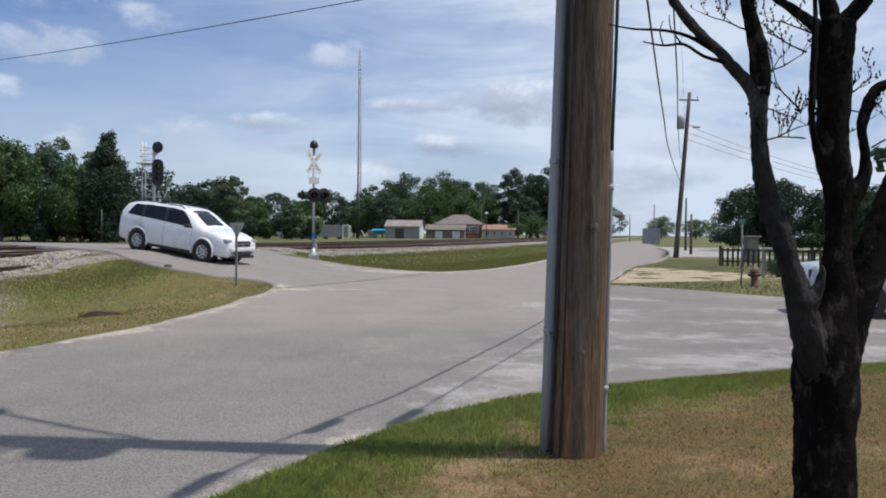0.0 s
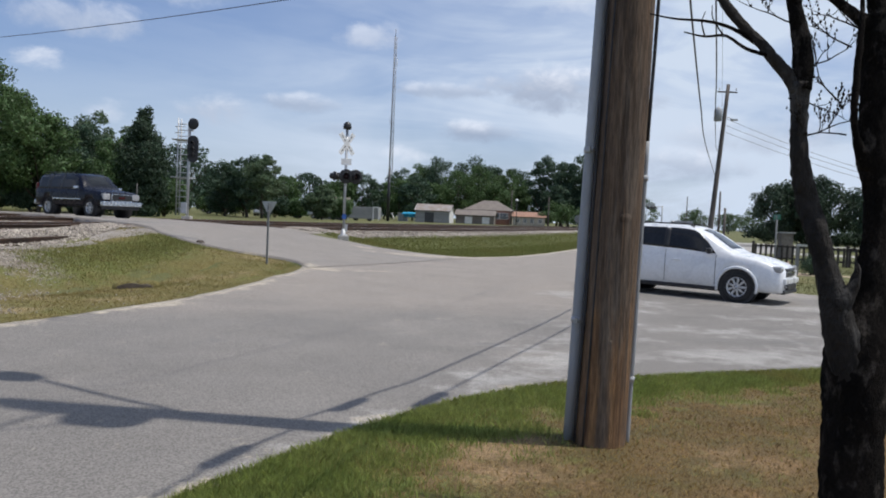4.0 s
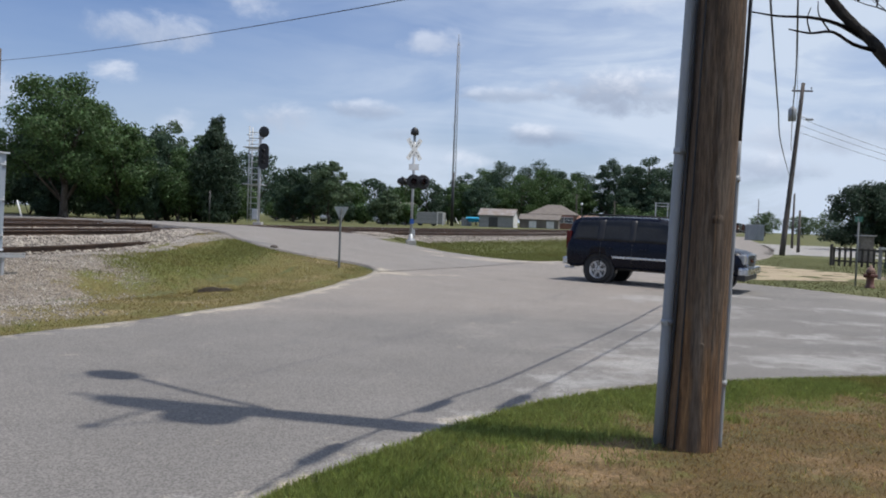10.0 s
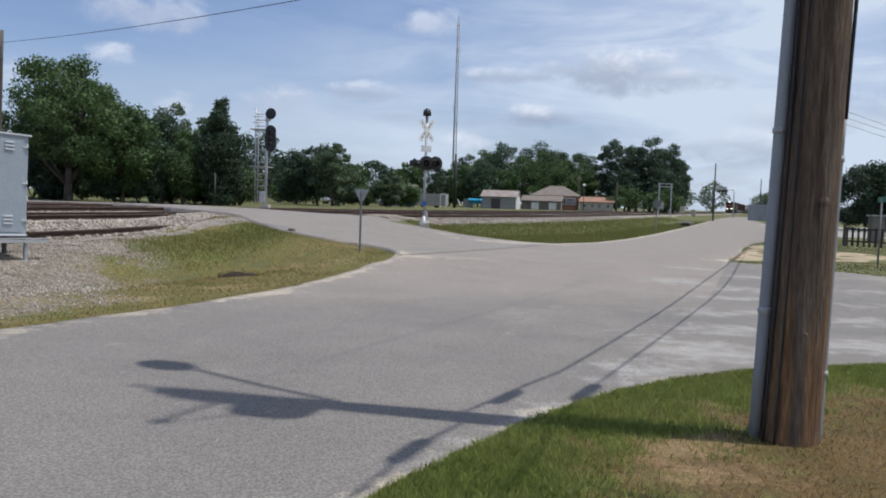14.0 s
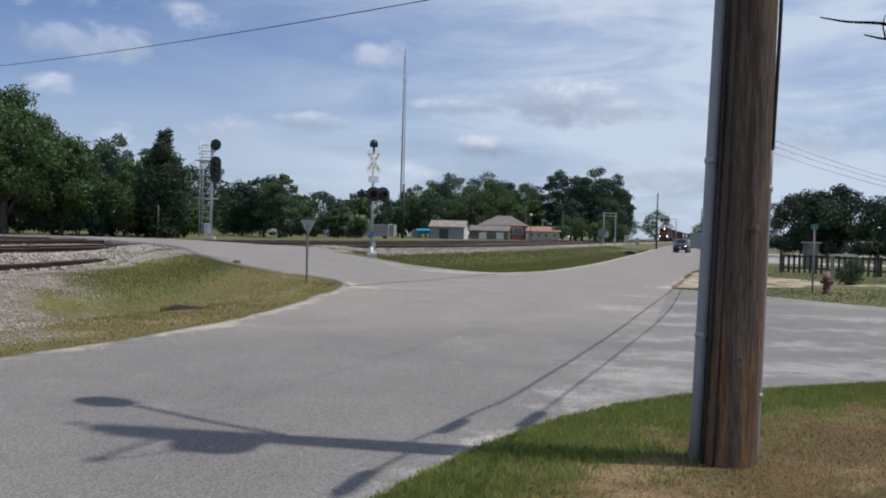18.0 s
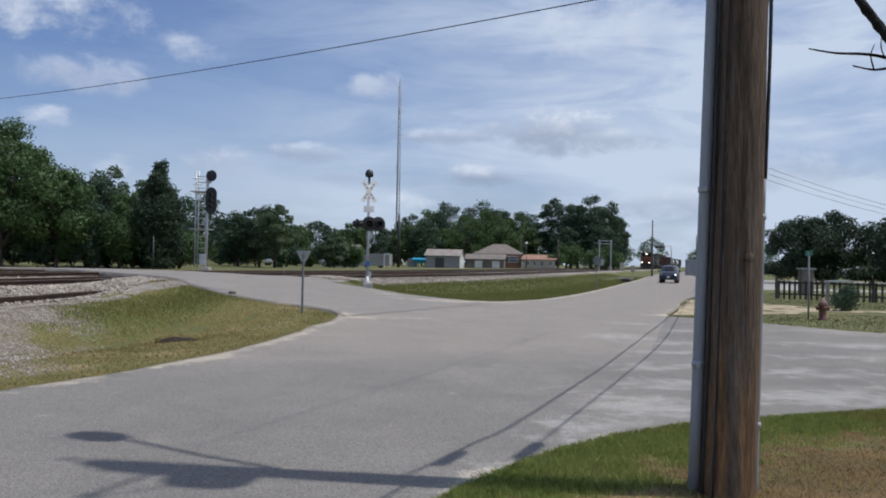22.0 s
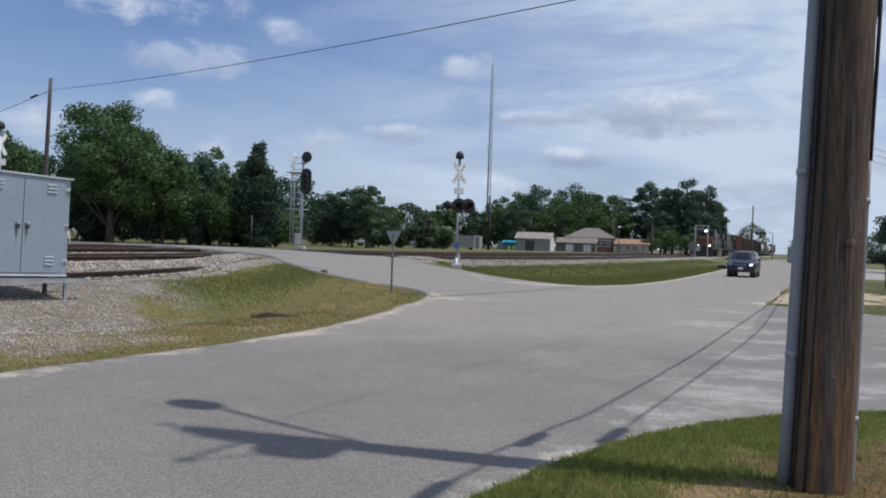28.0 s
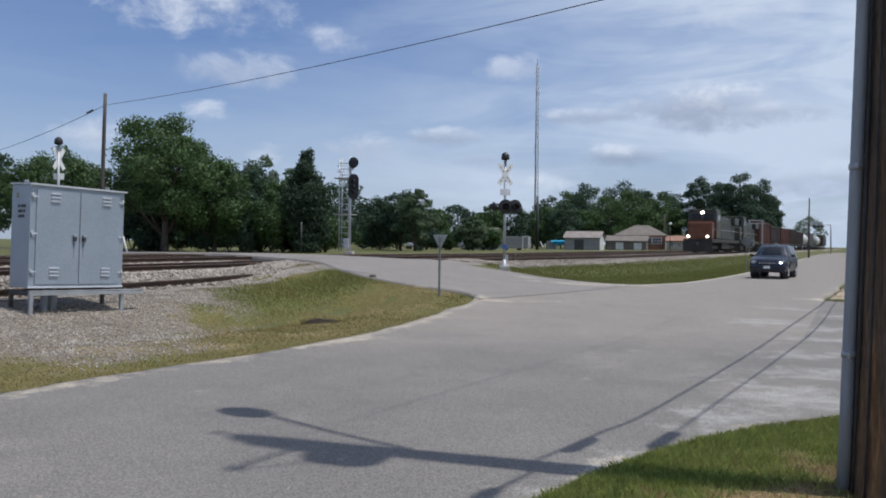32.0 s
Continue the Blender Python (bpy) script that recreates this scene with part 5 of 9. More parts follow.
# ---- trees ----
def crown_mesh(name, blobs, leaves, size, seed, mat, parent, fill=0.55):
    """Leaf blades scattered through rounded clumps; blobs: x, y, z, radius x, radius z."""
    rng = np.random.default_rng(seed)
    weight = np.array([b[3] * b[4] * (0.5 if k == 0 and len(blobs) > 12 else 1.0) for k, b in enumerate(blobs)])
    leaves, size = int(leaves * 2.0), size * 0.64
    pick = rng.choice(len(blobs), leaves, p=weight / weight.sum())
    d = rng.normal(size=(leaves, 3))
    d /= np.linalg.norm(d, axis=1)[:, None]
    r = rng.uniform(fill, 1.0, leaves) ** 0.8
    # uneven outline: sub-clumps push some leaves out and pull others in
    lump = np.sin(d[:, 0] * 7 + pick) * np.cos(d[:, 1] * 6 + pick * 1.7) * 0.16 + np.sin(d[:, 2] * 9 + pick * 0.6) * 0.10
    r = r * (1 + lump)
    b = np.array(blobs)[pick]
    p = b[:, :3] + d * np.stack([b[:, 3], b[:, 3], b[:, 4]], 1) * r[:, None]
    n = d + rng.normal(size=(leaves, 3)) * 0.75
    n /= np.linalg.norm(n, axis=1)[:, None]
    a = np.cross(n, rng.normal(size=(leaves, 3)))
    a /= np.linalg.norm(a, axis=1)[:, None]
    c = np.cross(n, a)
    s = size * rng.uniform(0.6, 1.4, leaves)[:, None]
    v = np.stack([p - a * s * 0.5, p + c * s * 0.32, p + a * s * 0.5, p - c * s * 0.32], 1).reshape(-1, 3)
    f = np.arange(leaves * 4).reshape(-1, 4)
    return raw(name, v, f, mat, parent)


def tree_at(x, y, z, tall, wide, label, seed, mat=None, leaves=5000, leaf=0.34, base=0.16, shape="round", group="", trunk=None):
    rng = random.Random(seed)
    ob = thing("tree", label, "tree", Matrix.Translation((x, y, z)), group)
    r0 = trunk or tall * 0.022
    bm = bmesh.new()
    tip = Vector((rng.uniform(-.05, .05) * tall, rng.uniform(-.05, .05) * tall, tall * 0.82))
    spine = [Vector((0, 0, -0.2)).lerp(tip, k / 7) + Vector((rng.uniform(-1, 1), rng.uniform(-1, 1), 0)) * 0.012 * tall * (k > 0) for k in range(8)]
    tube(bm, spine, [r0 * (1.25 if k == 0 else 1 - 0.11 * k) for k in range(8)], 9, True, 0.1)
    blobs = []
    if shape == "cone":
        for k in range(9):
            u = k / 8
            w = wide * 0.5 * min(1.0, 0.78 + 0.6 * u) * (1 - 0.72 * max(0.0, (u - 0.45) / 0.55) ** 1.8)
            for q in range(3):
                a = rng.uniform(0, 6.28)
                blobs.append((math.cos(a) * w * 0.45, math.sin(a) * w * 0.45, tall * (base + 0.06 + (0.86 - base) * u) + rng.uniform(-.02, .02) * tall, max(w * 0.66, 0.25), tall * 0.10))
    else:
        half, mid, w = tall * (1.0 - base) / 2, tall * (1.0 + base) / 2, wide / 2
        blobs.append((0, 0, mid, w * 0.66, half * 0.72))
        count = 30
        for k in range(count):
            a = k * 2.4 + rng.uniform(-.5, .5)
            c = 1 - 2 * (k + 0.5) / count + rng.uniform(-.08, .08)
            e = math.sqrt(max(0.05, 1 - c * c))
            far = rng.uniform(0.60, 0.92)
            rr = w * rng.uniform(0.20, 0.40)
            taper = 0.8 - 0.25 * c if shape == "pine" else 1.0 + 0.12 * c
            q = Vector((math.cos(a) * e * w * far * taper, math.sin(a) * e * w * far * taper, mid - c * (half - rr * 0.5) * min(1.0, far + 0.12)))
            blobs.append((q.x, q.y, q.z, rr, rr * rng.uniform(0.55, 0.8)))
            if k % 3 == 0:
                root = spine[min(7, max(1, int(6 * (q.z / tall) - 1)))]
                tube(bm, [root, root.lerp(q, 0.5) + Vector((0, 0, 0.02 * tall)), q], [r0 * 0.42, r0 * 0.28, r0 * 0.10], 5, True)
    part("trunk", bm, BARK, ob)
    crown_mesh("crown", blobs, leaves, leaf, seed, mat or LEAF, ob, 0.35)
    return ob


def bushes(x, y, z, wide, tall, label, seed, mat, leaves=2600, leaf=0.3, group=""):
    """A rounded shrub that reaches the ground."""
    rng = random.Random(seed)
    ob = thing("shrub", label, "shrub", Matrix.Translation((x, y, z)), group)
    blobs = [(rng.uniform(-.32, .32) * wide, rng.uniform(-.25, .25) * wide, tall * rng.uniform(0.28, 0.68), wide * rng.uniform(0.2, 0.32), tall * rng.uniform(0.24, 0.34)) for _ in range(9)]
    bm = bmesh.new()
    for b in blobs[:5]:
        tube(bm, [(0, 0, -0.1), (b[0] * 0.5, b[1] * 0.5, b[2] * 0.5), b[:3]], [0.05, 0.035, 0.012], 5)
    part("stems", bm, BARK, ob)
    crown_mesh("foliage", blobs, leaves, leaf, seed, mat, ob, 0.2)
    return ob


crown_mesh("leaf_sprig", SPRIGS, 130, 0.10, 77, LEAF_DARK, dead_tree, 0.1)["label"] = "few dark green leaves"


def land(x, y):
    return gz(x, y)


def grow(x, y, *args, **kw):
    return tree_at(x, y, land(x, y) - 0.05, *args, **kw)


grow(-33.7, 54.6, 10.9, 9.6, "large spreading green shade tree on the far lawn", 1, LEAF, 15000, 0.32, 0.14, trunk=0.30)
grow(-31.2, 57.5, 7.6, 6.6, "dense green tree beside the large shade tree", 2, LEAF, 9000, 0.32, 0.10)
grow(-36.5, 58.5, 9.0, 7.0, "dense green tree behind the large shade tree", 3, LEAF_DARK, 8000, 0.34, 0.10)
grow(-26.6, 60.5, 5.4, 5.4, "low bushy green tree at the lawn's edge", 4, LEAF, 7000, 0.3, 0.03)
grow(-29.6, 59.6, 5.0, 5.2, "low bushy green tree at the lawn's edge", 5, LEAF_DARK, 7000, 0.3, 0.03)
grow(-24.45, 60.0, 8.3, 4.3, "narrow upright dark green tree", 6, LEAF_DEEP, 15000, 0.26, 0.02, "cone")
for k in range(11):
    x = -52 + 2.75 * k
    bushes(x, 66.5 - 0.28 * k + math.sin(k * 2.1), land(x, 64), 4.2, 3.6 + 0.9 * math.sin(k * 1.9), "dense dark undergrowth below the trees", 400 + k, LEAF_DARK if k % 2 else LEAF, 4200, 0.34, group="undergrowth")
for k, (x, y, wide, tall) in enumerate(((-31.9, 58.0, 3.4, 2.6), (-30.3, 58.4, 3.4, 3.6), (-28.6, 58.8, 3.3, 4.2), (-27.0, 59.0, 3.2, 4.4), (-36.4, 57.4, 3.0, 1.8))):
    bushes(x, y, land(x, y), wide, tall, "dense leafy green bush at the lawn's edge", 440 + k, LEAF if k % 2 else LEAF_DARK, 5200, 0.26, group="bushes at the lawn's edge")
for k, (x, y, tall, wide) in enumerate(((-45.5, 59.0, 8.8, 7.0), (-40.5, 62.5, 8.0, 6.5), (-28.2, 66.0, 7.0, 5.5), (-33.0, 66.0, 8.2, 6.5), (-51.0, 62.0, 9.2, 7.5))):
    grow(x, y, tall, wide, "dense green tree in the roadside row", 420 + k, LEAF_DARK if k % 2 else LEAF, 7000, 0.34, 0.03)
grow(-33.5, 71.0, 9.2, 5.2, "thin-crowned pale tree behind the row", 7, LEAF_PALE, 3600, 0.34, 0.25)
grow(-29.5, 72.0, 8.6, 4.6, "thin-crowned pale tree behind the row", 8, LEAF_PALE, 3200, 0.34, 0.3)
grow(-60.0, 64.0, 10.8, 9.0, "broad dark green tree beyond the crossing", 9, LEAF_DARK, 8500, 0.42, 0.08)
grow(-60.0, 80.0, 9.0, 8.0, "broad dark green tree beyond the crossing", 10, LEAF_DARK, 7000, 0.42, 0.08)
grow(-47.0, 72.0, 8.0, 7.0, "rounded green tree beyond the crossing", 12, LEAF, 6500, 0.4, 0.06)
grow(-41.5, 66.0, 6.4, 6.0, "rounded green tree beyond the crossing", 13, LEAF_DARK, 6000, 0.36, 0.04)
for k, (x, y, tall, wide, kind) in enumerate(((-27.6, 92, 6.6, 6.0, 1), (-24.5, 90, 7.6, 5.5, 1), (-21.8, 86, 7.4, 4.6, 2), (-17.0, 96, 4.6, 3.6, 2))):
    grow(x, y, tall, wide, "green tree behind the signal mast", 30 + k, (LEAF, LEAF_DARK, LEAF_PALE)[kind], 5200, 0.36, 0.02)
for k in range(8):
    x = -36.5 + 3.05 * k
    bushes(x, 101 + 2.5 * math.sin(k * 1.7), land(x, 101), 3.7, 3.4 + 0.5 * math.sin(k * 2.3), "low rounded orchard tree in a row", 50 + k, LEAF if k % 2 else LEAF_DARK, 2600, 0.4, group="row of low trees")
for k in range(17):
    x = -68 + 3.7 * k
    y = 160 + 5 * math.sin(k * 1.9)
    grow(x, y, 8.9 + 0.9 * math.sin(k * 2.1), 7.6, "dark tree in the distant wood", 70 + k, LEAF_DARK if k % 3 else LEAF, 3000, 0.55, 0.0, group="distant wood")
for k, (x, y, tall, wide) in enumerate(((-13.5, 172, 11.2, 9), (-6, 188, 16.0, 11), (1, 192, 16.4, 12), (7, 194, 15.4, 11), (12.5, 196, 15.0, 11), (-1, 180, 12.4, 11), (4.0, 186, 14.5, 11), (-9.5, 192, 14.5, 10), (10.5, 190, 13.5, 10), (7.5, 182, 10.0, 11), (-11, 178, 9.0, 9), (14.5, 186, 10.5, 9), (-6.5, 176, 9.4, 8))):
    grow(x, y, tall, wide, "tall dark tree behind the houses", 100 + 7 * k, LEAF_DARK if k < 5 else LEAF, 5200, 0.55, 0.0, group="trees behind the houses")
for k, (x, y, tall, wide) in enumerate(((18.0, 178, 16.2, 8), (22.0, 174, 15.4, 9), (26.0, 172, 16.8, 9.5), (29.8, 176, 15.8, 9), (32.8, 182, 13.0, 8), (24.5, 182, 15, 10), (20.5, 170, 9.5, 9), (28.0, 169, 9.5, 9), (37.0, 205, 12.0, 7), (42.0, 225, 12.0, 7), (47.0, 250, 11.0, 7))):
    grow(x, y, tall, wide, "tall dark pine grove tree by the line", 120 + k, LEAF_DARK, 6000, 0.52, 0.02, "pine", group="pine grove")
for k, (x, y, tall, wide) in enumerate(((23.0, 150, 4.6, 5), (17.5, 158, 3.6, 4.5), (29.0, 165, 6, 6), (20.5, 165, 6, 6))):
    bushes(x, y, land(x, y), wide, tall, "green shrub beside the houses", 140 + k, LEAF, 2200, 0.5)
for k in range(12):
    x = 33.4 + 3.7 * k
    y = 82 - 1.4 * k + 3 * math.sin(k * 2.2)
    grow(x, y, 7.1 + 0.7 * math.sin(k * 1.3), 7.4, "rounded dark green tree along the far street", 160 + k, LEAF_DEEP, 7600, 0.36, 0.14, group="street trees")
for k in range(12):
    x = 35.0 + 3.8 * k
    bushes(x, 90 - 1.4 * k + 1.5 * math.sin(k * 1.7), land(x, 84), 5.2, 2.6 + 0.5 * math.sin(k * 2.6), "dark hedge below the street trees", 460 + k, LEAF_DEEP, 3400, 0.36, group="hedge along the far street")
# horizon trees: haze is given by the paler leaf colour
for k in range(10):
    x = 62 + 16 * k
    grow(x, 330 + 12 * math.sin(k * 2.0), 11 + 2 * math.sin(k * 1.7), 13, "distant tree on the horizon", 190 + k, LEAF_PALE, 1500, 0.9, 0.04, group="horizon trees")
for k in range(16):
    x = -175 + 9.0 * k
    y = 108 + 10 * math.sin(k * 1.3)
    grow(x, y, 10 + 2.0 * math.sin(k * 2.7), 10, "dark tree in the wood beyond the road", 210 + k, LEAF_DARK, 2400, 0.6, 0.05, group="distant wood")


# ---- buildings ----
SIDING = material("grey_siding", (0.30, 0.30, 0.29), (0.24, 0.24, 0.235), 0.8, rough=0.8, bump=0.2, fine=12, stretch=(0.2, 0.2, 3))
WHITE_SIDING = material("white_siding", (0.72, 0.71, 0.69), (0.6, 0.59, 0.57), 1.0, rough=0.7, bump=0.1, fine=12)
BRICK_WALL = material("red_brick_wall", (0.28, 0.13, 0.09), (0.21, 0.10, 0.075), 2.0, rough=0.9, bump=0.2, fine=18)
TAN_WALL = material("tan_wall", (0.47, 0.42, 0.34), (0.38, 0.34, 0.28), 1.0, rough=0.85, bump=0.1, fine=12)
SHINGLE = material("brown_grey_shingle", (0.20, 0.175, 0.15), (0.15, 0.13, 0.115), 1.2, rough=0.95, bump=0.5, fine=9)
RUSTY_ROOF = material("rusty_sheet_roof", (0.30, 0.285, 0.275), (0.24, 0.19, 0.155), 0.8, rough=0.7, bump=0.2, fine=8, metal=0.2)
BLUE_TARP = material("turquoise_awning", (0.02, 0.32, 0.50), (0.02, 0.26, 0.42), 1.2, rough=0.6, bump=0.1, fine=10)
RED_TILE = material("reddish_brown_roof", (0.33, 0.19, 0.13), (0.25, 0.15, 0.11), 1.0, rough=0.9, bump=0.3, fine=9)
PANE = material("window_pane", (0.03, 0.04, 0.05), (0.05, 0.06, 0.07), 2.0, rough=0.08, bump=0.0, spec=0.8)


def gable(bm, w, d, eave, ridge, over, m=None, thick=0.12):
    """Two roof slabs, ridge along x."""
    for s in (-1, 1):
        pts = [(-w / 2 - over, s * (d / 2 + over), eave - over * (ridge - eave) / (d / 2)), (w / 2 + over, s * (d / 2 + over), eave - over * (ridge - eave) / (d / 2)), (w / 2 + over, 0, ridge), (-w / 2 - over, 0, ridge)]
        lo = [bm.verts.new(m @ Vector(p) if m else p) for p in pts]
        hi = [bm.verts.new((m @ Vector((p[0], p[1], p[2] + thick))) if m else (p[0], p[1], p[2] + thick)) for p in pts]
        bm.faces.new(lo)
        bm.faces.new(hi)
        for i in range(4):
            j = (i + 1) % 4
            bm.faces.new((lo[i], lo[j], hi[j], hi[i]))
    bmesh.ops.recalc_face_normals(bm, faces=bm.faces)


def hip(bm, w, d, eave, ridge, over, run):
    pts = [(-w / 2 - over, -d / 2 - over, eave), (w / 2 + over, -d / 2 - over, eave), (w / 2 + over, d / 2 + over, eave), (-w / 2 - over, d / 2 + over, eave), (-w / 2 + run, 0, ridge), (w / 2 - run, 0, ridge)]
    v = [bm.verts.new(p) for p in pts]
    u = [bm.verts.new((p[0], p[1], p[2] - 0.15)) for p in pts[:4]]
    for f in ((0, 1, 5, 4), (1, 2, 5), (2, 3, 4, 5), (3, 0, 4)):
        bm.faces.new([v[i] for i in f])
    for i in range(4):
        j = (i + 1) % 4
        bm.faces.new((v[i], v[j], u[j], u[i]))
    bm.faces.new(u)
    bmesh.ops.recalc_face_normals(bm, faces=bm.faces)


def walls(bm, w, d, h, peak=0.0):
    """A closed shell of walls, with gable ends on the sides where peak is given."""
    outline = [(-d / 2, -0.3), (d / 2, -0.3), (d / 2, h)] + ([(0, h + peak)] if peak else []) + [(-d / 2, h)]
    a = [bm.verts.new((-w / 2, y, z)) for y, z in outline]
    b = [bm.verts.new((w / 2, y, z)) for y, z in outline]
    bm.faces.new(a[::-1])
    bm.faces.new(b)
    for i in range(len(outline)):
        j = (i + 1) % len(outline)
        bm.faces.new((a[i], a[j], b[j], b[i]))
    bmesh.ops.recalc_face_normals(bm, faces=bm.faces)


def window(parent, x, y, z, w, h, frame_mat=WHITE_SIDING):
    f = part("window", boxed(x, y - 0.03, z, w + 0.16, 0.06, h + 0.16, 0.01), frame_mat, parent)
    part("pane", boxed(x, y - 0.062, z, w, 0.01, h), PANE, f)
    part("mullion", boxed(x, y - 0.075, z, 0.05, 0.02, h), frame_mat, f)
    part("mullion", boxed(x, y - 0.075, z, w, 0.02, 0.05), frame_mat, f)
    return f


def house(name, label, x, y, turn, category="house"):
    return thing(name, label, category, Matrix.Translation((x, y, land(x, y))) @ Matrix.Rotation(radians(turn), 4, "Z"), group="buildings beyond the tracks")


main = house("house", "two-storey house with brown hip roof and brick gable front", 5.9, 163, -6)
bm = bmesh.new()
walls(bm, 9.2, 8.0, 2.9)
part("wall", bm, TAN_WALL, main)
bm = bmesh.new()
hip(bm, 9.2, 8.0, 2.85, 4.85, 0.5, 3.2)
part("roof", bm, SHINGLE, main, "brown shingle hip roof")
part("porch_wall", boxed(2.6, -4.4, 1.35, 3.4, 0.9, 2.7, 0.02), BRICK_WALL, main, "red brick front")
for xx in (-3.1, -1.2, 1.8, 2.8, 3.6):
    window(main, xx, -4.0 if xx < 1 else -4.86, 1.75, 0.75, 1.1)
part("door", boxed(0.4, -4.03, 1.0, 0.95, 0.06, 2.0, 0.01), WHITE_SIDING, main)
wing = house("garage", "low brown-roofed garage wing with white doors", 2.9, 152.6, -6, "garage")
bm = bmesh.new()
walls(bm, 7.2, 5.5, 1.65)
part("wall", bm, SHINGLE, wing)
bm = bmesh.new()
gable(bm, 7.2, 5.5, 1.65, 2.55, 0.3)
part("roof", bm, SHINGLE, wing)
for xx in (-1.2, 2.1):
    part("door", boxed(xx, -2.78, 0.7, 1.4, 0.06, 1.3, 0.01), WHITE_SIDING, wing)
low = house("house", "low tan house with reddish-brown roof", 13.7, 159, -6)
bm = bmesh.new()
walls(bm, 6.3, 5.5, 1.75)
part("wall", bm, TAN_WALL, low)
bm = bmesh.new()
gable(bm, 6.3, 5.5, 1.75, 2.65, 0.3)
part("roof", bm, RED_TILE, low)
for xx in (-2.2, -0.8, 0.6, 2.2):
    window(low, xx, -2.75, 1.0, 0.6, 0.7)
shed = house("shed", "weathered grey gabled shed with rusty metal roof", -4.7, 140, -8, "shed")
bm = bmesh.new()
walls(bm, 6.0, 5.0, 2.1, 1.05)
part("wall", bm, SIDING, shed)
bm = bmesh.new()
gable(bm, 6.0, 5.0, 2.1, 3.15, 0.25)
part("roof", bm, RUSTY_ROOF, shed)
part("door", boxed(-0.5, -2.53, 0.85, 1.6, 0.06, 1.8, 0.01), DARK_STEEL, shed)
part("gable_end", plated([(-2.4, -0.2), (2.4, -0.2), (2.4, 2.05), (0, 3.05), (-2.4, 2.05)], 0.05, Matrix.Translation((3.03, 0, 0)) @ Matrix.Rotation(radians(90), 4, "Z")), WHITE_SIDING, shed)
stall = house("market_stall", "grey shack with a turquoise awning", -10.0, 145, -5, "stall")
part("wall", boxed(-0.7, 0, 0.7, 1.6, 2.0, 1.6, 0.02), SIDING, stall)
part("awning", boxed(0.5, -0.3, 1.55, 2.5, 2.4, 0.08, 0.02, m=Matrix.Rotation(radians(8), 4, "X")), BLUE_TARP, stall, "turquoise awning")
for xx in (-0.6, 1.6):
    part("awning_post", tubed([(xx, -1.3, -0.1), (xx, -1.3, 1.5)], 0.04, 6), STEEL, stall)
part("awning_side", boxed(0.7, -1.35, 1.15, 2.0, 0.04, 0.7, 0.01), BLUE_TARP, stall)
part("chute", boxed(-1.75, -0.6, 1.9, 0.12, 0.5, 1.2, 0.02, m=Matrix.Rotation(radians(-28), 4, "Y")), WHITE_SIDING, stall)
trailer = house("box_trailer", "grey and blue parked box trailer with a white end frame", -14.4, 115, -3, "trailer")
part("box", boxed(0.4, 0, 1.15, 4.4, 2.2, 1.7, 0.05), SIDING, trailer)
part("tarpaulin", boxed(-2.2, -0.1, 1.2, 1.3, 2.0, 1.5, 0.15), material("blue_tarpaulin", (0.05, 0.14, 0.30), (0.10, 0.2, 0.36), 1.0, rough=0.6, bump=0.2, fine=6), trailer, "blue tarpaulin cover")
for xx in (1.75, 2.55):
    part("frame_post", boxed(xx, -1.13, 1.1, 0.16, 0.06, 1.9, 0.01), WHITE_SIDING, trailer)
part("frame_beam", boxed(2.15, -1.13, 2.0, 0.96, 0.06, 0.14, 0.01), WHITE_SIDING, trailer)
for xx in (-0.8, 1.2):
    part("wheel", lathed([(0.05, -0.1), (0.34, -0.09), (0.36, 0), (0.34, 0.09), (0.05, 0.1)], 14, Matrix.Translation((xx, -0.95, 0.3)) @ Matrix.Rotation(radians(90), 4, "X")), RUBBER, trailer)
depot = house("container", "pale grey metal container at the end of the street", 42.0, 150, -16, "container")
part("box", boxed(0, 0, 1.45, 3.2, 6.0, 2.9, 0.04), CONDUIT, depot)
for k in range(8):
    part("rib", boxed(-1.4 + 0.4 * k, -3.03, 1.45, 0.12, 0.05, 2.7, 0.01), CONDUIT, depot)
far_house = house("house", "grey-roofed cottage among the low trees", -19.5, 118, 4)
bm = bmesh.new()
walls(bm, 5.0, 5.0, 1.9)
part("wall", bm, SIDING, far_house)
bm = bmesh.new()
gable(bm, 5.0, 5.0, 1.9, 3.2, 0.3)
part("roof", bm, SHINGLE, far_house)
window(far_house, 1.0, -2.5, 1.0, 0.7, 0.8)

# ---- radio mast and trackside frames ----
radio_mast = thing("radio_mast", "tall slender guyed lattice radio mast beyond the wood", "radio mast", Matrix.Translation((-27.6, 300, 0)))
legs = [Vector((0.85 * math.cos(a), 0.85 * math.sin(a), 0)) for a in (0.3, 2.4, 4.5)]
for q in legs:
    part("leg", tubed([q, q * 0.55 + Vector((0, 0, 69))], [0.16, 0.12], 6), MAST_GREY, radio_mast)
bm = bmesh.new()
for k in range(46):
    z0, z1 = 1.5 * k, 1.5 * (k + 1)
    for i in range(3):
        a, b = legs[i] * (1 - 0.45 * z0 / 69), legs[(i + 1) % 3] * (1 - 0.45 * z1 / 69)
        tube(bm, [(a.x, a.y, z0), (b.x, b.y, z1)], 0.07, 4)
        tube(bm, [(a.x, a.y, z0), (b.x, b.y, z0)], 0.04, 4)
part("lattice", bm, MAST_GREY, radio_mast)
part("antenna", tubed([(0, 0, 69), (0, 0, 72)], 0.12, 6), MAST_GREY, radio_mast)
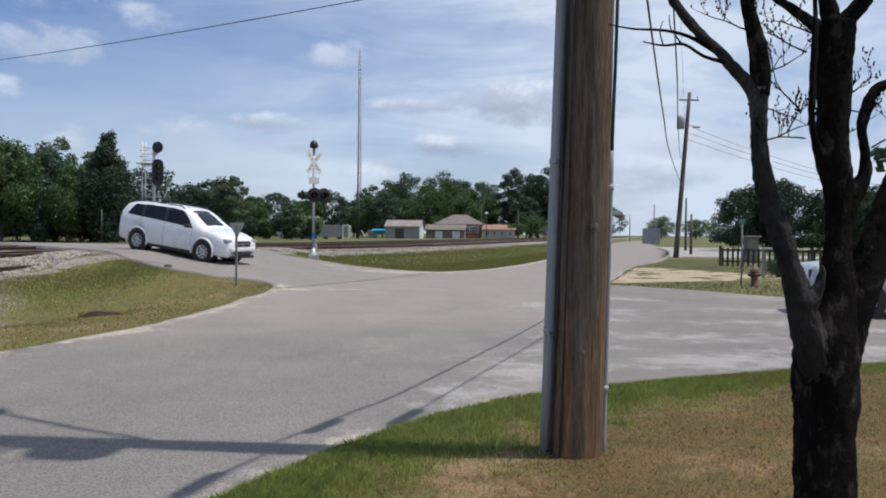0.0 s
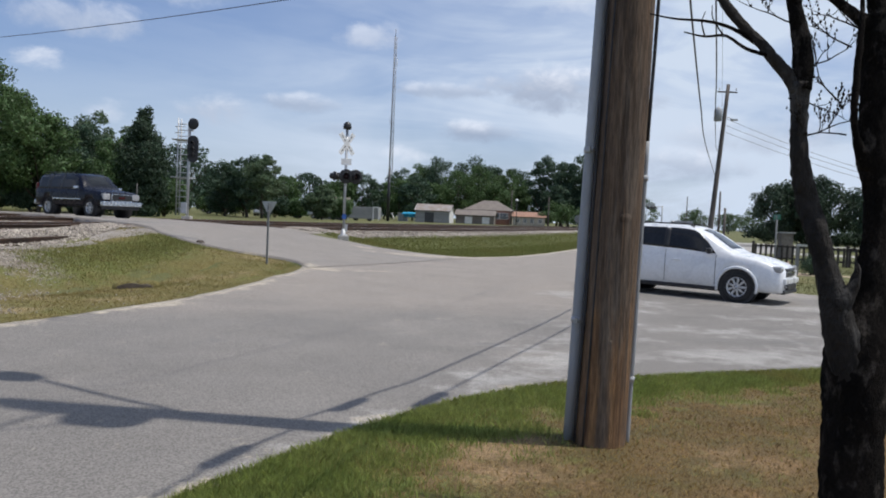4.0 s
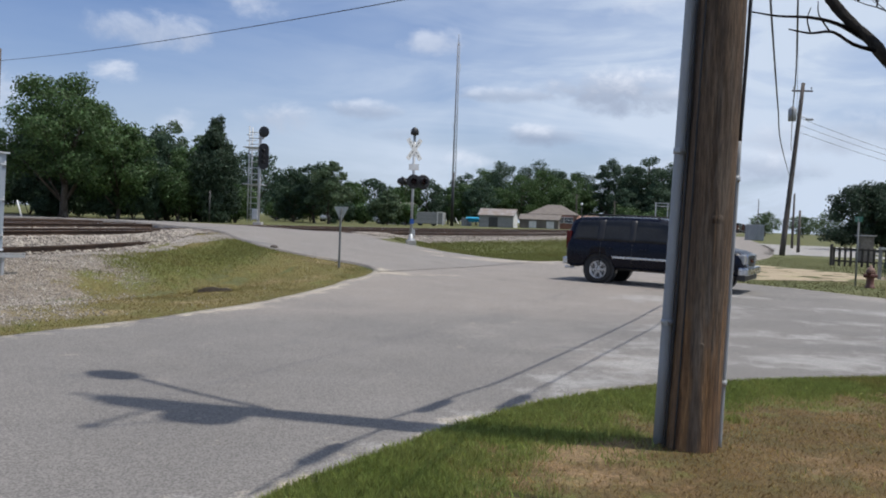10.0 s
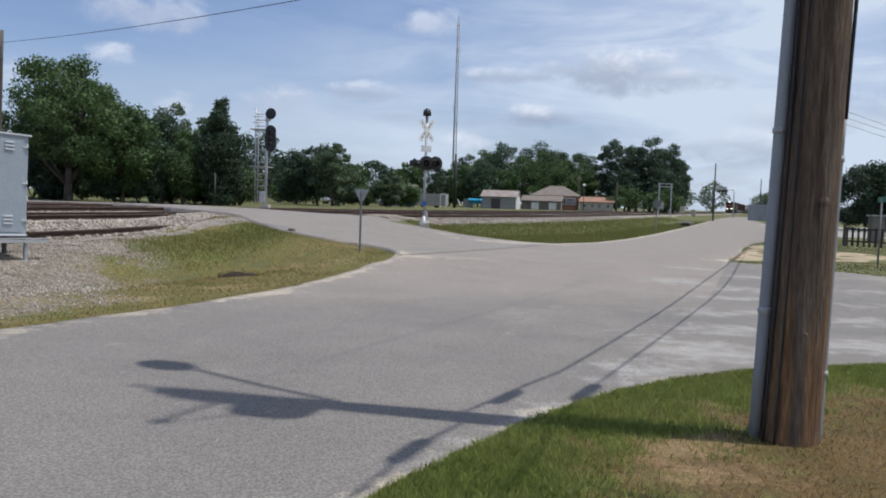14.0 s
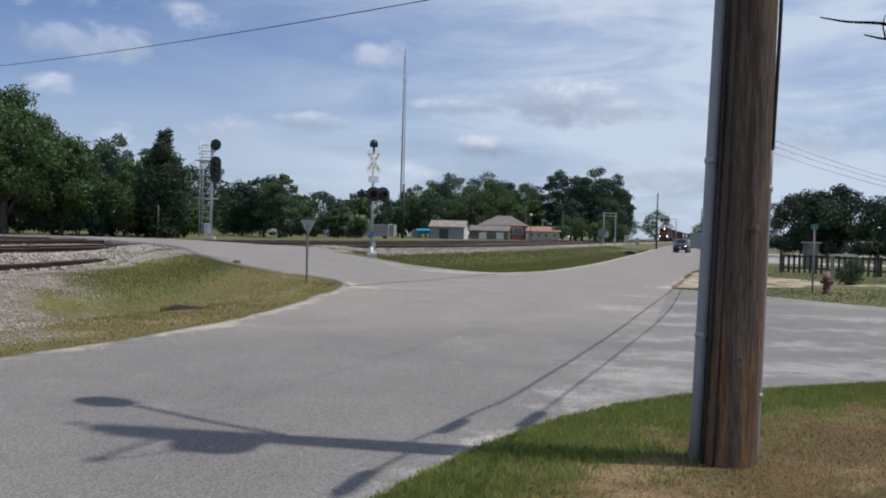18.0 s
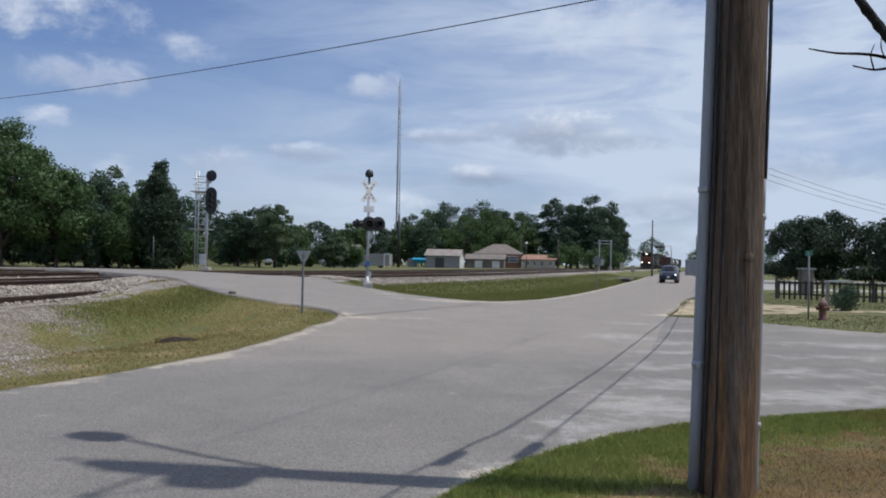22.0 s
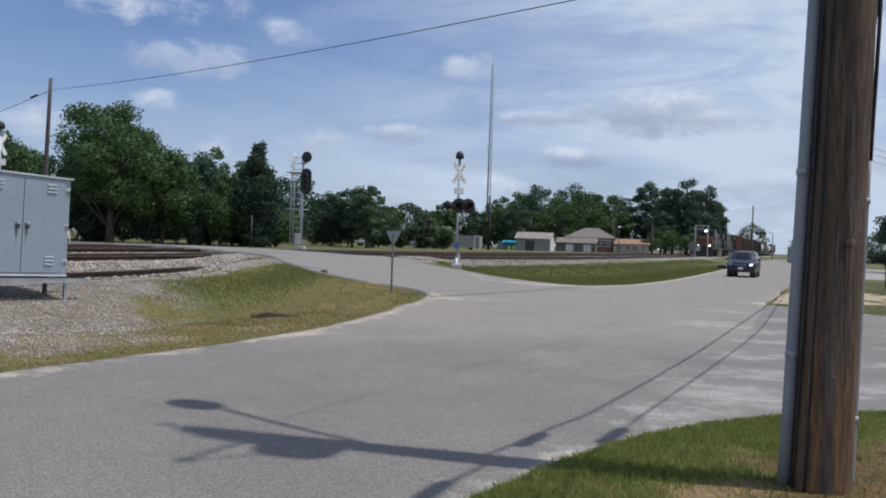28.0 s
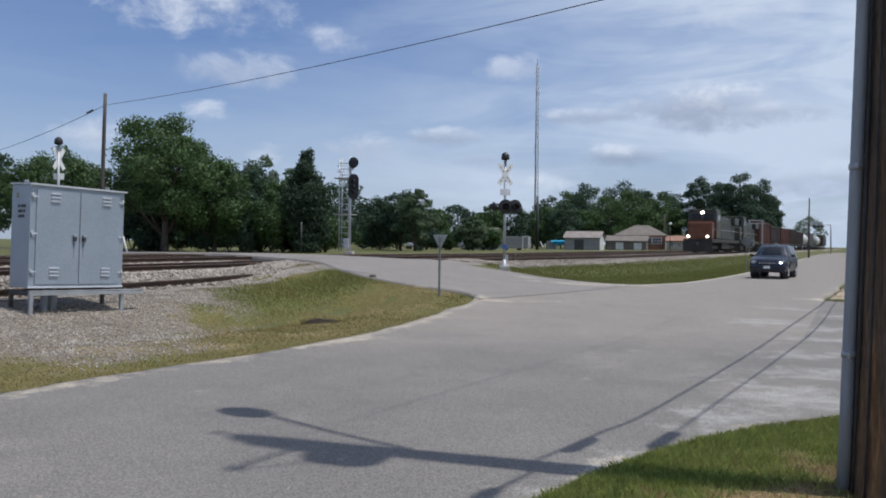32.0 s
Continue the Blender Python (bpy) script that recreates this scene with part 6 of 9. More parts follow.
for z, a in ((58, 0.5), (36, 2.6), (58, 4.7)):
    part("side_antenna", tubed([(0.5 * math.cos(a), 0.5 * math.sin(a), z), (1.1 * math.cos(a), 1.1 * math.sin(a), z + 0.2), (1.1 * math.cos(a), 1.1 * math.sin(a), z + 3)], 0.07, 5), STEEL, radio_mast)
dark_mast = thing("utility_pole", "tall dark pole in front of the wood", "utility pole", Matrix.Translation((-11.9, 128, land(-11.9, 128))), group="roadside poles")
part("pole_shaft", tubed([(0, 0, -0.2), (0, 0, 8.7)], [0.28, 0.18], 10), BLACK, dark_mast)
gantry = thing("trackside_frame", "steel equipment frame standing by the line", "frame", Matrix.Translation((19.2, 120, land(19.2, 120))))
for xx in (0, 1.75):
    part("frame_post", boxed(xx, 0, 2.3, 0.16, 0.16, 4.8, 0.01), STEEL, gantry)
for z in (4.65, 4.2):
    part("frame_beam", boxed(0.87, 0, z, 2.2, 0.12, 0.12, 0.01), STEEL, gantry)
part("equipment_box", boxed(0.3, -0.2, 1.4, 0.7, 0.4, 0.9, 0.02), CONDUIT, gantry)
for k, (x, y, tall) in enumerate(((10.4, 165, 7.2), (16.5, 150, 5.6), (27.6, 122, 8.6), (27.2, 84, 5.6), (22.0, 66.5, 3.4), (18.9, 60.5, 2.6), (50.4, 178, 8.7))):
    q = thing("utility_pole", "slim wooden pole in the distance", "utility pole", Matrix.Translation((x, y, land(x, y))), group="roadside poles")
    part("pole_shaft", tubed([(0, 0, -0.2), (0, 0, tall)], [0.14, 0.09], 8), FAR_POLE_WOOD, q)
    if tall > 8.8:
        part("crossarm", boxed(0, 0, tall - 0.5, 1.6, 0.1, 0.1, 0.01), FAR_POLE_WOOD, q)
cantilever = thing("cantilever_signal", "distant cantilever crossing signal over the street", "crossing signal", Matrix.Translation((50.5, 200, land(50.5, 200))))
part("mast", tubed([(0, 0, -0.2), (0, 0, 7.0)], 0.16, 8), STEEL, cantilever)
part("arm", tubed([(0, 0, 6.7), (-4.0, 0, 6.9)], 0.10, 6), STEEL, cantilever)
for xx in (-3.6, -2.8, -2.0):
    part("lamp_unit", lathed([(0.05, -0.1), (0.42, -0.05), (0.42, 0.05), (0.05, 0.1)], 12, Matrix.Translation((xx, -0.1, 6.4)) @ Matrix.Rotation(radians(90), 4, "X")), DARK_STEEL, cantilever)
part("sign_board", boxed(-3.2, -0.2, 7.15, 2.6, 0.06, 0.7, 0.02), SIGN_BACK, cantilever)
street_light = thing("street_lamp", "distant street lamp with a white globe", "street lamp", Matrix.Translation((10.8, 155, land(10.8, 155))))
part("pole_shaft", tubed([(0, 0, -0.2), (0, 0, 4.9)], 0.07, 6), DARK_STEEL, street_light)
part("lamp_head", lathed([(0.05, 0), (0.3, 0.15), (0.3, 0.35), (0.05, 0.5)], 10, Matrix.Translation((0, 0, 4.7))), WHITE_SHEET, street_light)
culvert = thing("culvert", "dark mouth of a drain pipe in the grass verge", "culvert", Matrix.Translation((14.4, 76.0, gz(14.4, 76.0) - 0.14)) @ Matrix.Rotation(radians(-14), 4, "Z"))
part("pipe", lathed([(0.46, 0.0), (0.52, 0.0), (0.52, 1.2), (0.46, 1.2), (0.46, 0.0)], 24, Matrix.Rotation(radians(-90), 4, "X")), DARK_STEEL, culvert)
part("headwall", boxed(0, 0.06, 0.50, 1.5, 0.22, 0.12, 0.03), CONCRETE, culvert)
for x, y, w, h in ((28.5, 150.0, 0.8, 1.5), (30.5, 150.0, 0.75, 1.2)):
    case = thing("equipment_case", "pale trackside equipment case in the grass", "cabinet", Matrix.Translation((x, y, land(x, y))) @ Matrix.Rotation(radians(-12), 4, "Z"), group="trackside cases")
    part("body", boxed(0, 0, h / 2, w, 0.6, h + 0.1, 0.03), TAN_WALL, case)
    part("lid", boxed(0, 0, h + 0.07, w + 0.1, 0.7, 0.06, 0.01), SIDING, case)
yellow = thing("warning_sign", "yellow diamond warning sign on the far lawn", "road sign", Matrix.Translation((-35.5, 38.5, land(-35.5, 38.5))))
part("post", boxed(0, 0, 0.55, 0.06, 0.05, 1.2, 0.005), SIGN_BACK, yellow)
part("sign_plate", boxed(0, -0.03, 1.0, 0.5, 0.01, 0.5, 0.002, m=Matrix.Translation((0, 0, 1.0)) @ Matrix.Rotation(radians(45), 4, "Y") @ Matrix.Translation((0, 0, -1.0))), material("yellow_sheet", (0.65, 0.38, 0.03), (0.58, 0.34, 0.03), 5, rough=0.5, bump=0), yellow)
marker = thing("marker_post", "leaning white marker post on the far lawn", "post", Matrix.Translation((-28.15, 41.5, land(-28.15, 41.5))) @ Matrix.Rotation(radians(-16), 4, "Y"))
part("post", tubed([(0, 0, -0.1), (0, 0, 1.1)], 0.04, 8), WHITE_SHEET, marker)
thin_post = thing("steel_post", "thin steel post on the far lawn", "post", Matrix.Translation((-23.45, 56.5, land(-23.45, 56.5))))
part("post", tubed([(0, 0, -0.1), (0, 0, 2.4)], 0.05, 8), DARK_STEEL, thin_post)

# ---- corner with hydrant and fence ----
hydrant = thing("fire_hydrant", "faded red fire hydrant with a pale top in the verge", "fire hydrant", Matrix.Translation((10.2, 24.7, gz(10.2, 24.7))))
HYD = material("faded_red_paint", (0.15, 0.062, 0.045), (0.11, 0.05, 0.04), 4.0, rough=0.6, bump=0.1, fine=30)
part("barrel", lathed([(0.15, -0.05), (0.15, 0.03), (0.11, 0.05), (0.105, 0.42), (0.14, 0.44), (0.14, 0.47), (0.11, 0.48)], 18), HYD, hydrant)
part("bonnet", lathed([(0.12, 0.48), (0.12, 0.52), (0.10, 0.58), (0.04, 0.63), (0.035, 0.68), (0.01, 0.685)], 18), material("faded_pink_paint", (0.30, 0.19, 0.15), (0.24, 0.15, 0.115), 4, rough=0.6, bump=0.1), hydrant, "pale weathered bonnet")
for a in (0, 180, 270):
    m = Matrix.Translation((0, 0, 0.36)) @ Matrix.Rotation(radians(a), 4, "Z") @ Matrix.Rotation(radians(90), 4, "Y")
    part("outlet_cap", lathed([(0.06, 0.08), (0.065, 0.16), (0.055, 0.19), (0.02, 0.2)], 12, m), HYD, hydrant)
sign_post = thing("street_sign", "thin street-name post at the corner", "road sign", Matrix.Translation((9.98, 25.2, gz(9.98, 25.2))))
part("post", tubed([(0, 0, -0.1), (0.0, 0, 2.1)], 0.03, 8), WEATHERED_BACK, sign_post)
part("name_plate", boxed(0, 0, 2.05, 0.03, 0.5, 0.16, 0.003), material("green_sheet", (0.03, 0.17, 0.11), (0.04, 0.2, 0.13), 6, rough=0.5, bump=0), sign_post, "green street-name blade")
white_post = thing("marker_post", "short grey post with a pale board beside the shrub", "post", Matrix.Translation((12.55, 29.6, gz(12.55, 29.6))))
part("post", boxed(0, 0, 0.50, 0.10, 0.10, 1.2, 0.01), WEATHERED_BACK, white_post)
part("top_board", boxed(0.42, 0, 1.12, 0.95, 0.16, 0.07, 0.01), SIGN_BACK, white_post, "pale weathered board")
bushes(13.4, 30.1, -0.03, 1.35, 1.15, "clipped dark green shrub at the corner", 300, LEAF_DARK, 3200, 0.09)
pedestal = thing("chimney_pier", "short grey block pier with a cap", "pier", Matrix.Translation((20.4, 50.0, gz(20.4, 50))))
part("shaft", boxed(0, 0, 0.75, 0.75, 0.6, 1.5, 0.02), SHINGLE, pedestal)
part("cap", boxed(0, 0, 1.56, 0.95, 0.8, 0.1, 0.02), SIDING, pedestal)
fence = thing("picket_fence", "dark weathered picket fence along the corner lot", "fence", Matrix.Translation((15.4, 41.8, 0)) @ Matrix.Rotation(math.atan2(-4.0, 4.45), 4, "Z"))
fence_wood = material("dark_fence_wood", (0.075, 0.065, 0.055), (0.05, 0.043, 0.037), 3.0, rough=0.9, bump=0.3, fine=20, per_object=0.3)
picket_bm = boxed(0, 0, 0.47, 0.11, 0.025, 0.94, 0.008)
picket_data = bpy.data.meshes.new("picket")
picket_bm.to_mesh(picket_data)
picket_bm.free()
picket_data.materials.append(fence_wood)
for k in range(34):
    q = new("picket", picket_data)
    q.parent, q.matrix_basis = fence, Matrix.Translation((0.15 + 0.27 * k, -0.03, gz(15.4, 41.8)))
for k in range(5):
    part("fence_post", boxed(2.3 * k, 0.03, 0.5, 0.12, 0.12, 1.15, 0.01), fence_wood, fence)
for z in (0.25, 0.85):
    part("fence_rail", boxed(4.7, 0.0, z, 9.5, 0.04, 0.08, 0.006), fence_wood, fence)


# ---- vehicles ----
def section(row, n=7):
    """Half outline of a body at one station: sill, side, belt, roof edge, roof centre."""
    x, zs, zb, zt, wb, wt = row
    tuck = 0.05
    return [(x, wb - tuck - 0.05, zs), (x, wb - 0.02, zs + 0.07), (x, wb, zs + (zb - zs) * 0.45), (x, wb - 0.015, zb - 0.09), (x, wb - 0.045, zb),
            (x, wt + (wb - 0.045 - wt) * 0.25 + 0.005, zb + (zt - zb) * 0.72), (x, wt - 0.03, zt - 0.035), (x, wt * 0.72, zt + 0.0), (x, 0.0, zt + 0.02)]


def body_grid(rows, fine=0.06):
    p = np.array(rows, float)
    xs = np.arange(p[0, 0], p[-1, 0] + 1e-6, fine)
    return [section([x] + [np.interp(x, p[:, 0], p[:, k]) for k in range(1, 6)]) for x in xs], xs


def car_body(rows, arches, parent, mat):
    grid, xs = body_grid(rows)
    bm = bmesh.new()
    loops = []
    for s in grid:
        full = s + [(x, -y, z) for x, y, z in s[-2::-1]]
        loops.append([bm.verts.new(q) for q in full])
    for a, b in zip(loops, loops[1:]):
        for k in range(len(a) - 1):
            bm.faces.new((a[k], b[k], b[k + 1], a[k + 1])).smooth = True
        bm.faces.new((a[-1], b[-1], b[0], a[0]))
    bm.faces.new(loops[0])
    bm.faces.new(loops[-1][::-1])
    bmesh.ops.recalc_face_normals(bm, faces=bm.faces)
    body = part("body", bm, [mat, BLACK], parent)
    # wheel openings are cut out of the shell
    cut = bmesh.new()
    for x, z, r in arches:
        for s in (-1, 1):
            lathe(cut, [(r, 0), (r, 0.5)], 28, Matrix.Translation((x, s * 0.58 if s > 0 else -0.58, z)) @ Matrix.Rotation(radians(-90 * s), 4, "X"))
    me = bpy.data.meshes.new("cutter")
    bmesh.ops.recalc_face_normals(cut, faces=cut.faces)
    cut.to_mesh(me)
    cut.free()
    tool = new("cutter", me)
    mod = body.modifiers.new("arches", "BOOLEAN")
    mod.operation, mod.object, mod.solver = "DIFFERENCE", tool, "EXACT"
    body.parent = None
    dg = bpy.context.evaluated_depsgraph_get()
    dg.update()
    done = bpy.data.meshes.new_from_object(body.evaluated_get(dg))
    body.modifiers.clear()
    body.data = done
    for poly in done.polygons:
        poly.use_smooth = True
    bpy.data.objects.remove(tool)
    body.parent = parent
    return body


def patch(rows, outline, lift, side):
    """A panel on the body's side: outline of (x, v), v from 0 at the belt to 1 at the roof edge; below 0 it runs down the door."""
    p = np.array(rows, float)
    q = np.array(outline + outline[:1], float)

    def reach(x):
        v = [a[1] + (b[1] - a[1]) * (x - a[0]) / (b[0] - a[0]) for a, b in zip(q, q[1:]) if abs(b[0] - a[0]) > 1e-6 and min(a[0], b[0]) - 1e-6 <= x <= max(a[0], b[0]) + 1e-6]
        return min(v), max(v)

    x0, x1 = q[:, 0].min(), q[:, 0].max()
    nx, nv = max(2, int((x1 - x0) / 0.06) + 1), 9
    outer, inner = [], []
    bm = bmesh.new()
    for x in np.linspace(x0, x1, nx):
        s = section([x] + [np.interp(x, p[:, 0], p[:, k]) for k in range(1, 6)])
        lo, hi = reach(x)
        line, back = [], []
        for v in np.linspace(lo, hi, nv):
            if v >= 0.72:
                a, b, u = s[5], s[6], (v - 0.72) / 0.28
            elif v >= 0:
                a, b, u = s[4], s[5], v / 0.72
            else:
                w = -v * 3
                a, b = s[4 - min(2, int(w))], s[3 - min(2, int(w))]
                u = w - min(2, int(w))
            y, z = a[1] + (b[1] - a[1]) * u, a[2] + (b[2] - a[2]) * u
            line.append(bm.verts.new((x, side * (y + lift), z)))
            back.append(bm.verts.new((x, side * (y - 0.02), z)))
        outer.append(line)
        inner.append(back)
    for a, b in zip(outer, outer[1:]):
        for k in range(nv - 1):
            bm.faces.new((a[k], a[k + 1], b[k + 1], b[k])).smooth = True
    rim = outer[0] + [l[-1] for l in outer[1:-1]] + outer[-1][::-1] + [l[0] for l in outer[-2:0:-1]]
    rim_in = inner[0] + [l[-1] for l in inner[1:-1]] + inner[-1][::-1] + [l[0] for l in inner[-2:0:-1]]
    for i in range(len(rim)):
        k = (i + 1) % len(rim)
        bm.faces.new((rim[i], rim[k], rim_in[k], rim_in[i]))
    bmesh.ops.delete(bm, geom=[v for v in bm.verts if not v.link_faces], context="VERTS")
    bmesh.ops.recalc_face_normals(bm, faces=bm.faces)
    return bm


def sheet(rows, x0, x1, spread, lift, n=6):
    """Glass across the car, on the top surface between two stations."""
    p = np.array(rows, float)
    bm = bmesh.new()
    lines = []
    for i in range(n + 1):
        x = x0 + (x1 - x0) * i / n
        s = section([x] + [np.interp(x, p[:, 0], p[:, k]) for k in range(1, 6)])
        e = s[6]
        w = e[1] * spread
        lines.append([bm.verts.new((x, w * t, e[2] + lift + (s[8][2] - e[2]) * (1 - t * t))) for t in np.linspace(-1, 1, 9)])
    for a, b in zip(lines, lines[1:]):
        for k in range(8):
            bm.faces.new((a[k], a[k + 1], b[k + 1], b[k])).smooth = True
    r = bmesh.ops.extrude_face_region(bm, geom=list(bm.faces))
    bmesh.ops.translate(bm, vec=(0, 0, -0.03), verts=[v for v in r["geom"] if isinstance(v, bmesh.types.BMVert)])
    bmesh.ops.recalc_face_normals(bm, faces=bm.faces)
    return bm


def wheel(parent, x, y, r, width, spokes, side):
    w = new("wheel")
    w.parent, w.location = parent, (x, y, r)
    turn = Matrix.Rotation(radians(-90 * side), 4, "X")
    h = width / 2
    part("tyre", lathed([(r * 0.62, -h), (r * 0.9, -h), (r * 0.99, -h * 0.7), (r, 0), (r * 0.99, h * 0.7), (r * 0.9, h), (r * 0.66, h), (r * 0.62, h * 0.6)], 32, turn), RUBBER, w)
    part("rim", lathed([(r * 0.63, h * 0.6), (r * 0.65, h * 0.98), (r * 0.60, h * 0.95), (r * 0.56, h * 0.55), (r * 0.16, h * 0.6), (r * 0.14, h * 0.85), (r * 0.03, h * 0.9)], 28, turn), ALLOY, w)
    bm = bmesh.new()
    for k in range(spokes):
        m = turn @ Matrix.Rotation(2 * math.pi * k / spokes, 4, "Z")
        box(bm, r * 0.37, 0, h * 0.72, r * 0.46, r * 0.13, h * 0.3, 0.008, m)
    part("spokes", bm, ALLOY, w)
    return w


def squeeze(spec, k):
    """The same car with all its lengths shortened."""
    out = dict(spec)
    out["rows"] = [(r[0] * k, *r[1:]) for r in spec["rows"]]
    out["axles"], out["handles"], out["seams"] = ([x * k for x in spec[n]] for n in ("axles", "handles", "seams"))
    out["windows"] = [[(x * k, v) for x, v in w] for w in spec["windows"]]
    out["mirror"] = spec["mirror"] * k
    out["lamp"] = ((spec["lamp"][0][0] * k, *spec["lamp"][0][1:]), spec["lamp"][1])
    out["tail"] = (spec["tail"][0] * k, *spec["tail"][1:])
    for n in ("screen", "back", "strip", "rails"):
        if n in spec:
            out[n] = (spec[n][0] * k, spec[n][1] * k, *spec[n][2:])
    out["face"] = [(n, m, (c[0] * k, *c[1:]), size) for n, m, c, size in spec["face"]]
    return out


def vehicle(name, label, spec, mat, size=1.0, length=1.0):
    ob = thing(name, label, spec["kind"])
    spec = squeeze(spec, length)
    rows, front, rear, r = spec["rows"], spec["axles"][0], spec["axles"][1], spec["wheel"]
    car_body(rows, [(front, r, r + 0.075), (rear, r, r + 0.075)], ob, mat)
    track = spec["track"]
    part("underbody", boxed((front + rear) / 2, 0, r * 1.25, front - rear + 0.9, track * 2 - 0.42, 0.20, 0.02), BLACK, ob)
    for s in (-1, 1):
        for x in (front, rear):
            bm = bmesh.new()
            lathe(bm, [(r + 0.07, 0), (r + 0.07, 0.34), (0.05, 0.345)], 24, Matrix.Translation((x, s * (track + 0.07), r)) @ Matrix.Rotation(radians(90 * s), 4, "X"))
            part("wheel_well", bm, BLACK, ob)
        for outline in spec["windows"]:
            part("side_window", patch(rows, outline, 0.006, s), GLASS_DARK, ob)
        for a, b in zip(spec["windows"], spec["windows"][1:]):
            xa, xb = max(p[0] for p in a), min(p[0] for p in b)
            part("window_pillar", patch(rows, [(xa - 0.04, 0.06), (xb + 0.04, 0.06), (xb + 0.04, 0.91), (xa - 0.04, 0.91)], 0.0085, s), BLACK, ob)
        for x in spec["handles"]:
            part("door_handle", boxed(x, s * (spec["side"] + 0.012), spec["belt"] - 0.16, 0.2, 0.035, 0.035, 0.01), mat if spec["kind"] == "car" else BLACK, ob)
        for x in spec["seams"]:
            part("door_seam", patch(rows, [(x, -0.98), (x + 0.012, -0.98), (x + 0.012, -0.02), (x, -0.02)], 0.003, s), BLACK, ob)
        mirror = part("mirror", boxed(spec["mirror"], s * (spec["side"] + 0.10), spec["belt"] + 0.10, 0.12, 0.20, 0.14, 0.045), spec.get("mirror_mat", mat), ob)
        part("mirror_glass", boxed(spec["mirror"] - 0.061, s * (spec["side"] + 0.10), spec["belt"] + 0.10, 0.006, 0.15, 0.10), CHROME, mirror)
        lamp = part("headlight", boxed(*spec["lamp"][0][:1], s * spec["lamp"][0][1], spec["lamp"][0][2], *spec["lamp"][1], 0.05), LAMP_LENS, ob, "clear headlight")
        if spec.get("lit"):
            # one side glows to imitate a reflection on the lens; the other stays plain
            part("bulb", boxed(spec["lamp"][0][0] + spec["lamp"][1][0] / 2 + 0.006, s * spec["lamp"][0][1], spec["lamp"][0][2], 0.02, 0.13, 0.11, 0.008), LAMP_GLINT if s > 0 else LAMP_LENS, lamp)
        part("tail_light", boxed(spec["tail"][0], s * spec["tail"][1], spec["tail"][2], 0.14, 0.14, spec["tail"][3], 0.03), RED_LENS, ob)
        if "strip" in spec:
            a, b, z, th = spec["strip"]
            part("side_moulding", boxed((a + b) / 2, s * (spec["side"] + 0.012), z, b - a, 0.03, th, 0.008), CHROME, ob, "bright side moulding")
        if spec.get("flares"):
            for x in (front, rear):
                arc = [(x + (r + 0.10) * math.cos(a), s * (spec["side"] + 0.004), r + (r + 0.10) * math.sin(a)) for a in np.linspace(-0.25, math.pi + 0.25, 17)]
                part("wheel_arch", tubed(arc, 0.034, 8), mat, ob)
        if "rails" in spec:
            part("roof_rail", tubed([(spec["rails"][0], s * spec["rails"][2], spec["rails"][3]), (spec["rails"][0] + 0.15, s * spec["rails"][2], spec["rails"][3] + 0.07), (spec["rails"][1] - 0.15, s * spec["rails"][2], spec["rails"][3] + 0.07), (spec["rails"][1], s * spec["rails"][2], spec["rails"][3])], 0.018, 6), BLACK, ob)
        for x in (front, rear):
            wheel(ob, x, s * track, r, spec["tyre"], spec["spokes"], s)
    x0, x1, spread = spec["screen"]
    part("windscreen", sheet(rows, x0, x1, spread, 0.008), GLASS_DARK, ob)
    x0, x1, spread = spec["back"]
    part("rear_window", sheet(rows, x0, x1, spread, 0.008), GLASS_DARK, ob)
    for pname, pmat, c, extent in spec["face"]:
        part(pname, boxed(*c, *extent, 0.03), pmat, ob)
    for child in ob.children:
        child.matrix_basis = Matrix.Scale(size, 4) @ child.matrix_basis
    return ob


SUV_ROWS = [(-2.36, 0.48, 1.10, 1.16, 0.74, 0.70), (-2.30, 0.34, 1.14, 1.40, 0.85, 0.72), (-2.12, 0.32, 1.17, 1.60, 0.90, 0.72), (-1.9, 0.30, 1.18, 1.66, 0.915, 0.73), (-1.0, 0.28, 1.16, 1.71, 0.92, 0.74), (0.0, 0.28, 1.12, 1.71, 0.92, 0.74), (0.35, 0.28, 1.10, 1.68, 0.92, 0.74),
            (0.70, 0.28, 1.08, 1.54, 0.92, 0.74), (1.05, 0.28, 1.07, 1.32, 0.92, 0.78), (1.36, 0.28, 1.04, 1.13, 0.92, 0.83), (1.9, 0.28, 0.97, 1.05, 0.91, 0.80), (2.25, 0.27, 0.87, 0.95, 0.88, 0.76), (2.42, 0.28, 0.77, 0.86, 0.82, 0.70), (2.50, 0.30, 0.66, 0.75, 0.74, 0.64), (2.53, 0.34, 0.52, 0.58, 0.64, 0.56)]
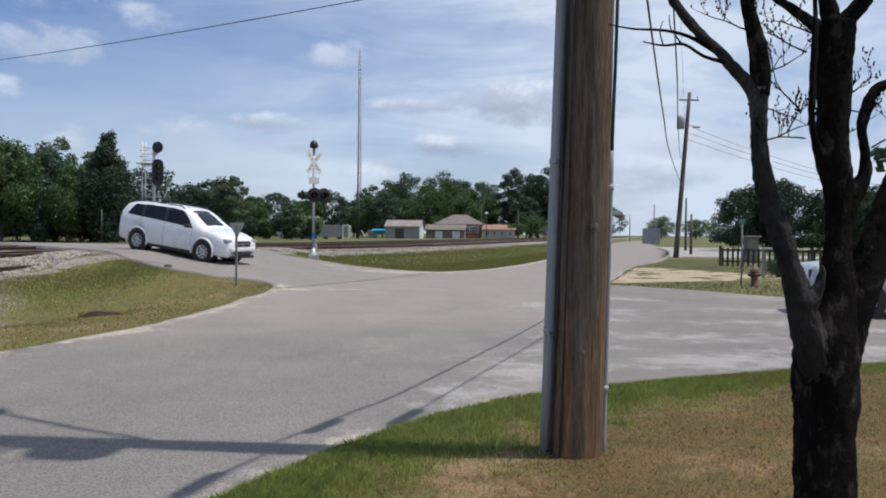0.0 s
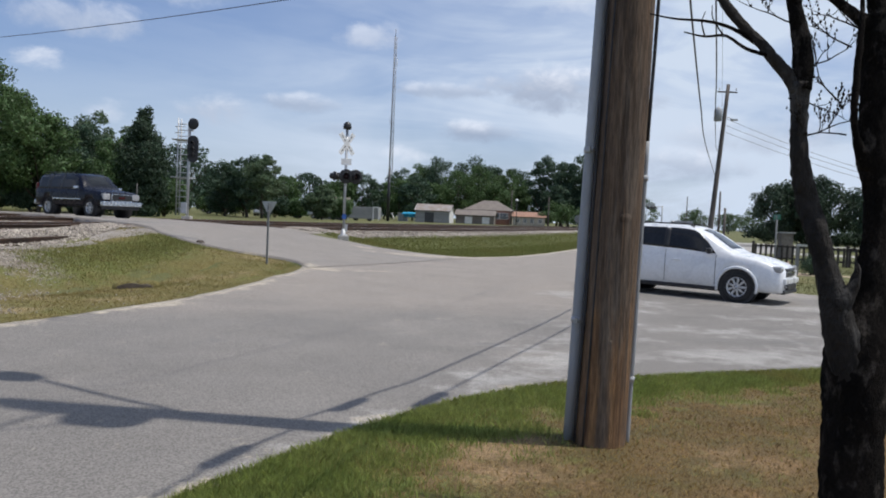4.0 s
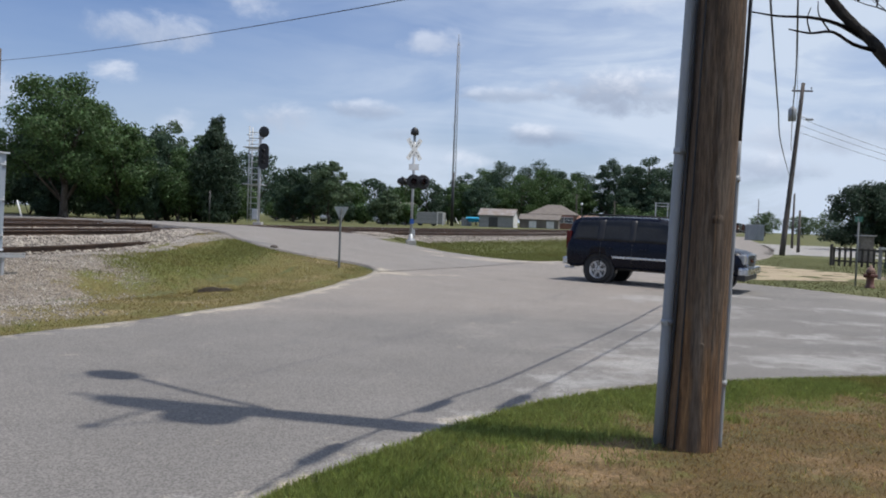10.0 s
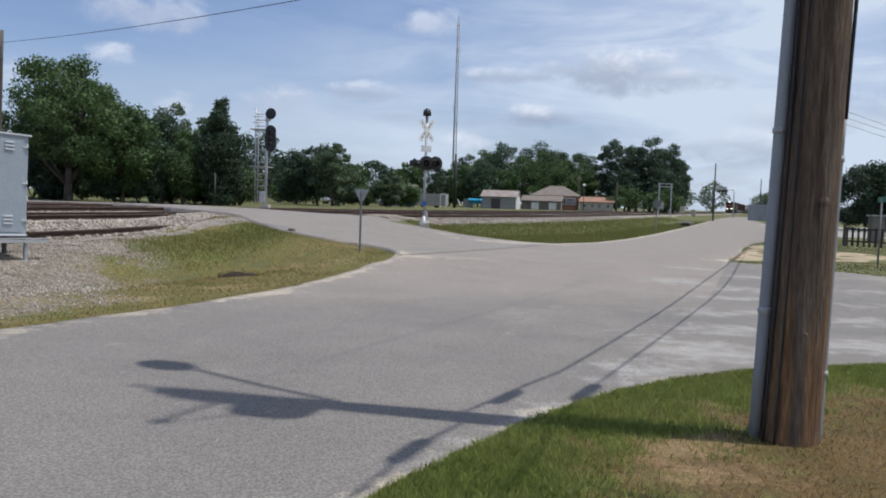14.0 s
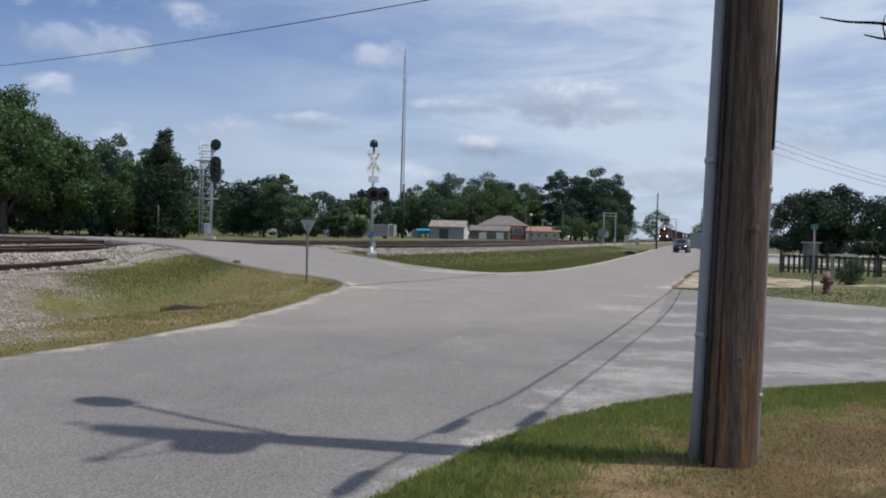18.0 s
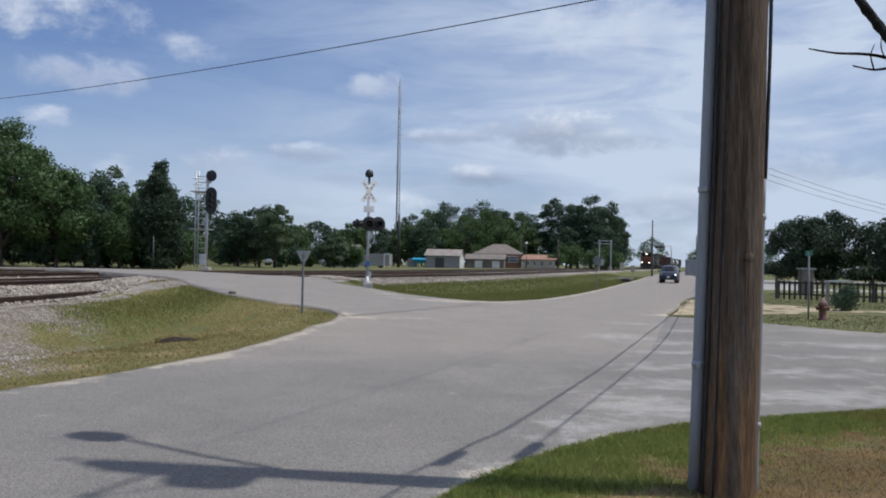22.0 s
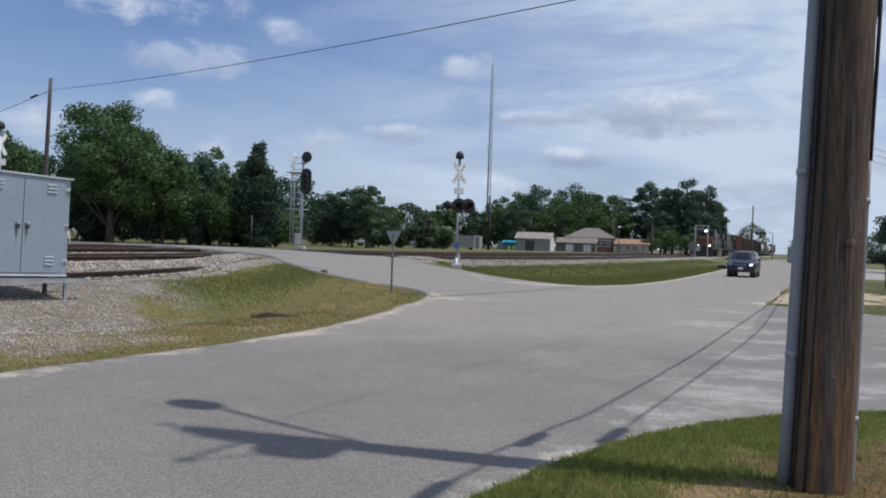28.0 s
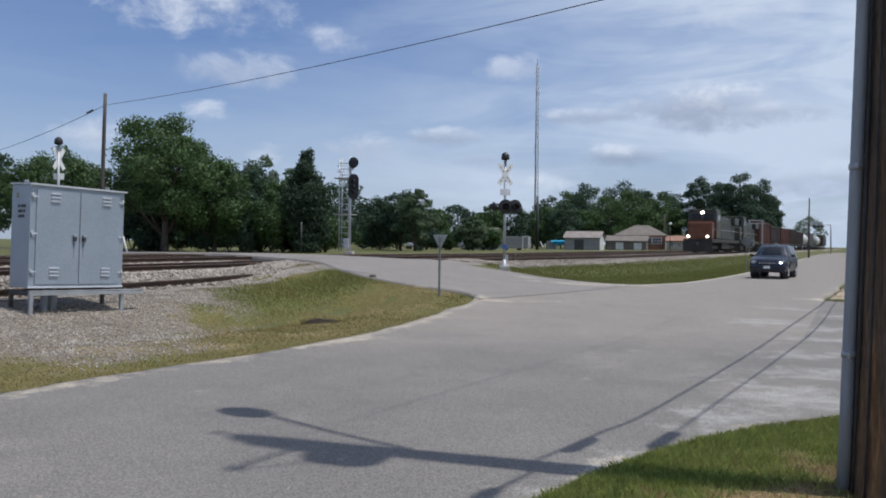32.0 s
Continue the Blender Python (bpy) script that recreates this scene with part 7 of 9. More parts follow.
crossover = vehicle("crossover_car", "white crossover car with roof rails turning off the crossing", {
    "kind": "car", "rows": SUV_ROWS, "axles": (1.50, -1.39), "wheel": 0.355, "track": 0.80, "tyre": 0.22, "spokes": 9, "side": 0.915, "belt": 1.05,
    "windows": [[(-1.98, 0.10), (-1.30, 0.06), (-1.30, 0.92), (-1.72, 0.90)], [(-1.25, 0.06), (-0.28, 0.06), (-0.28, 0.95), (-1.25, 0.92)], [(-0.22, 0.06), (0.98, 0.06), (0.80, 0.55), (0.50, 0.95), (-0.22, 0.95)]],
    "handles": (-0.95, 0.05), "seams": (-1.28, -0.25, 0.98), "mirror": 0.86, "mirror_mat": BLACK, "flares": True, "lamp": ((2.30, 0.69, 0.815), (0.30, 0.28, 0.15)), "tail": (-2.28, 0.74, 1.02, 0.26), "screen": (0.50, 1.24, 0.93), "back": (-2.28, -2.08, 0.9),
    "rails": (-1.85, 0.35, 0.62, 1.68),
    "face": [("grille", BLACK, (2.44, 0, 0.74), (0.10, 0.86, 0.20)), ("grille_bar", CHROME, (2.495, 0, 0.75), (0.03, 0.84, 0.035)), ("grille_bar", CHROME, (2.48, 0, 0.75), (0.05, 0.05, 0.19)), ("lower_intake", BLACK, (2.50, 0, 0.42), (0.08, 0.9, 0.13)), ("front_bumper", WHITE_PAINT, (2.475, 0, 0.555), (0.14, 1.34, 0.13)), ("fog_lamp", LAMP_LENS, (2.50, 0.52, 0.43), (0.05, 0.12, 0.08)), ("fog_lamp", LAMP_LENS, (2.50, -0.52, 0.43), (0.05, 0.12, 0.08)), ("sill", BLACK, (0.05, 0, 0.27), (2.0, 1.78, 0.10)), ("valance", BLACK, (2.42, 0, 0.30), (0.2, 1.3, 0.09)), ("number_plate", WHITE_SHEET, (-2.40, 0, 0.8), (0.03, 0.3, 0.15))]}, WHITE_PAINT, 0.925, 0.98)

BIG_ROWS = [(-2.70, 0.52, 1.12, 1.20, 0.86, 0.76), (-2.65, 0.46, 1.14, 1.50, 0.95, 0.76), (-2.55, 0.46, 1.15, 1.78, 0.985, 0.76), (-2.36, 0.45, 1.16, 1.86, 1.0, 0.76), (-1.0, 0.45, 1.16, 1.90, 1.0, 0.77), (0.25, 0.45, 1.16, 1.89, 1.0, 0.77), (0.55, 0.45, 1.16, 1.82, 1.0, 0.77),
            (0.85, 0.45, 1.16, 1.58, 1.0, 0.81), (1.12, 0.45, 1.15, 1.30, 1.0, 0.88), (1.28, 0.45, 1.13, 1.22, 1.0, 0.90), (2.0, 0.45, 1.08, 1.18, 0.99, 0.88), (2.45, 0.46, 1.02, 1.12, 0.97, 0.84), (2.62, 0.50, 0.96, 1.05, 0.94, 0.82), (2.68, 0.56, 0.84, 0.92, 0.90, 0.80)]
big_suv = vehicle("large_suv", "dark navy full-size utility car with chrome bumper and grille", {
    "kind": "car", "rows": BIG_ROWS, "axles": (1.70, -1.60), "wheel": 0.385, "track": 0.84, "tyre": 0.25, "spokes": 6, "side": 1.0, "belt": 1.16,
    "windows": [[(-2.46, 0.08), (-1.62, 0.06), (-1.62, 0.90), (-2.36, 0.88)], [(-1.50, 0.06), (-0.60, 0.06), (-0.60, 0.92), (-1.50, 0.90)], [(-0.52, 0.06), (0.92, 0.06), (0.55, 0.88), (-0.52, 0.92)]],
    "handles": (-1.25, -0.2), "seams": (-1.56, -0.56, 0.95), "mirror": 0.86, "mirror_mat": CHROME, "lamp": ((2.52, 0.74, 0.90), (0.28, 0.36, 0.27)), "tail": (-2.62, 0.86, 1.2, 0.5), "screen": (0.50, 1.06, 0.94), "back": (-2.65, -2.53, 0.88),
    "strip": (-1.15, 1.10, 0.76, 0.06), "rails": (-2.3, 0.2, 0.70, 1.87),
    "face": [("grille", BLACK, (2.63, 0, 0.87), (0.12, 0.94, 0.26)), ("grille_frame", CHROME, (2.665, 0, 1.01), (0.08, 1.04, 0.035)), ("grille_frame", CHROME, (2.665, 0, 0.725), (0.08, 1.04, 0.035)), ("grille_frame", CHROME, (2.665, 0.51, 0.87), (0.08, 0.035, 0.3)), ("grille_frame", CHROME, (2.665, -0.51, 0.87), (0.08, 0.035, 0.3)), ("emblem", RED_LENS, (2.70, 0, 0.87), (0.02, 0.28, 0.08)),
             ("front_bumper", CHROME, (2.66, 0, 0.60), (0.24, 1.96, 0.20)), ("valance", BLACK, (2.60, 0, 0.43), (0.2, 1.8, 0.16)), ("rear_bumper", CHROME, (-2.70, 0, 0.58), (0.16, 1.9, 0.2)), ("exhaust_tip", CHROME, (-2.64, -0.7, 0.38), (0.3, 0.07, 0.07)), ("tow_hitch", BLACK, (-2.74, 0, 0.42), (0.3, 0.1, 0.1)), ("number_plate", WHITE_SHEET, (-2.73, 0, 0.8), (0.03, 0.3, 0.15))]}, NAVY_PAINT, 0.90, 0.92)

SMALL_ROWS = [(-2.15, 0.46, 1.02, 1.10, 0.74, 0.70), (-2.10, 0.36, 1.06, 1.40, 0.86, 0.68), (-1.95, 0.34, 1.08, 1.66, 0.90, 0.66), (-1.0, 0.32, 1.08, 1.72, 0.91, 0.66), (0.1, 0.32, 1.06, 1.70, 0.91, 0.66), (0.4, 0.32, 1.05, 1.62, 0.91, 0.67), (0.75, 0.32, 1.04, 1.36, 0.91, 0.74), (1.0, 0.32, 1.03, 1.14, 0.91, 0.82),
              (1.75, 0.32, 0.98, 1.07, 0.90, 0.80), (2.08, 0.32, 0.90, 0.98, 0.87, 0.76), (2.2, 0.34, 0.80, 0.88, 0.82, 0.7), (2.25, 0.38, 0.6, 0.68, 0.76, 0.66)]
small_suv = vehicle("compact_suv", "dark blue compact utility car driving along the street", {
    "kind": "car", "rows": SMALL_ROWS, "axles": (1.33, -1.29), "wheel": 0.35, "track": 0.79, "tyre": 0.22, "spokes": 5, "side": 0.905, "belt": 1.06,
    "windows": [[(-1.85, 0.08), (-1.2, 0.06), (-1.2, 0.90), (-1.72, 0.88)], [(-1.13, 0.06), (-0.25, 0.06), (-0.25, 0.93), (-1.13, 0.92)], [(-0.18, 0.06), (0.78, 0.06), (0.42, 0.9), (-0.18, 0.93)]],
    "handles": (-0.8, 0.1), "seams": (-1.16, -0.21, 0.82), "mirror": 0.68, "mirror_mat": BLACK, "lamp": ((2.10, 0.64, 0.80), (0.2, 0.28, 0.2)), "tail": (-2.08, 0.74, 1.05, 0.34), "screen": (0.36, 0.96, 0.94), "back": (-2.1, -1.93, 0.9), "lit": True,
    "rails": (-1.6, 0.2, 0.60, 1.68),
    "face": [("grille", BLACK, (2.18, 0, 0.78), (0.1, 0.8, 0.2)), ("grille_bar", CHROME, (2.235, 0, 0.79), (0.03, 0.8, 0.03)), ("lower_intake", BLACK, (2.22, 0, 0.46), (0.1, 1.2, 0.14)), ("front_bumper", BLUE_PAINT, (2.2, 0, 0.60), (0.16, 1.6, 0.14)), ("number_plate", WHITE_SHEET, (2.29, 0, 0.58), (0.02, 0.3, 0.14))]}, BLUE_PAINT, 0.95, 1.0)

SEDAN_ROWS = [(-2.35, 0.42, 0.86, 0.95, 0.72, 0.68), (-2.25, 0.32, 0.90, 1.02, 0.84, 0.72), (-1.6, 0.28, 0.92, 1.08, 0.88, 0.74), (-1.0, 0.27, 0.93, 1.36, 0.89, 0.62), (-0.6, 0.27, 0.93, 1.44, 0.89, 0.60), (0.2, 0.27, 0.92, 1.44, 0.89, 0.60), (0.7, 0.27, 0.91, 1.22, 0.89, 0.66), (1.1, 0.27, 0.90, 1.00, 0.89, 0.76), (1.9, 0.28, 0.80, 0.90, 0.87, 0.74), (2.3, 0.3, 0.66, 0.76, 0.8, 0.66), (2.38, 0.34, 0.52, 0.6, 0.7, 0.6)]
sedan = vehicle("sedan_car", "silver saloon car leaving along the side street", {
    "kind": "car", "rows": SEDAN_ROWS, "axles": (1.42, -1.38), "wheel": 0.32, "track": 0.78, "tyre": 0.2, "spokes": 5, "side": 0.885, "belt": 0.92,
    "windows": [[(-1.2, 0.06), (-0.3, 0.06), (-0.3, 0.93), (-0.85, 0.88)], [(-0.22, 0.06), (0.85, 0.06), (0.35, 0.9), (-0.22, 0.93)]],
    "handles": (-0.85, 0.05), "seams": (-0.26, 0.88), "mirror": 0.66, "lamp": ((2.2, 0.6, 0.66), (0.26, 0.3, 0.14)), "tail": (-2.28, 0.66, 0.82, 0.2), "screen": (0.3, 1.0, 0.92), "back": (-1.55, -0.75, 0.9),
    "face": [("grille", BLACK, (2.36, 0, 0.6), (0.06, 0.6, 0.1)), ("lower_intake", BLACK, (2.36, 0, 0.42), (0.06, 1.0, 0.1)), ("rear_bumper", SILVER_PAINT, (-2.34, 0, 0.55), (0.12, 1.5, 0.2))]}, SILVER_PAINT)

# a pale car standing far off behind the fence
parked = copy_thing(sedan, Matrix.Translation((59.2, 130.0, gz(59.2, 130.0))) @ Matrix.Rotation(radians(170), 4, "Z"))
tagged(parked, "pale saloon car parked far off under the trees", "car")
for x, y, turn in ((-34.9, 113, 12), (-22.4, 114, 170), (-29.5, 116, 95)):
    q = copy_thing(sedan, Matrix.Translation((x, y, gz(x, y))) @ Matrix.Rotation(radians(turn), 4, "Z"))
    tagged(q, "pale car parked in the far lot behind low trees", "car", group="cars in the far lot")

# ---- the train ----
ORANGE = material("dull_orange_red_nose", (0.125, 0.044, 0.022), (0.09, 0.034, 0.018), 1.5, rough=0.6, bump=0.05, fine=12)
LOCO_GREY = material("grimy_grey_green_hood", (0.055, 0.06, 0.052), (0.04, 0.043, 0.038), 1.0, rough=0.6, bump=0.1, fine=10, third=(0.10, 0.08, 0.045))
LOCO_DARK = material("grimy_dark_underframe", (0.03, 0.03, 0.03), (0.05, 0.045, 0.04), 1.5, rough=0.8, bump=0.2, fine=14)
CAR_RED = material("boxcar_red", (0.11, 0.04, 0.03), (0.085, 0.034, 0.026), 0.8, rough=0.75, bump=0.1, fine=9)
CAR_BROWN = material("boxcar_brown", (0.06, 0.044, 0.04), (0.045, 0.036, 0.033), 0.8, rough=0.8, bump=0.1, fine=9)
CAR_GREY = material("hopper_grey", (0.20, 0.20, 0.20), (0.15, 0.15, 0.15), 0.8, rough=0.75, bump=0.1, fine=9)
CAR_WHITE = material("tank_white", (0.55, 0.55, 0.54), (0.42, 0.42, 0.41), 0.8, rough=0.6, bump=0.05, fine=9)


def bogie(parent, x, axles, gap, r):
    b = new("bogie")
    b.parent, b.location = parent, (x, 0, 0)
    for s in (-1, 1):
        part("side_frame", boxed(0, s * 1.0, r + 0.12, gap * (axles - 1) + 0.9, 0.16, 0.34, 0.05), LOCO_DARK, b)
    for k in range(axles):
        xx = (k - (axles - 1) / 2) * gap
        bm = bmesh.new()
        for s in (-1, 1):
            lathe(bm, [(0.08, -0.07), (r, -0.065), (r, 0.06), (r * 0.8, 0.07), (0.08, 0.07)], 20, Matrix.Translation((xx, s * 0.755, r)) @ Matrix.Rotation(radians(90), 4, "X"))
        tube(bm, [(xx, -0.76, r), (xx, 0.76, r)], 0.09, 8)
        part("wheelset", bm, LOCO_DARK, b)


def locomotive(label, nose):
    ob = thing("diesel_locomotive", label, "locomotive", group="freight train")
    part("underframe", boxed(0, 0, 1.28, 21.0, 2.9, 0.36, 0.03), LOCO_DARK, ob)
    part("fuel_tank", boxed(-0.2, 0, 0.78, 5.6, 2.6, 0.72, 0.12), LOCO_DARK, ob)
    bogie(ob, 6.6, 3, 1.75, 0.52)
    bogie(ob, -6.6, 3, 1.75, 0.52)
    part("hood", boxed(-2.3, 0, 2.75, 14.6, 1.95, 2.6, 0.12), LOCO_GREY, ob)
    part("radiator_housing", boxed(-8.2, 0, 3.75, 3.6, 2.9, 0.85, 0.08), LOCO_GREY, ob)
    cab = part("cab", boxed(6.4, 0, 3.0, 2.7, 2.95, 3.0, 0.14), LOCO_GREY, ob)
    if nose is not LOCO_GREY:
        part("cab_front", boxed(7.70, 0, 2.55, 0.14, 2.9, 1.9, 0.03), nose, cab, "orange-red cab front below the windows")
    part("cab_roof", boxed(6.4, 0, 4.56, 2.9, 2.8, 0.18, 0.08), LOCO_GREY, cab)
    part("nose", boxed(8.45, 0, 2.35, 1.7, 2.5, 1.85, 0.22), nose, ob, "orange-red low nose" if nose is not LOCO_GREY else "")
    for s in (-1, 1):
        part("windscreen", boxed(7.76, s * 0.62, 3.85, 0.05, 1.0, 0.62, 0.02), GLASS_DARK, cab)
        part("side_window", boxed(6.4, s * 1.48, 3.75, 1.5, 0.04, 0.62, 0.02), GLASS_DARK, cab)
        part("handrail", tubed([(9.9, s * 1.4, 1.5), (9.9, s * 1.4, 2.5), (8.2, s * 1.42, 2.5)], 0.025, 6), STEEL, ob)
        part("handrail", tubed([(4.8, s * 1.42, 2.5), (-9.6, s * 1.42, 2.5)], 0.025, 6), STEEL, ob)
        part("ditch_light", lathed([(0.03, -0.1), (0.11, -0.08), (0.11, 0.06), (0.08, 0.08)], 14, Matrix.Translation((10.35, s * 0.95, 1.75)) @ Matrix.Rotation(radians(90), 4, "Y")), HEADLIGHT if nose is not LOCO_GREY else BLACK, ob, "lit ditch light" if nose is not LOCO_GREY else "")
        for k in range(7):
            part("hood_door", boxed(-8 + 1.7 * k, s * 0.985, 2.5, 1.3, 0.03, 1.7, 0.01), LOCO_GREY, ob)
    part("headlight", boxed(7.82, 0, 4.28, 0.08, 0.30, 0.18, 0.03), HEADLIGHT if nose is not LOCO_GREY else BLACK, ob, "lit headlight" if nose is not LOCO_GREY else "")
    part("front_platform", boxed(10.0, 0, 1.28, 0.9, 2.9, 0.28, 0.03), nose, ob)
    part("plough", plated([(-1.45, 0.2), (1.45, 0.2), (1.45, 1.2), (-1.45, 1.2)], 0.12, Matrix.Translation((10.55, 0, 0)) @ Matrix.Rotation(radians(-90), 4, "Z")), LOCO_DARK, ob)
    part("coupler", boxed(10.75, 0, 0.95, 0.6, 0.25, 0.3, 0.05), LOCO_DARK, ob)
    for xx in (-1.5, -3.6, -5.6):
        part("roof_fan", lathed([(0.05, 0), (0.62, 0.02), (0.62, 0.2), (0.1, 0.22)], 18, Matrix.Translation((xx, 0, 4.05))), LOCO_DARK, ob)
    part("exhaust_stack", boxed(0.8, 0, 4.2, 1.3, 0.8, 0.32, 0.05), LOCO_DARK, ob)
    return ob


def freight(kind, label, mat, length, tall):
    ob = thing(kind, label, "freight wagon", group="freight train")
    h = length / 2
    if kind == "tank_wagon":
        part("tank", lathed([(0.05, -h + 0.5), (1.0, -h + 0.6), (1.45, -h + 1.0), (1.45, h - 1.0), (1.0, h - 0.6), (0.05, h - 0.5)], 24, Matrix.Translation((0, 0, 2.65)) @ Matrix.Rotation(radians(90), 4, "Y")), mat, ob)
        part("dome", lathed([(0.5, 0), (0.5, 0.4), (0.1, 0.5)], 16, Matrix.Translation((0, 0, 4.0))), mat, ob)
    else:
        n = int(length / 1.1)
        rib = boxed(0, 0, 1.15 + (tall - 1.15) / 2, length - 1.2, 2.9, tall - 1.15, 0.05)
        for s in (-1, 1):
            for k in range(n):
                box(rib, -h + 1.0 + k * (length - 2) / (n - 1), s * 1.47, 1.15 + (tall - 1.15) / 2, 0.1, 0.08, tall - 1.4, 0.01)
        part("box", rib, mat, ob)
        part("sliding_door", boxed(0, -1.5, 2.6, 2.6, 0.06, 2.5, 0.02), mat, ob)
        part("end_ladder", boxed(h - 0.55, -1.2, 2.4, 0.06, 0.4, 2.2, 0.02), LOCO_DARK, ob)
    part("underframe", boxed(0, 0, 1.0, length - 0.8, 2.2, 0.28, 0.02), LOCO_DARK, ob)
    bogie(ob, h - 2.2, 2, 1.7, 0.42)
    bogie(ob, -h + 2.2, 2, 1.7, 0.42)
    for s in (-1, 1):
        part("coupler", boxed(s * (h - 0.1), 0, 0.95, 0.7, 0.25, 0.3, 0.05), LOCO_DARK, ob)
    return ob


TRAIN = [(locomotive("leading diesel locomotive with orange-red front and lit headlights", ORANGE), 22.2), (locomotive("second grimy grey diesel locomotive", LOCO_GREY), 22.2),
         (freight("box_wagon", "rust-red box wagon with ribbed sides", CAR_RED, 16.5, 4.6), 16.8)]
for k, (kind, mat, ln, tall) in enumerate((("box_wagon", CAR_BROWN, 16.5, 4.3), ("box_wagon", CAR_RED, 16.5, 4.3), ("box_wagon", CAR_BROWN, 16.5, 4.5), ("box_wagon", CAR_BROWN, 15.5, 4.2), ("tank_wagon", CAR_WHITE, 14.5, 4.2), ("box_wagon", CAR_GREY, 16.5, 4.4), ("tank_wagon", CAR_GREY, 14.5, 4.2), ("tank_wagon", CAR_WHITE, 14.5, 4.2), ("box_wagon", CAR_BROWN, 16.5, 4.4), ("box_wagon", CAR_GREY, 16.5, 4.5))):
    TRAIN.append((freight(kind, {"tank_wagon": "round tank wagon in the freight train", "box_wagon": "grimy box wagon with ribbed sides"}[kind], mat, ln, tall), ln + 0.4))


# ---- surface detail: patches, verges, lawns, gravel ----
def inside(x, y, ring):
    """Whether points lie in a closed outline."""
    r = np.array(ring, float)
    hit = np.zeros(np.shape(x), bool)
    for (x0, y0), (x1, y1) in zip(r, np.roll(r, -1, 0)):
        if y0 != y1:
            hit ^= ((y0 > y) != (y1 > y)) & (x < (x1 - x0) * (y - y0) / (y1 - y0) + x0)
    return hit


def road_top(x, y):
    d = off_track(x, y)
    return np.where(d < 13, np.maximum(crossing_height(x, y), street_height(x, y)), street_height(x, y))


def blotch(name, cx, cy, rx, ry, turn, seed, mat, label, lift=0.022, surface=street_height, rag=0.45, parent=None):
    """A flat patch with a ragged outline lying on the paving."""
    n, rings = 56, 5
    c, s = math.cos(radians(turn)), math.sin(radians(turn))
    v = []
    for k in range(1, rings + 1):
        for i in range(n):
            a = 2 * math.pi * i / n
            w = 1 + rag * (noise.noise(Vector((math.cos(a) * 1.3, math.sin(a) * 1.3, seed))) + 0.6 * noise.noise(Vector((math.cos(a) * 4.3, math.sin(a) * 4.3, seed + 3))) + 0.35 * noise.noise(Vector((math.cos(a) * 11, math.sin(a) * 11, seed + 7))))
            u, q = rx * w * math.cos(a) * k / rings, ry * w * math.sin(a) * k / rings
            v.append((cx + u * c - q * s, cy + u * s + q * c))
    v = np.array([(cx, cy)] + v)
    z = surface(v[:, 0], v[:, 1]) + lift
    f = [(0, 1 + i, 1 + (i + 1) % n, 1 + (i + 1) % n) for i in range(n)]
    bm = bmesh.new()
    vs = [bm.verts.new((p[0], p[1], q)) for p, q in zip(v, z)]
    for i in range(n):
        bm.faces.new((vs[0], vs[1 + i], vs[1 + (i + 1) % n]))
    for k in range(rings - 1):
        for i in range(n):
            j = (i + 1) % n
            bm.faces.new((vs[1 + k * n + i], vs[1 + (k + 1) * n + i], vs[1 + (k + 1) * n + j], vs[1 + k * n + j]))
    ob = link(name, bm, mat, parent)
    return tagged(ob, label, "road patch", kind="structure") if parent is None else ob


def from_edge(x, y, edge):
    d = np.full(np.shape(x), 99.0)
    for q in edge:
        d = np.minimum(d, (x - q[0]) ** 2 + (y - q[1]) ** 2)
    return np.sqrt(d)


def patchy(x, y, scale, seed):
    return np.array([noise.noise(Vector((a * scale, b * scale, seed))) for a, b in zip(np.ravel(x), np.ravel(y))]).reshape(np.shape(x))


def spots(x, y, where_):
    """Soft patches: centre, half-lengths and turn of each."""
    w = np.zeros(np.shape(x))
    for cx, cy, rx, ry, turn, *much in where_:
        c, s = math.cos(radians(turn)), math.sin(radians(turn))
        u, v = ((x - cx) * c + (y - cy) * s) / rx, (-(x - cx) * s + (y - cy) * c) / ry
        w = np.maximum(w, (much[0] if much else 0.75) * np.exp(-(u * u + v * v) * 0.9))
    return w


PALES = [(0.45, 7.75, 0.7, 0.35, 35), (1.35, 8.85, 0.9, 0.4, 25), (1.9, 10.6, 1.2, 0.35, 20, 0.65), (2.3, 12.3, 1.1, 0.35, 15, 0.6), (2.9, 14.2, 1.2, 0.35, 10, 0.6), (2.45, 16.9, 0.9, 0.45, -10), (3.7, 15.8, 1.2, 0.4, 5, 0.65),
         (3.6, 9.75, 1.6, 0.4, 15), (6.0, 10.7, 2.0, 0.4, 10), (4.2, 12.0, 1.6, 0.4, 5, 0.6), (6.0, 14.0, 1.8, 0.3, 0, 0.55), (8.6, 13.0, 2.2, 0.45, 6), (4.6, 18.6, 1.1, 0.4, -20, 0.65), (7.2, 16.2, 1.7, 0.4, -5), (0.9, 9.6, 0.5, 0.25, 50, 0.6),
         (3.6, 20.5, 1.0, 0.3, -10, 0.6), (10.5, 15.5, 2.0, 0.4, 4), (10.5, 11.6, 2.0, 0.3, 8)]
APRONS = [(-3.55, 19.3, 1.0, 0.42, 40, 0.95), (-2.3, 19.9, 0.8, 0.22, 25, 0.7), (-1.9, 27.9, 1.5, 0.45, 5, 0.75), (-0.3, 28.9, 1.9, 0.5, 10, 0.8), (-3.6, 29.4, 1.1, 0.35, -20, 0.7), (-5.6, 21.3, 0.8, 0.25, -10, 0.55), (5.6, 24.6, 0.9, 0.6, 30, 0.95), (6.6, 27.0, 0.5, 1.6, -20, 0.9), (8.0, 31.5, 0.5, 2.0, -20, 0.8)]
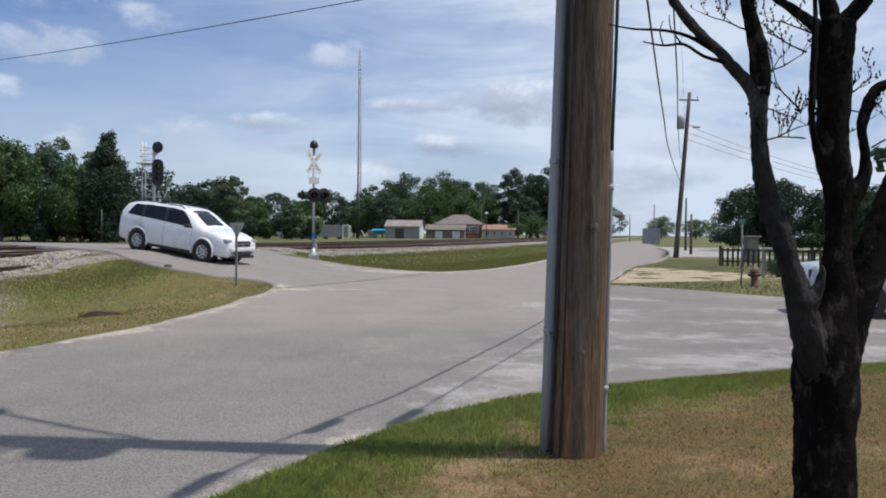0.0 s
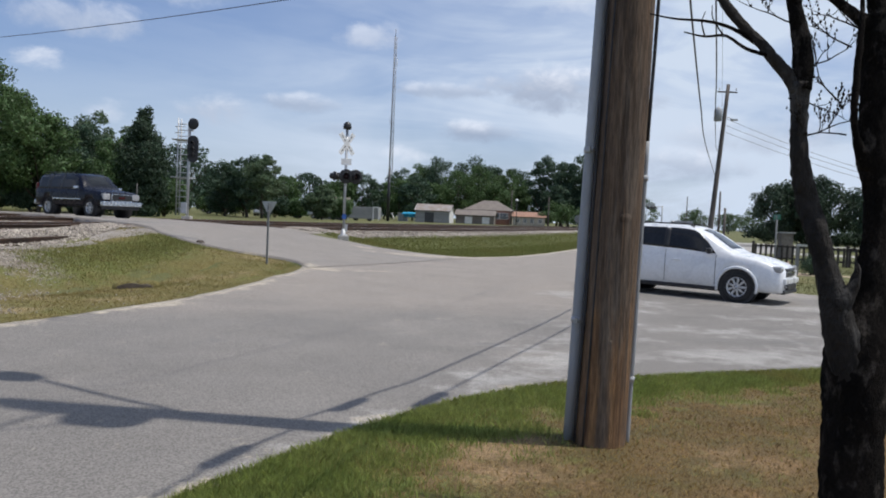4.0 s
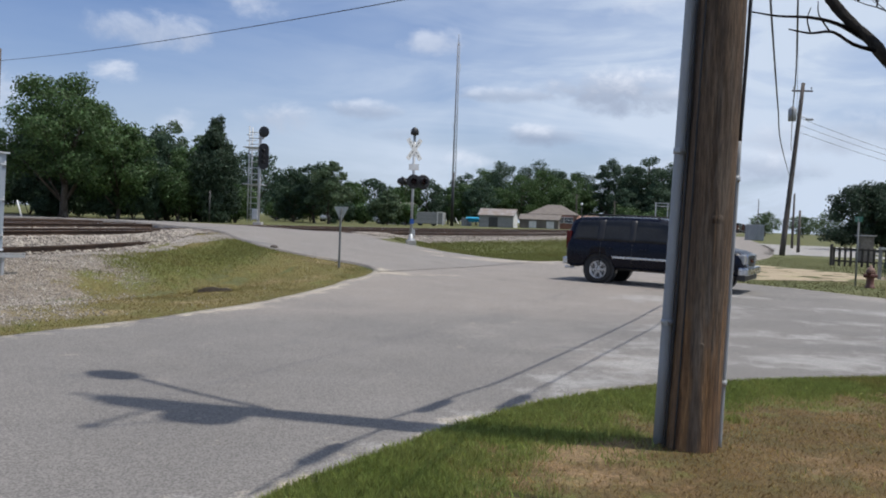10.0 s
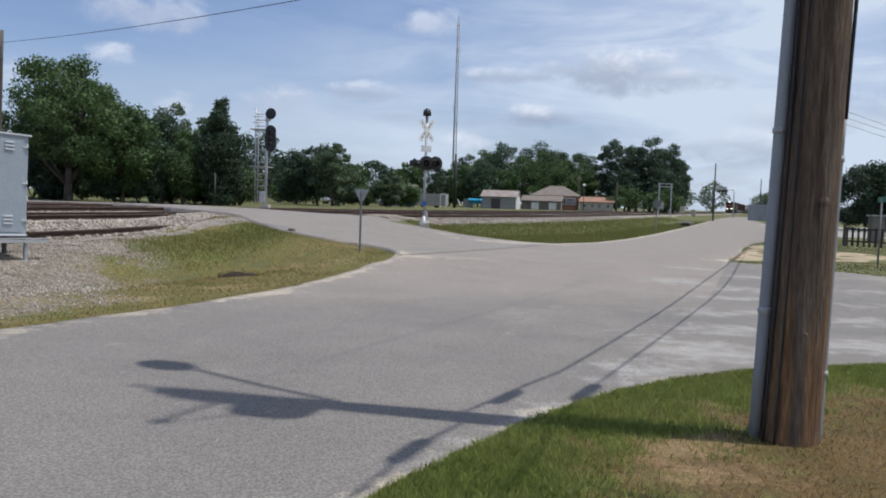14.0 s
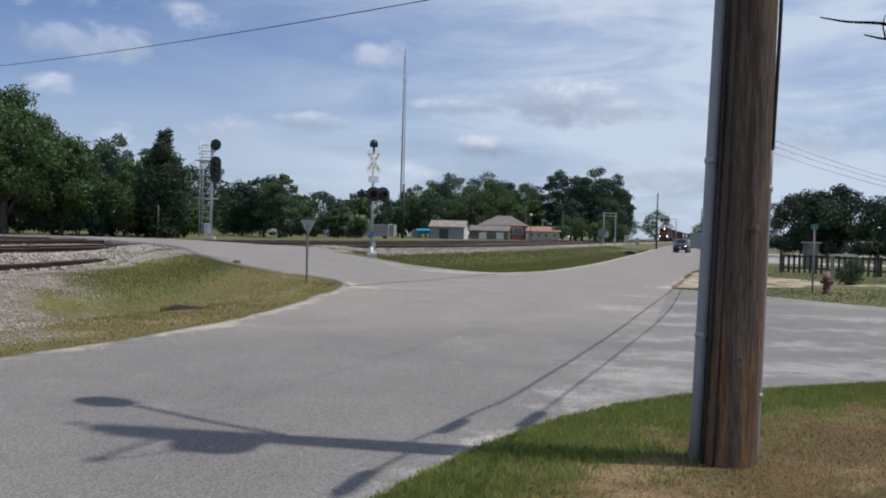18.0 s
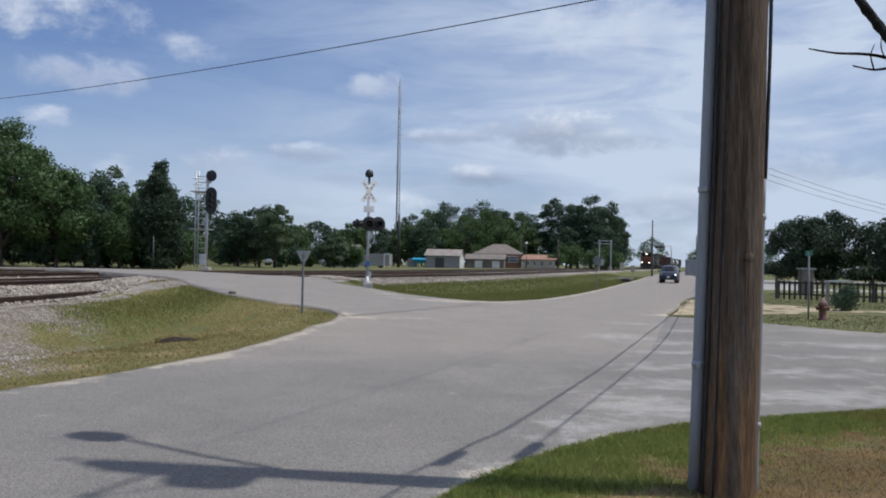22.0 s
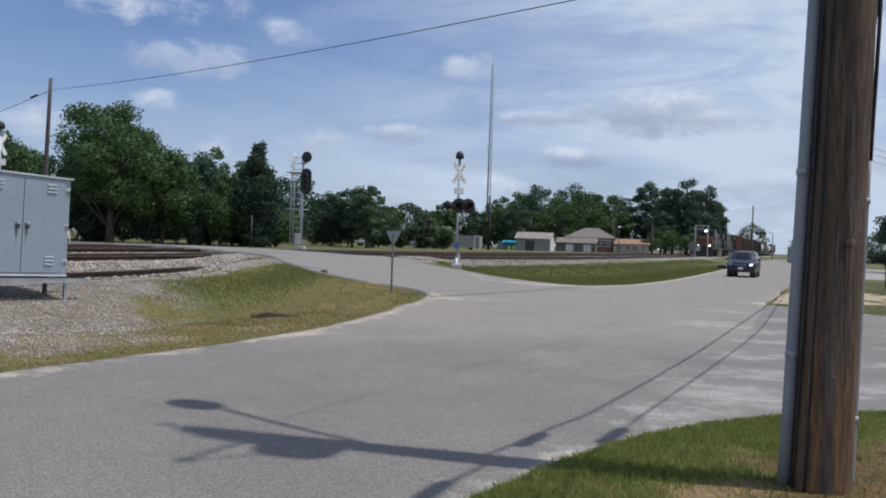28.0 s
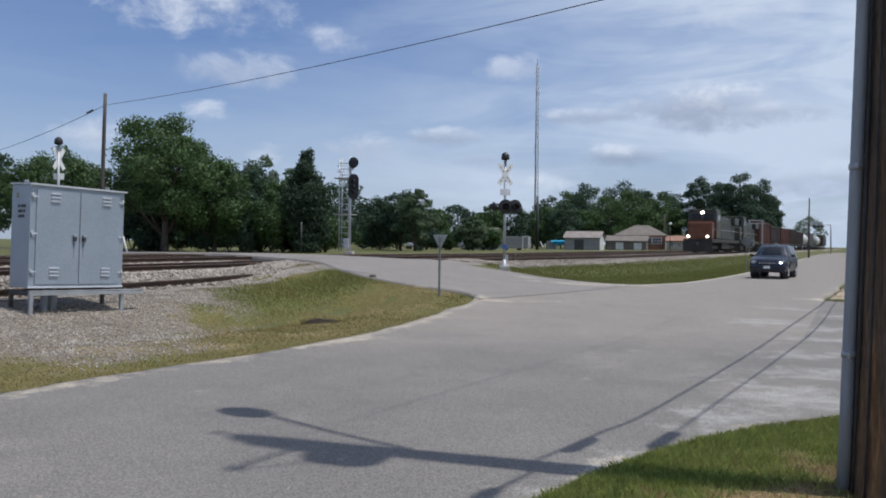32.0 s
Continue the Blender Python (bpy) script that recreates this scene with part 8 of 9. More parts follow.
TARS = [(0.35, 9.84, 0.24, 0.12, 20, 0.9), (2.45, 25.75, 0.72, 0.14, 3, 0.9), (-3.3, 26.6, 1.8, 0.3, -6, 0.6), (-1.0, 26.2, 2.1, 0.25, 3, 0.6), (-4.6, 24.6, 1.1, 0.2, -20, 0.5), (4.6, 11.2, 2.0, 0.45, 10, 0.5), (6.8, 12.4, 2.2, 0.4, 6, 0.5), (-11.2, 26.4, 1.4, 0.45, 52, 1.2), (-8.0, 22.6, 0.8, 0.3, 30, 1.0)]
# thin dark lines on the asphalt, drawn weakly through the tar channel
ARCS = [[(-3.69, 7.55), (-3.28, 8.47), (-2.63, 9.25), (-1.4, 10.08), (-0.3, 11.0)], [(-3.07, 8.93), (-2.85, 9.65), (-2.6, 10.5)], [(-5.4, 7.1), (-4.62, 6.84), (-4.04, 6.61)], [(-1.0, 13.0), (0.4, 16.0), (1.2, 19.0)], [(-2.2, 15.0), (-1.2, 17.4), (-0.6, 20.0)]]
far_line, near_line, out_line = smooth_curve(joined(STREET_FAR, JUNCTION_FAR[:2]), 0.2), smooth_curve(STREET_NEAR, 0.2), smooth_curve(OUT_FAR[:6], 0.4)
side_line = smooth_curve([(5.25, 23.9), (5.7, 23.5), (6.5, 22.8), (7.4, 21.9), (9.2, 19.7), (12.0, 18.2), (18.0, 17.6), (40.0, 19.0)], 0.25)
for road in (street, side_street, ramp):
    x, y = where(road)
    n1 = patchy(x, y, 0.7, 31.0)
    ragged = np.interp(y, [4, 9, 13, 16, 19], [0.5, 0.65, 0.95, 1.2, 1.2]) * (1 + 1.0 * n1)
    sandy = np.maximum(spots(x, y, APRONS), ragged * np.exp(-(from_edge(x, y, far_line) / (0.32 + 0.26 * n1)) ** 2))
    sandy = np.maximum(sandy, (0.5 + 0.6 * n1) * np.exp(-(from_edge(x, y, near_line) / 0.2) ** 2))
    sandy = np.maximum(sandy, 0.95 * np.exp(-(from_edge(x, y, out_line) / 0.45) ** 2))
    if road is side_street:
        sandy = np.maximum(sandy, 0.8 * np.exp(-(from_edge(x, y, side_line) / 0.16) ** 2))
    dark_marks = spots(x, y, TARS)
    for arc in ARCS:
        dark_marks = np.maximum(dark_marks, 0.45 * np.exp(-(from_edge(x, y, smooth_curve(arc, 0.1)) / 0.13) ** 2))
    # asphalt turns paler and warmer further up the street
    faded = soft(y - 0.25 * x, 8.0, 17.0) * (0.9 + 0.3 * n1) * (0.35 if road is side_street else 1.0)
    bleached = np.maximum(spots(x, y, [(q[0], q[1], q[2], q[3] * 1.7, *q[4:]) for q in PALES]), (0.52 + 0.4 * n1) * np.exp(-(from_edge(x, y, near_line) / 0.25) ** 2))
    weigh(road, bleached, sandy, dark_marks, faded)

LAWN = [(-3.4, -5.0)] + STREET_NEAR[1:] + [(1.5, 7.95), (2.6, 8.45), (3.6, 8.85), (5.6, 9.65), (9.0, 10.6), (16.0, 11.6), (18.0, -5.0)]
BANK = [(-8.0, -4.0), (-7.6, 2.0), (-6.70, 6.8), (-6.05, 8.75), (-5.7, 9.6), (-5.3, 10.7), (-5.0, 11.9), (-4.65, 13.2), (-4.32, 15.0), (-4.02, 17.3), (-3.85, 18.4), (-3.75, 19.2), (-4.65, 20.9), (-6.5, 21.4), (-8.4, 22.4), (-9.6, 23.4), (-10.6, 20.0), (-11.6, 15.0), (-13.2, 10.0), (-20.0, -4.0)]
VERGE = [(2.3, 33.2), (3.3, 36.5), (7.2, 49.0), (15.6, 79.0), (24.0, 110.0), (18.5, 112.0), (8.4, 79.0), (0.6, 52.0), (-6.2, 34.6), (-4.2, 32.4), (-3.0, 31.2), (-1.4, 30.2), (0.6, 30.4)]
CORNER = [(5.4, 24.1), (5.7, 23.6), (6.5, 22.9), (7.4, 22.0), (9.2, 19.8), (12.0, 18.3), (18.0, 17.7), (40.0, 19.2), (40.0, 48.0), (17.5, 52.0), (15.2, 51.0), (9.9, 38.5), (7.2, 30.0)]


def sheet_in(name, ring, step, lift, mat, label, category, surface=height, keep=None):
    r = np.array(ring)
    xs, ys = np.arange(r[:, 0].min(), r[:, 0].max() + step, step), np.arange(r[:, 1].min(), r[:, 1].max() + step, step)
    test = (lambda x, y: inside(x, y, ring) & keep(x, y)) if keep else (lambda x, y: inside(x, y, ring))
    return tagged(grid_sheet(name, xs, ys, lift, mat, surface, test), label, category, kind="structure")


near_edge = smooth_curve(joined(STREET_NEAR, [(0.6, 7.3), (1.5, 7.95), (2.6, 8.45), (3.6, 8.85), (5.6, 9.65), (9.0, 10.6), (16.0, 11.6)]), 0.2)


def lawn_green(x, y):
    """How green the lawn is: lush in a belt along the road, thin and brown further in."""
    d = from_edge(x, y, near_edge)
    belt = 1.05 + 0.25 * np.clip(-x, -0.5, 1.5) - 0.18 * np.clip(x - 2.2, 0, 2)
    return np.clip(1.10 - d / belt * 0.60 + 0.45 * patchy(x, y, 0.9, 4) + 0.45 * patchy(x, y, 2.6, 14), 0.15, 1)


def lawn_bare(x, y):
    return spots(x, y, [(0.28, 5.2, 0.42, 0.34, 30, 0.95), (0.35, 4.7, 0.5, 0.3, 0, 0.7), (1.9, 5.2, 0.6, 0.4, 10, 0.5), (2.7, 7.1, 0.4, 0.25, 20, 0.5), (3.2, 5.6, 0.9, 0.5, 0, 0.45)])


GRAVEL_EDGE = [(-8.6, -4.0), (-8.9, 6.0), (-8.3, 8.6), (-7.6, 9.0), (-7.1, 9.6), (-6.9, 10.3), (-7.3, 12.0), (-8.2, 14.2), (-9.2, 16.4), (-9.9, 18.4), (-10.6, 20.0), (-11.6, 15.0), (-13.2, 10.0), (-20.0, -4.0)]
gravel_line = smooth_curve(GRAVEL_EDGE[:11], 0.25)


def gravelled(x, y):
    d = from_edge(x, y, gravel_line) * np.where(inside(x, y, GRAVEL_EDGE), 1, -1)
    return np.clip(0.5 + d / 2.4 + 0.5 * patchy(x, y, 0.8, 17), 0, 1) * np.interp(y, [5, 8], [0.35, 1])


def bank_green(x, y):
    d = off_track(x, y)
    upper = np.exp(-((d - 3.6) / 1.3) ** 2) * np.interp(y, [12.5, 15], [0, 1])
    low = np.exp(-(from_edge(x, y, far_line) - 0.5) ** 2 / 0.3) * 0.2
    return np.clip(0.12 + 0.75 * np.maximum(upper, low) + 0.3 * patchy(x, y, 0.6, 8), 0, 1)


lawn = sheet_in("lawn", LAWN, 0.12, 0.002, SOIL, "dry brown lawn round the pole and tree", "lawn")
x, y = where(lawn)
weigh(lawn, lawn_green(x, y) * 0.9, lawn_bare(x, y), 0.9 * np.exp(-(from_edge(x, y, near_edge) / 0.07) ** 2))
bank = sheet_in("bank", BANK, 0.14, 0.003, DITCH_SOIL, "sparse yellowing grass bank beside the ramp", "verge")
x, y = where(bank)
weigh(bank, bank_green(x, y), gravelled(x, y), spots(x, y, [(-6.2, 11.0, 0.8, 0.4, 60, 0.7), (-5.6, 13.0, 1.0, 0.35, 65, 0.75), (-7.6, 9.9, 0.9, 0.5, 30, 0.7), (-6.1, 17.2, 0.9, 0.5, 50, 0.65), (-7.0, 12.6, 0.9, 0.6, 60, 0.8), (-6.4, 14.5, 1.2, 0.4, 65, 0.6), (-5.2, 20.4, 1.3, 0.4, -10, 0.8), (-5.0, 17.8, 0.9, 0.4, 80, 0.6), (-8.6, 7.4, 1.2, 0.7, 40, 0.6)]))
sheet_in("sandy_drive", [(5.6, 24.8), (6.0, 25.5), (8.4, 26.6), (10.6, 27.4), (11.2, 28.7), (13.0, 29.2), (20.0, 29.1), (36.0, 29.8), (36.0, 30.4), (20.0, 29.8), (14.0, 30.6), (12.4, 35.0), (10.4, 38.6), (9.5, 37.4), (8.6, 34.0), (7.4, 30.6)], 0.16, 0.010, SAND, "sandy unpaved drive at the corner", "drive", keep=lambda x, y: patchy(x, y, 0.75, 3.0) + 0.5 * patchy(x, y, 2.3, 9.0) > -0.24)
sheet_in("paved_yard", [(16.9, 57.2), (21.5, 58.2), (30.0, 70.0), (38.5, 92.0), (38.0, 97.0), (32.0, 98.2), (27.4, 96.0), (23.9, 80.0)], 0.9, 0.012, PALE, "pale paved yard beside the main street", "paving")
sheet_in("cross_street", [(27.0, 96.0), (32.0, 98.2), (160.0, 88.5), (160.0, 94.5), (33.0, 104.6), (31.0, 108.0)], 0.9, 0.013, PALE, "pale cross street joining the main street", "road")
sheet_in("far_street", [(17.6, 58.0), (60.0, 49.0), (60.0, 55.0), (19.6, 64.5)], 0.9, 0.014, PALE, "pale gravel street beyond the corner lot", "road")


def blades(name, label, ring, count, tall, width, mat, seed, keep=None, surface=height, lean=0.5, lift=0.0):
    """Grass blades in an outline: tapering leaves with a bend, one joined mesh."""
    rng = np.random.default_rng(seed)
    r = np.array(ring)
    lo, hi = r.min(0), r.max(0)
    xy = np.empty((0, 2))
    while len(xy) < count:
        p = rng.uniform(lo, hi, (count * 2, 2))
        m = inside(p[:, 0], p[:, 1], ring)
        if keep is not None:
            m &= keep(p[:, 0], p[:, 1], rng.random(len(p)))
        xy = np.vstack([xy, p[m]])
    xy = xy[:count]
    z = surface(xy[:, 0], xy[:, 1]) + lift
    h = rng.uniform(tall[0], tall[1], count)
    a = rng.uniform(0, 2 * math.pi, count)
    b = rng.uniform(0, 2 * math.pi, count)
    w = width * rng.uniform(0.6, 1.4, count) / 2
    base = np.column_stack([xy, z - 0.01])
    across = np.column_stack([np.cos(a), np.sin(a), np.zeros(count)]) * w[:, None]
    bend = np.column_stack([np.cos(b), np.sin(b), np.zeros(count)]) * (h * rng.uniform(0, lean, count))[:, None]
    mid = base + np.column_stack([np.zeros((count, 2)), h * 0.6]) + bend * 0.35
    tip = base + np.column_stack([np.zeros((count, 2)), h]) + bend
    v = np.stack([base - across, base + across, mid + across * 0.7, tip, mid - across * 0.7], 1).reshape(-1, 3)
    i = np.arange(count) * 5
    ob = raw(name, v, np.stack([i, i + 1, i + 2, i + 3, i + 4], 1), mat)
    return tagged(ob, label, "grass", kind="stuff")


NEAR_LAWN = [(-1.9, 2.9), (-1.75, 3.4), (-1.4, 4.3), (-1.02, 5.05), (-0.65, 5.7), (-0.08, 6.55), (0.6, 7.3), (1.5, 7.95), (2.6, 8.45), (3.6, 8.85), (5.6, 9.65), (7.5, 10.2), (7.5, 3.0), (3.0, 2.2), (0.0, 2.4)]
blades("lawn_grass", "fresh green grass along the lawn's road edge", NEAR_LAWN, 105000, (0.025, 0.075), 0.0055, GRASS, 1, lambda x, y, u: u < np.clip(lawn_green(x, y) * 1.6 - 0.62, 0.004, 1) ** 1.2 * (1 - lawn_bare(x, y)), lean=0.8)
BACK_LAWN = [(-3.3, -4.5), (-2.35, 1.0), (-1.9, 2.9), (0.0, 2.4), (3.0, 2.2), (7.5, 3.0), (7.5, -4.5)]
blades("lawn_grass", "green grass along the road further back", BACK_LAWN, 30000, (0.025, 0.075), 0.008, GRASS, 21, lambda x, y, u: u < np.clip(lawn_green(x, y) * 1.6 - 0.62, 0.012, 1) ** 1.2, lean=0.8)
blades("dry_grass", "short dry brown mown grass", NEAR_LAWN, 170000, (0.014, 0.042), 0.0042, DRY_GRASS, 2, lambda x, y, u: u < np.clip(1.15 - lawn_green(x, y), 0.05, 1) * (1 - 0.8 * lawn_bare(x, y)), lean=1.3)
blades("bank_grass", "patchy straw-coloured grass on the bank", BANK, 60000, (0.012, 0.05), 0.008, BANK_GRASS, 4, lambda x, y, u: (y > 5) & (x > -13) & (u < 1.0 - 1.5 * gravelled(x, y)), lean=1.0)
blades("bank_grass", "green grass on the upper bank", BANK, 15000, (0.025, 0.08), 0.010, TRI_GRASS, 5, lambda x, y, u: (y > 5) & (u < np.clip(bank_green(x, y) * 1.6 - 0.6, 0, 1) * np.clip(1.15 - 1.5 * gravelled(x, y), 0, 1)), lean=0.8)
blades("verge_grass", "rough green grass in the ditch beside the line", VERGE, 85000, (0.04, 0.11), 0.02, TRI_GRASS, 7, lambda x, y, u: u < np.clip(42.0 / np.maximum(y, 30), 0.15, 1) ** 1.6, lean=0.8)
blades("corner_grass", "rough grass on the corner lot", CORNER, 75000, (0.02, 0.05), 0.018, LOT_GRASS, 8, lambda x, y, u: ~inside(x, y, [(5.6, 24.8), (8.4, 26.6), (12.0, 27.6), (20.0, 26.6), (36.0, 27.5), (36.0, 30.4), (20.0, 30.0), (14.0, 31.6), (12.4, 35.0), (10.4, 38.6)]) & (u < np.clip(30 / np.maximum(y, 20), 0, 1) ** 2))


def stones(name, label, ring, count, size, mat, seed, keep=None, surface=height, lift=0.0):
    rng = np.random.default_rng(seed)
    r = np.array(ring)
    lo, hi = r.min(0), r.max(0)
    xy = np.empty((0, 2))
    while len(xy) < count:
        p = rng.uniform(lo, hi, (count * 2, 2))
        m = inside(p[:, 0], p[:, 1], ring)
        if keep is not None:
            m &= keep(p[:, 0], p[:, 1], rng.random(len(p)))
        xy = np.vstack([xy, p[m]])
    xy = xy[:count]
    c = np.column_stack([xy, surface(xy[:, 0], xy[:, 1]) + lift])
    s = rng.uniform(size[0], size[1], count)
    shape = np.array([(1, 0, 0), (-1, 0, 0), (0, 1, 0), (0, -1, 0), (0, 0, 0.8), (0, 0, -0.6)], float)
    v = shape[None] * (1 + rng.uniform(-0.35, 0.35, (count, 6, 3)))
    a = rng.uniform(0, 2 * math.pi, count)
    rot = np.stack([np.stack([np.cos(a), -np.sin(a), 0 * a], -1), np.stack([np.sin(a), np.cos(a), 0 * a], -1), np.stack([0 * a, 0 * a, 0 * a + 1], -1)], 1)
    v = np.einsum("nij,nkj->nki", rot, v) * s[:, None, None] / 2 + rng.normal(0, 0.12, (count, 6, 3)) * s[:, None, None] + c[:, None]
    f = np.array([(0, 2, 4), (2, 1, 4), (1, 3, 4), (3, 0, 4), (2, 0, 5), (1, 2, 5), (3, 1, 5), (0, 3, 5)])
    fs = (np.arange(count) * 6)[:, None, None] + f[None]
    return tagged(raw(name, v.reshape(-1, 3), fs.reshape(-1, 3), mat), label, "gravel", kind="stuff")


stones("gravel", "loose grey gravel round the signal cabinet", BANK, 20000, (0.02, 0.045), GRAVEL_STONE, 9, lambda x, y, u: (y > 6) & (x > -12.5) & (u < gravelled(x, y) * 1.3 - 0.3), lift=0.008)
stones("gravel", "stray gravel on the bank", BANK, 2500, (0.015, 0.04), GRAVEL_STONE, 10, lambda x, y, u: (y > 6) & (u < np.clip(gravelled(x, y) + 0.08, 0, 1)), lift=0.006)
TRACK_RING = [(-13.9, 6.0), (-11.2, 12.0), (-10.2, 16.0), (-9.7, 20.0), (-9.5, 23.2), (-14.5, 27.2), (-22.0, 20.0), (-28.0, 8.0)]
stones("ballast_stones", "pale crushed stone between the rails", TRACK_RING, 38000, (0.05, 0.10), BALLAST_STONE, 11, lambda x, y, u: (off_track(x, y) > -6) & (beside(x, y, (-8.4, 22.2), (-12.8, 26.6)) > 0.55) & (u < np.clip((off_track(x, y) + 7) / 7, 0.1, 1)), lift=0.02)
stones("ballast_stones", "pale crushed stone shoulder beyond the ramp", [(-6.4, 34.2), (-4.6, 33.4), (4.0, 55.0), (12.0, 82.0), (9.0, 82.0), (0.5, 55.0), (-8.6, 35.2)], 5000, (0.05, 0.11), BALLAST_STONE, 12, lambda x, y, u: (off_track(x, y) < 2.2) & (u < np.clip(34 / y, 0, 1) ** 1.5), lift=0.02)

# spare rails lying on the shoulder
for pts, z in (([(-15.6, 2.5), (-13.9, 6.0), (-12.3, 9.5), (-11.0, 13.2), (-10.3, 16.5), (-10.05, 18.8), (-9.95, 20.4), (-9.95, 21.8)], 0.07),):
    c = smooth_curve(pts, 0.5)
    bm = bmesh.new()
    rings = []
    for i, p in enumerate(c):
        d = Vector((*(c[min(i + 1, len(c) - 1)] - c[max(i - 1, 0)]), 0)).normalized()
        s = Vector((-d.y, d.x, 0))
        zz = min(float(height(p[0], p[1])), 0.53) + z - 0.08
        rings.append([bm.verts.new(Vector((p[0], p[1], zz + b)) + s * a) for a, b in RAIL_SHAPE])
    for a, b in zip(rings, rings[1:]):
        for k in range(len(a)):
            bm.faces.new((a[k], a[(k + 1) % len(a)], b[(k + 1) % len(a)], b[k]))
    bm.faces.new(rings[0][::-1])
    bm.faces.new(rings[-1])
    bmesh.ops.recalc_face_normals(bm, faces=bm.faces)
    tagged(link("spare_rail", bm, RUST), "old rusty rail lying along the ballast shoulder", "rail")
# washed-out hollow in the bank: a flat dark plate stands for the shade inside
hole = [(-0.34, 0.0), (0.34, 0.0), (0.33, 0.06), (0.22, 0.10), (0.10, 0.085), (-0.04, 0.115), (-0.20, 0.09), (-0.32, 0.05)]
tagged(link("washout", plated(hole, 0.05, Matrix.Translation((-6.22, 14.98, gz(-6.22, 14.98) - 0.01)) @ Matrix.Rotation(radians(14), 4, "Z")), TIE), "dark plate for the shade in a washed-out hollow under turf in the grass bank", "hollow")
for dx, dy, rx, rz in ((-0.18, 0.16, 0.30, 0.12), (0.16, 0.24, 0.28, 0.12)):
    bm = bmesh.new()
    bmesh.ops.create_icosphere(bm, subdivisions=3, radius=1.0)
    for v in bm.verts:
        v.co *= 1 + 0.25 * noise.noise(v.co * 3 + Vector((dx * 9, 0, 0)))
        v.co = Vector((v.co.x * rx, v.co.y * rx * 0.5, v.co.z * rz))
    bmesh.ops.translate(bm, verts=bm.verts, vec=(-6.24 + dx, 14.98 + dy, gz(-6.24 + dx, 14.98 + dy) + 0.02))
    tagged(link("earth_clod", bm, DITCH_SOIL, smooth=True), "clod of earth and turf over the hollow", "earth", group="clods over the hollow")
blotch("asphalt_spill", -10.75, 24.9, 1.2, 0.35, 48, 52.0, DARK_PATCH, "dark crumbled asphalt spilled beside the ramp", 0.03, surface=height, rag=0.7)
for x, y, s in ((-7.3, 22.0, 0.12),):
    bm = bmesh.new()
    bmesh.ops.create_icosphere(bm, subdivisions=2, radius=s)
    for v in bm.verts:
        v.co *= 1 + 0.3 * noise.noise(v.co * 9 + Vector((x, y, 0)))
        v.co.z *= 0.7
    bmesh.ops.translate(bm, verts=bm.verts, vec=(x, y, gz(x, y) + s * 0.35))
    tagged(link("stone", bm, TIE), "dark stone lying on the bank", "stone")


# ---- movement ----
def drive_rows(points, surface, wheelbase, lift, times, headings=()):
    """Poses of a car whose middle passes the timed points (t, x, y), held to the road by its two axles."""
    p = np.array(points, float)
    fine = smooth_timed(p)
    rows = []
    for t in times:
        x, y = np.interp(t, fine[:, 0], fine[:, 1]), np.interp(t, fine[:, 0], fine[:, 2])
        a = np.array([np.interp(t + 0.25, fine[:, 0], fine[:, k]) - np.interp(t - 0.25, fine[:, 0], fine[:, k]) for k in (1, 2)])
        if np.linalg.norm(a) < 1e-3:
            a = np.array([1.0, 0.0])
        a = a / np.linalg.norm(a)
        if headings:
            h = radians(np.interp(t, [q[0] for q in headings], [q[1] for q in headings]))
            a = np.array([math.cos(h), math.sin(h)])
        f, r = (x + a[0] * wheelbase / 2, y + a[1] * wheelbase / 2), (x - a[0] * wheelbase / 2, y - a[1] * wheelbase / 2)
        zf, zr = float(surface(*f)) + lift, float(surface(*r)) + lift
        rows.append((t, pose(x, y, (zf + zr) / 2, 0, -math.degrees(math.atan2(zf - zr, wheelbase)), math.degrees(math.atan2(a[1], a[0])))))
    return rows


def smooth_timed(p):
    p = np.vstack([2 * p[0] - p[1], p, 2 * p[-1] - p[-2]])
    out = []
    for i in range(1, len(p) - 2):
        t0, t1 = p[i, 0], p[i + 1, 0]
        m0 = (p[i + 1] - p[i - 1]) / (p[i + 1, 0] - p[i - 1, 0])
        m1 = (p[i + 2] - p[i]) / (p[i + 2, 0] - p[i, 0])
        for u in np.linspace(0, 1, 20, endpoint=False):
            h = t1 - t0
            q = (2 * u**3 - 3 * u**2 + 1) * p[i] + (u**3 - 2 * u**2 + u) * h * m0 + (-2 * u**3 + 3 * u**2) * p[i + 1] + (u**3 - u**2) * h * m1
            q[0] = t0 + u * h
            out.append(q)
    out.append(p[-2])
    return np.array(out)


def paved(x, y):
    d = float(off_track(x, y))
    return float(crossing_height(x, y)) + 0.024 if d < 13 else float(street_height(x, y)) + 0.014


HALVES = [k * 0.5 for k in range(65)]


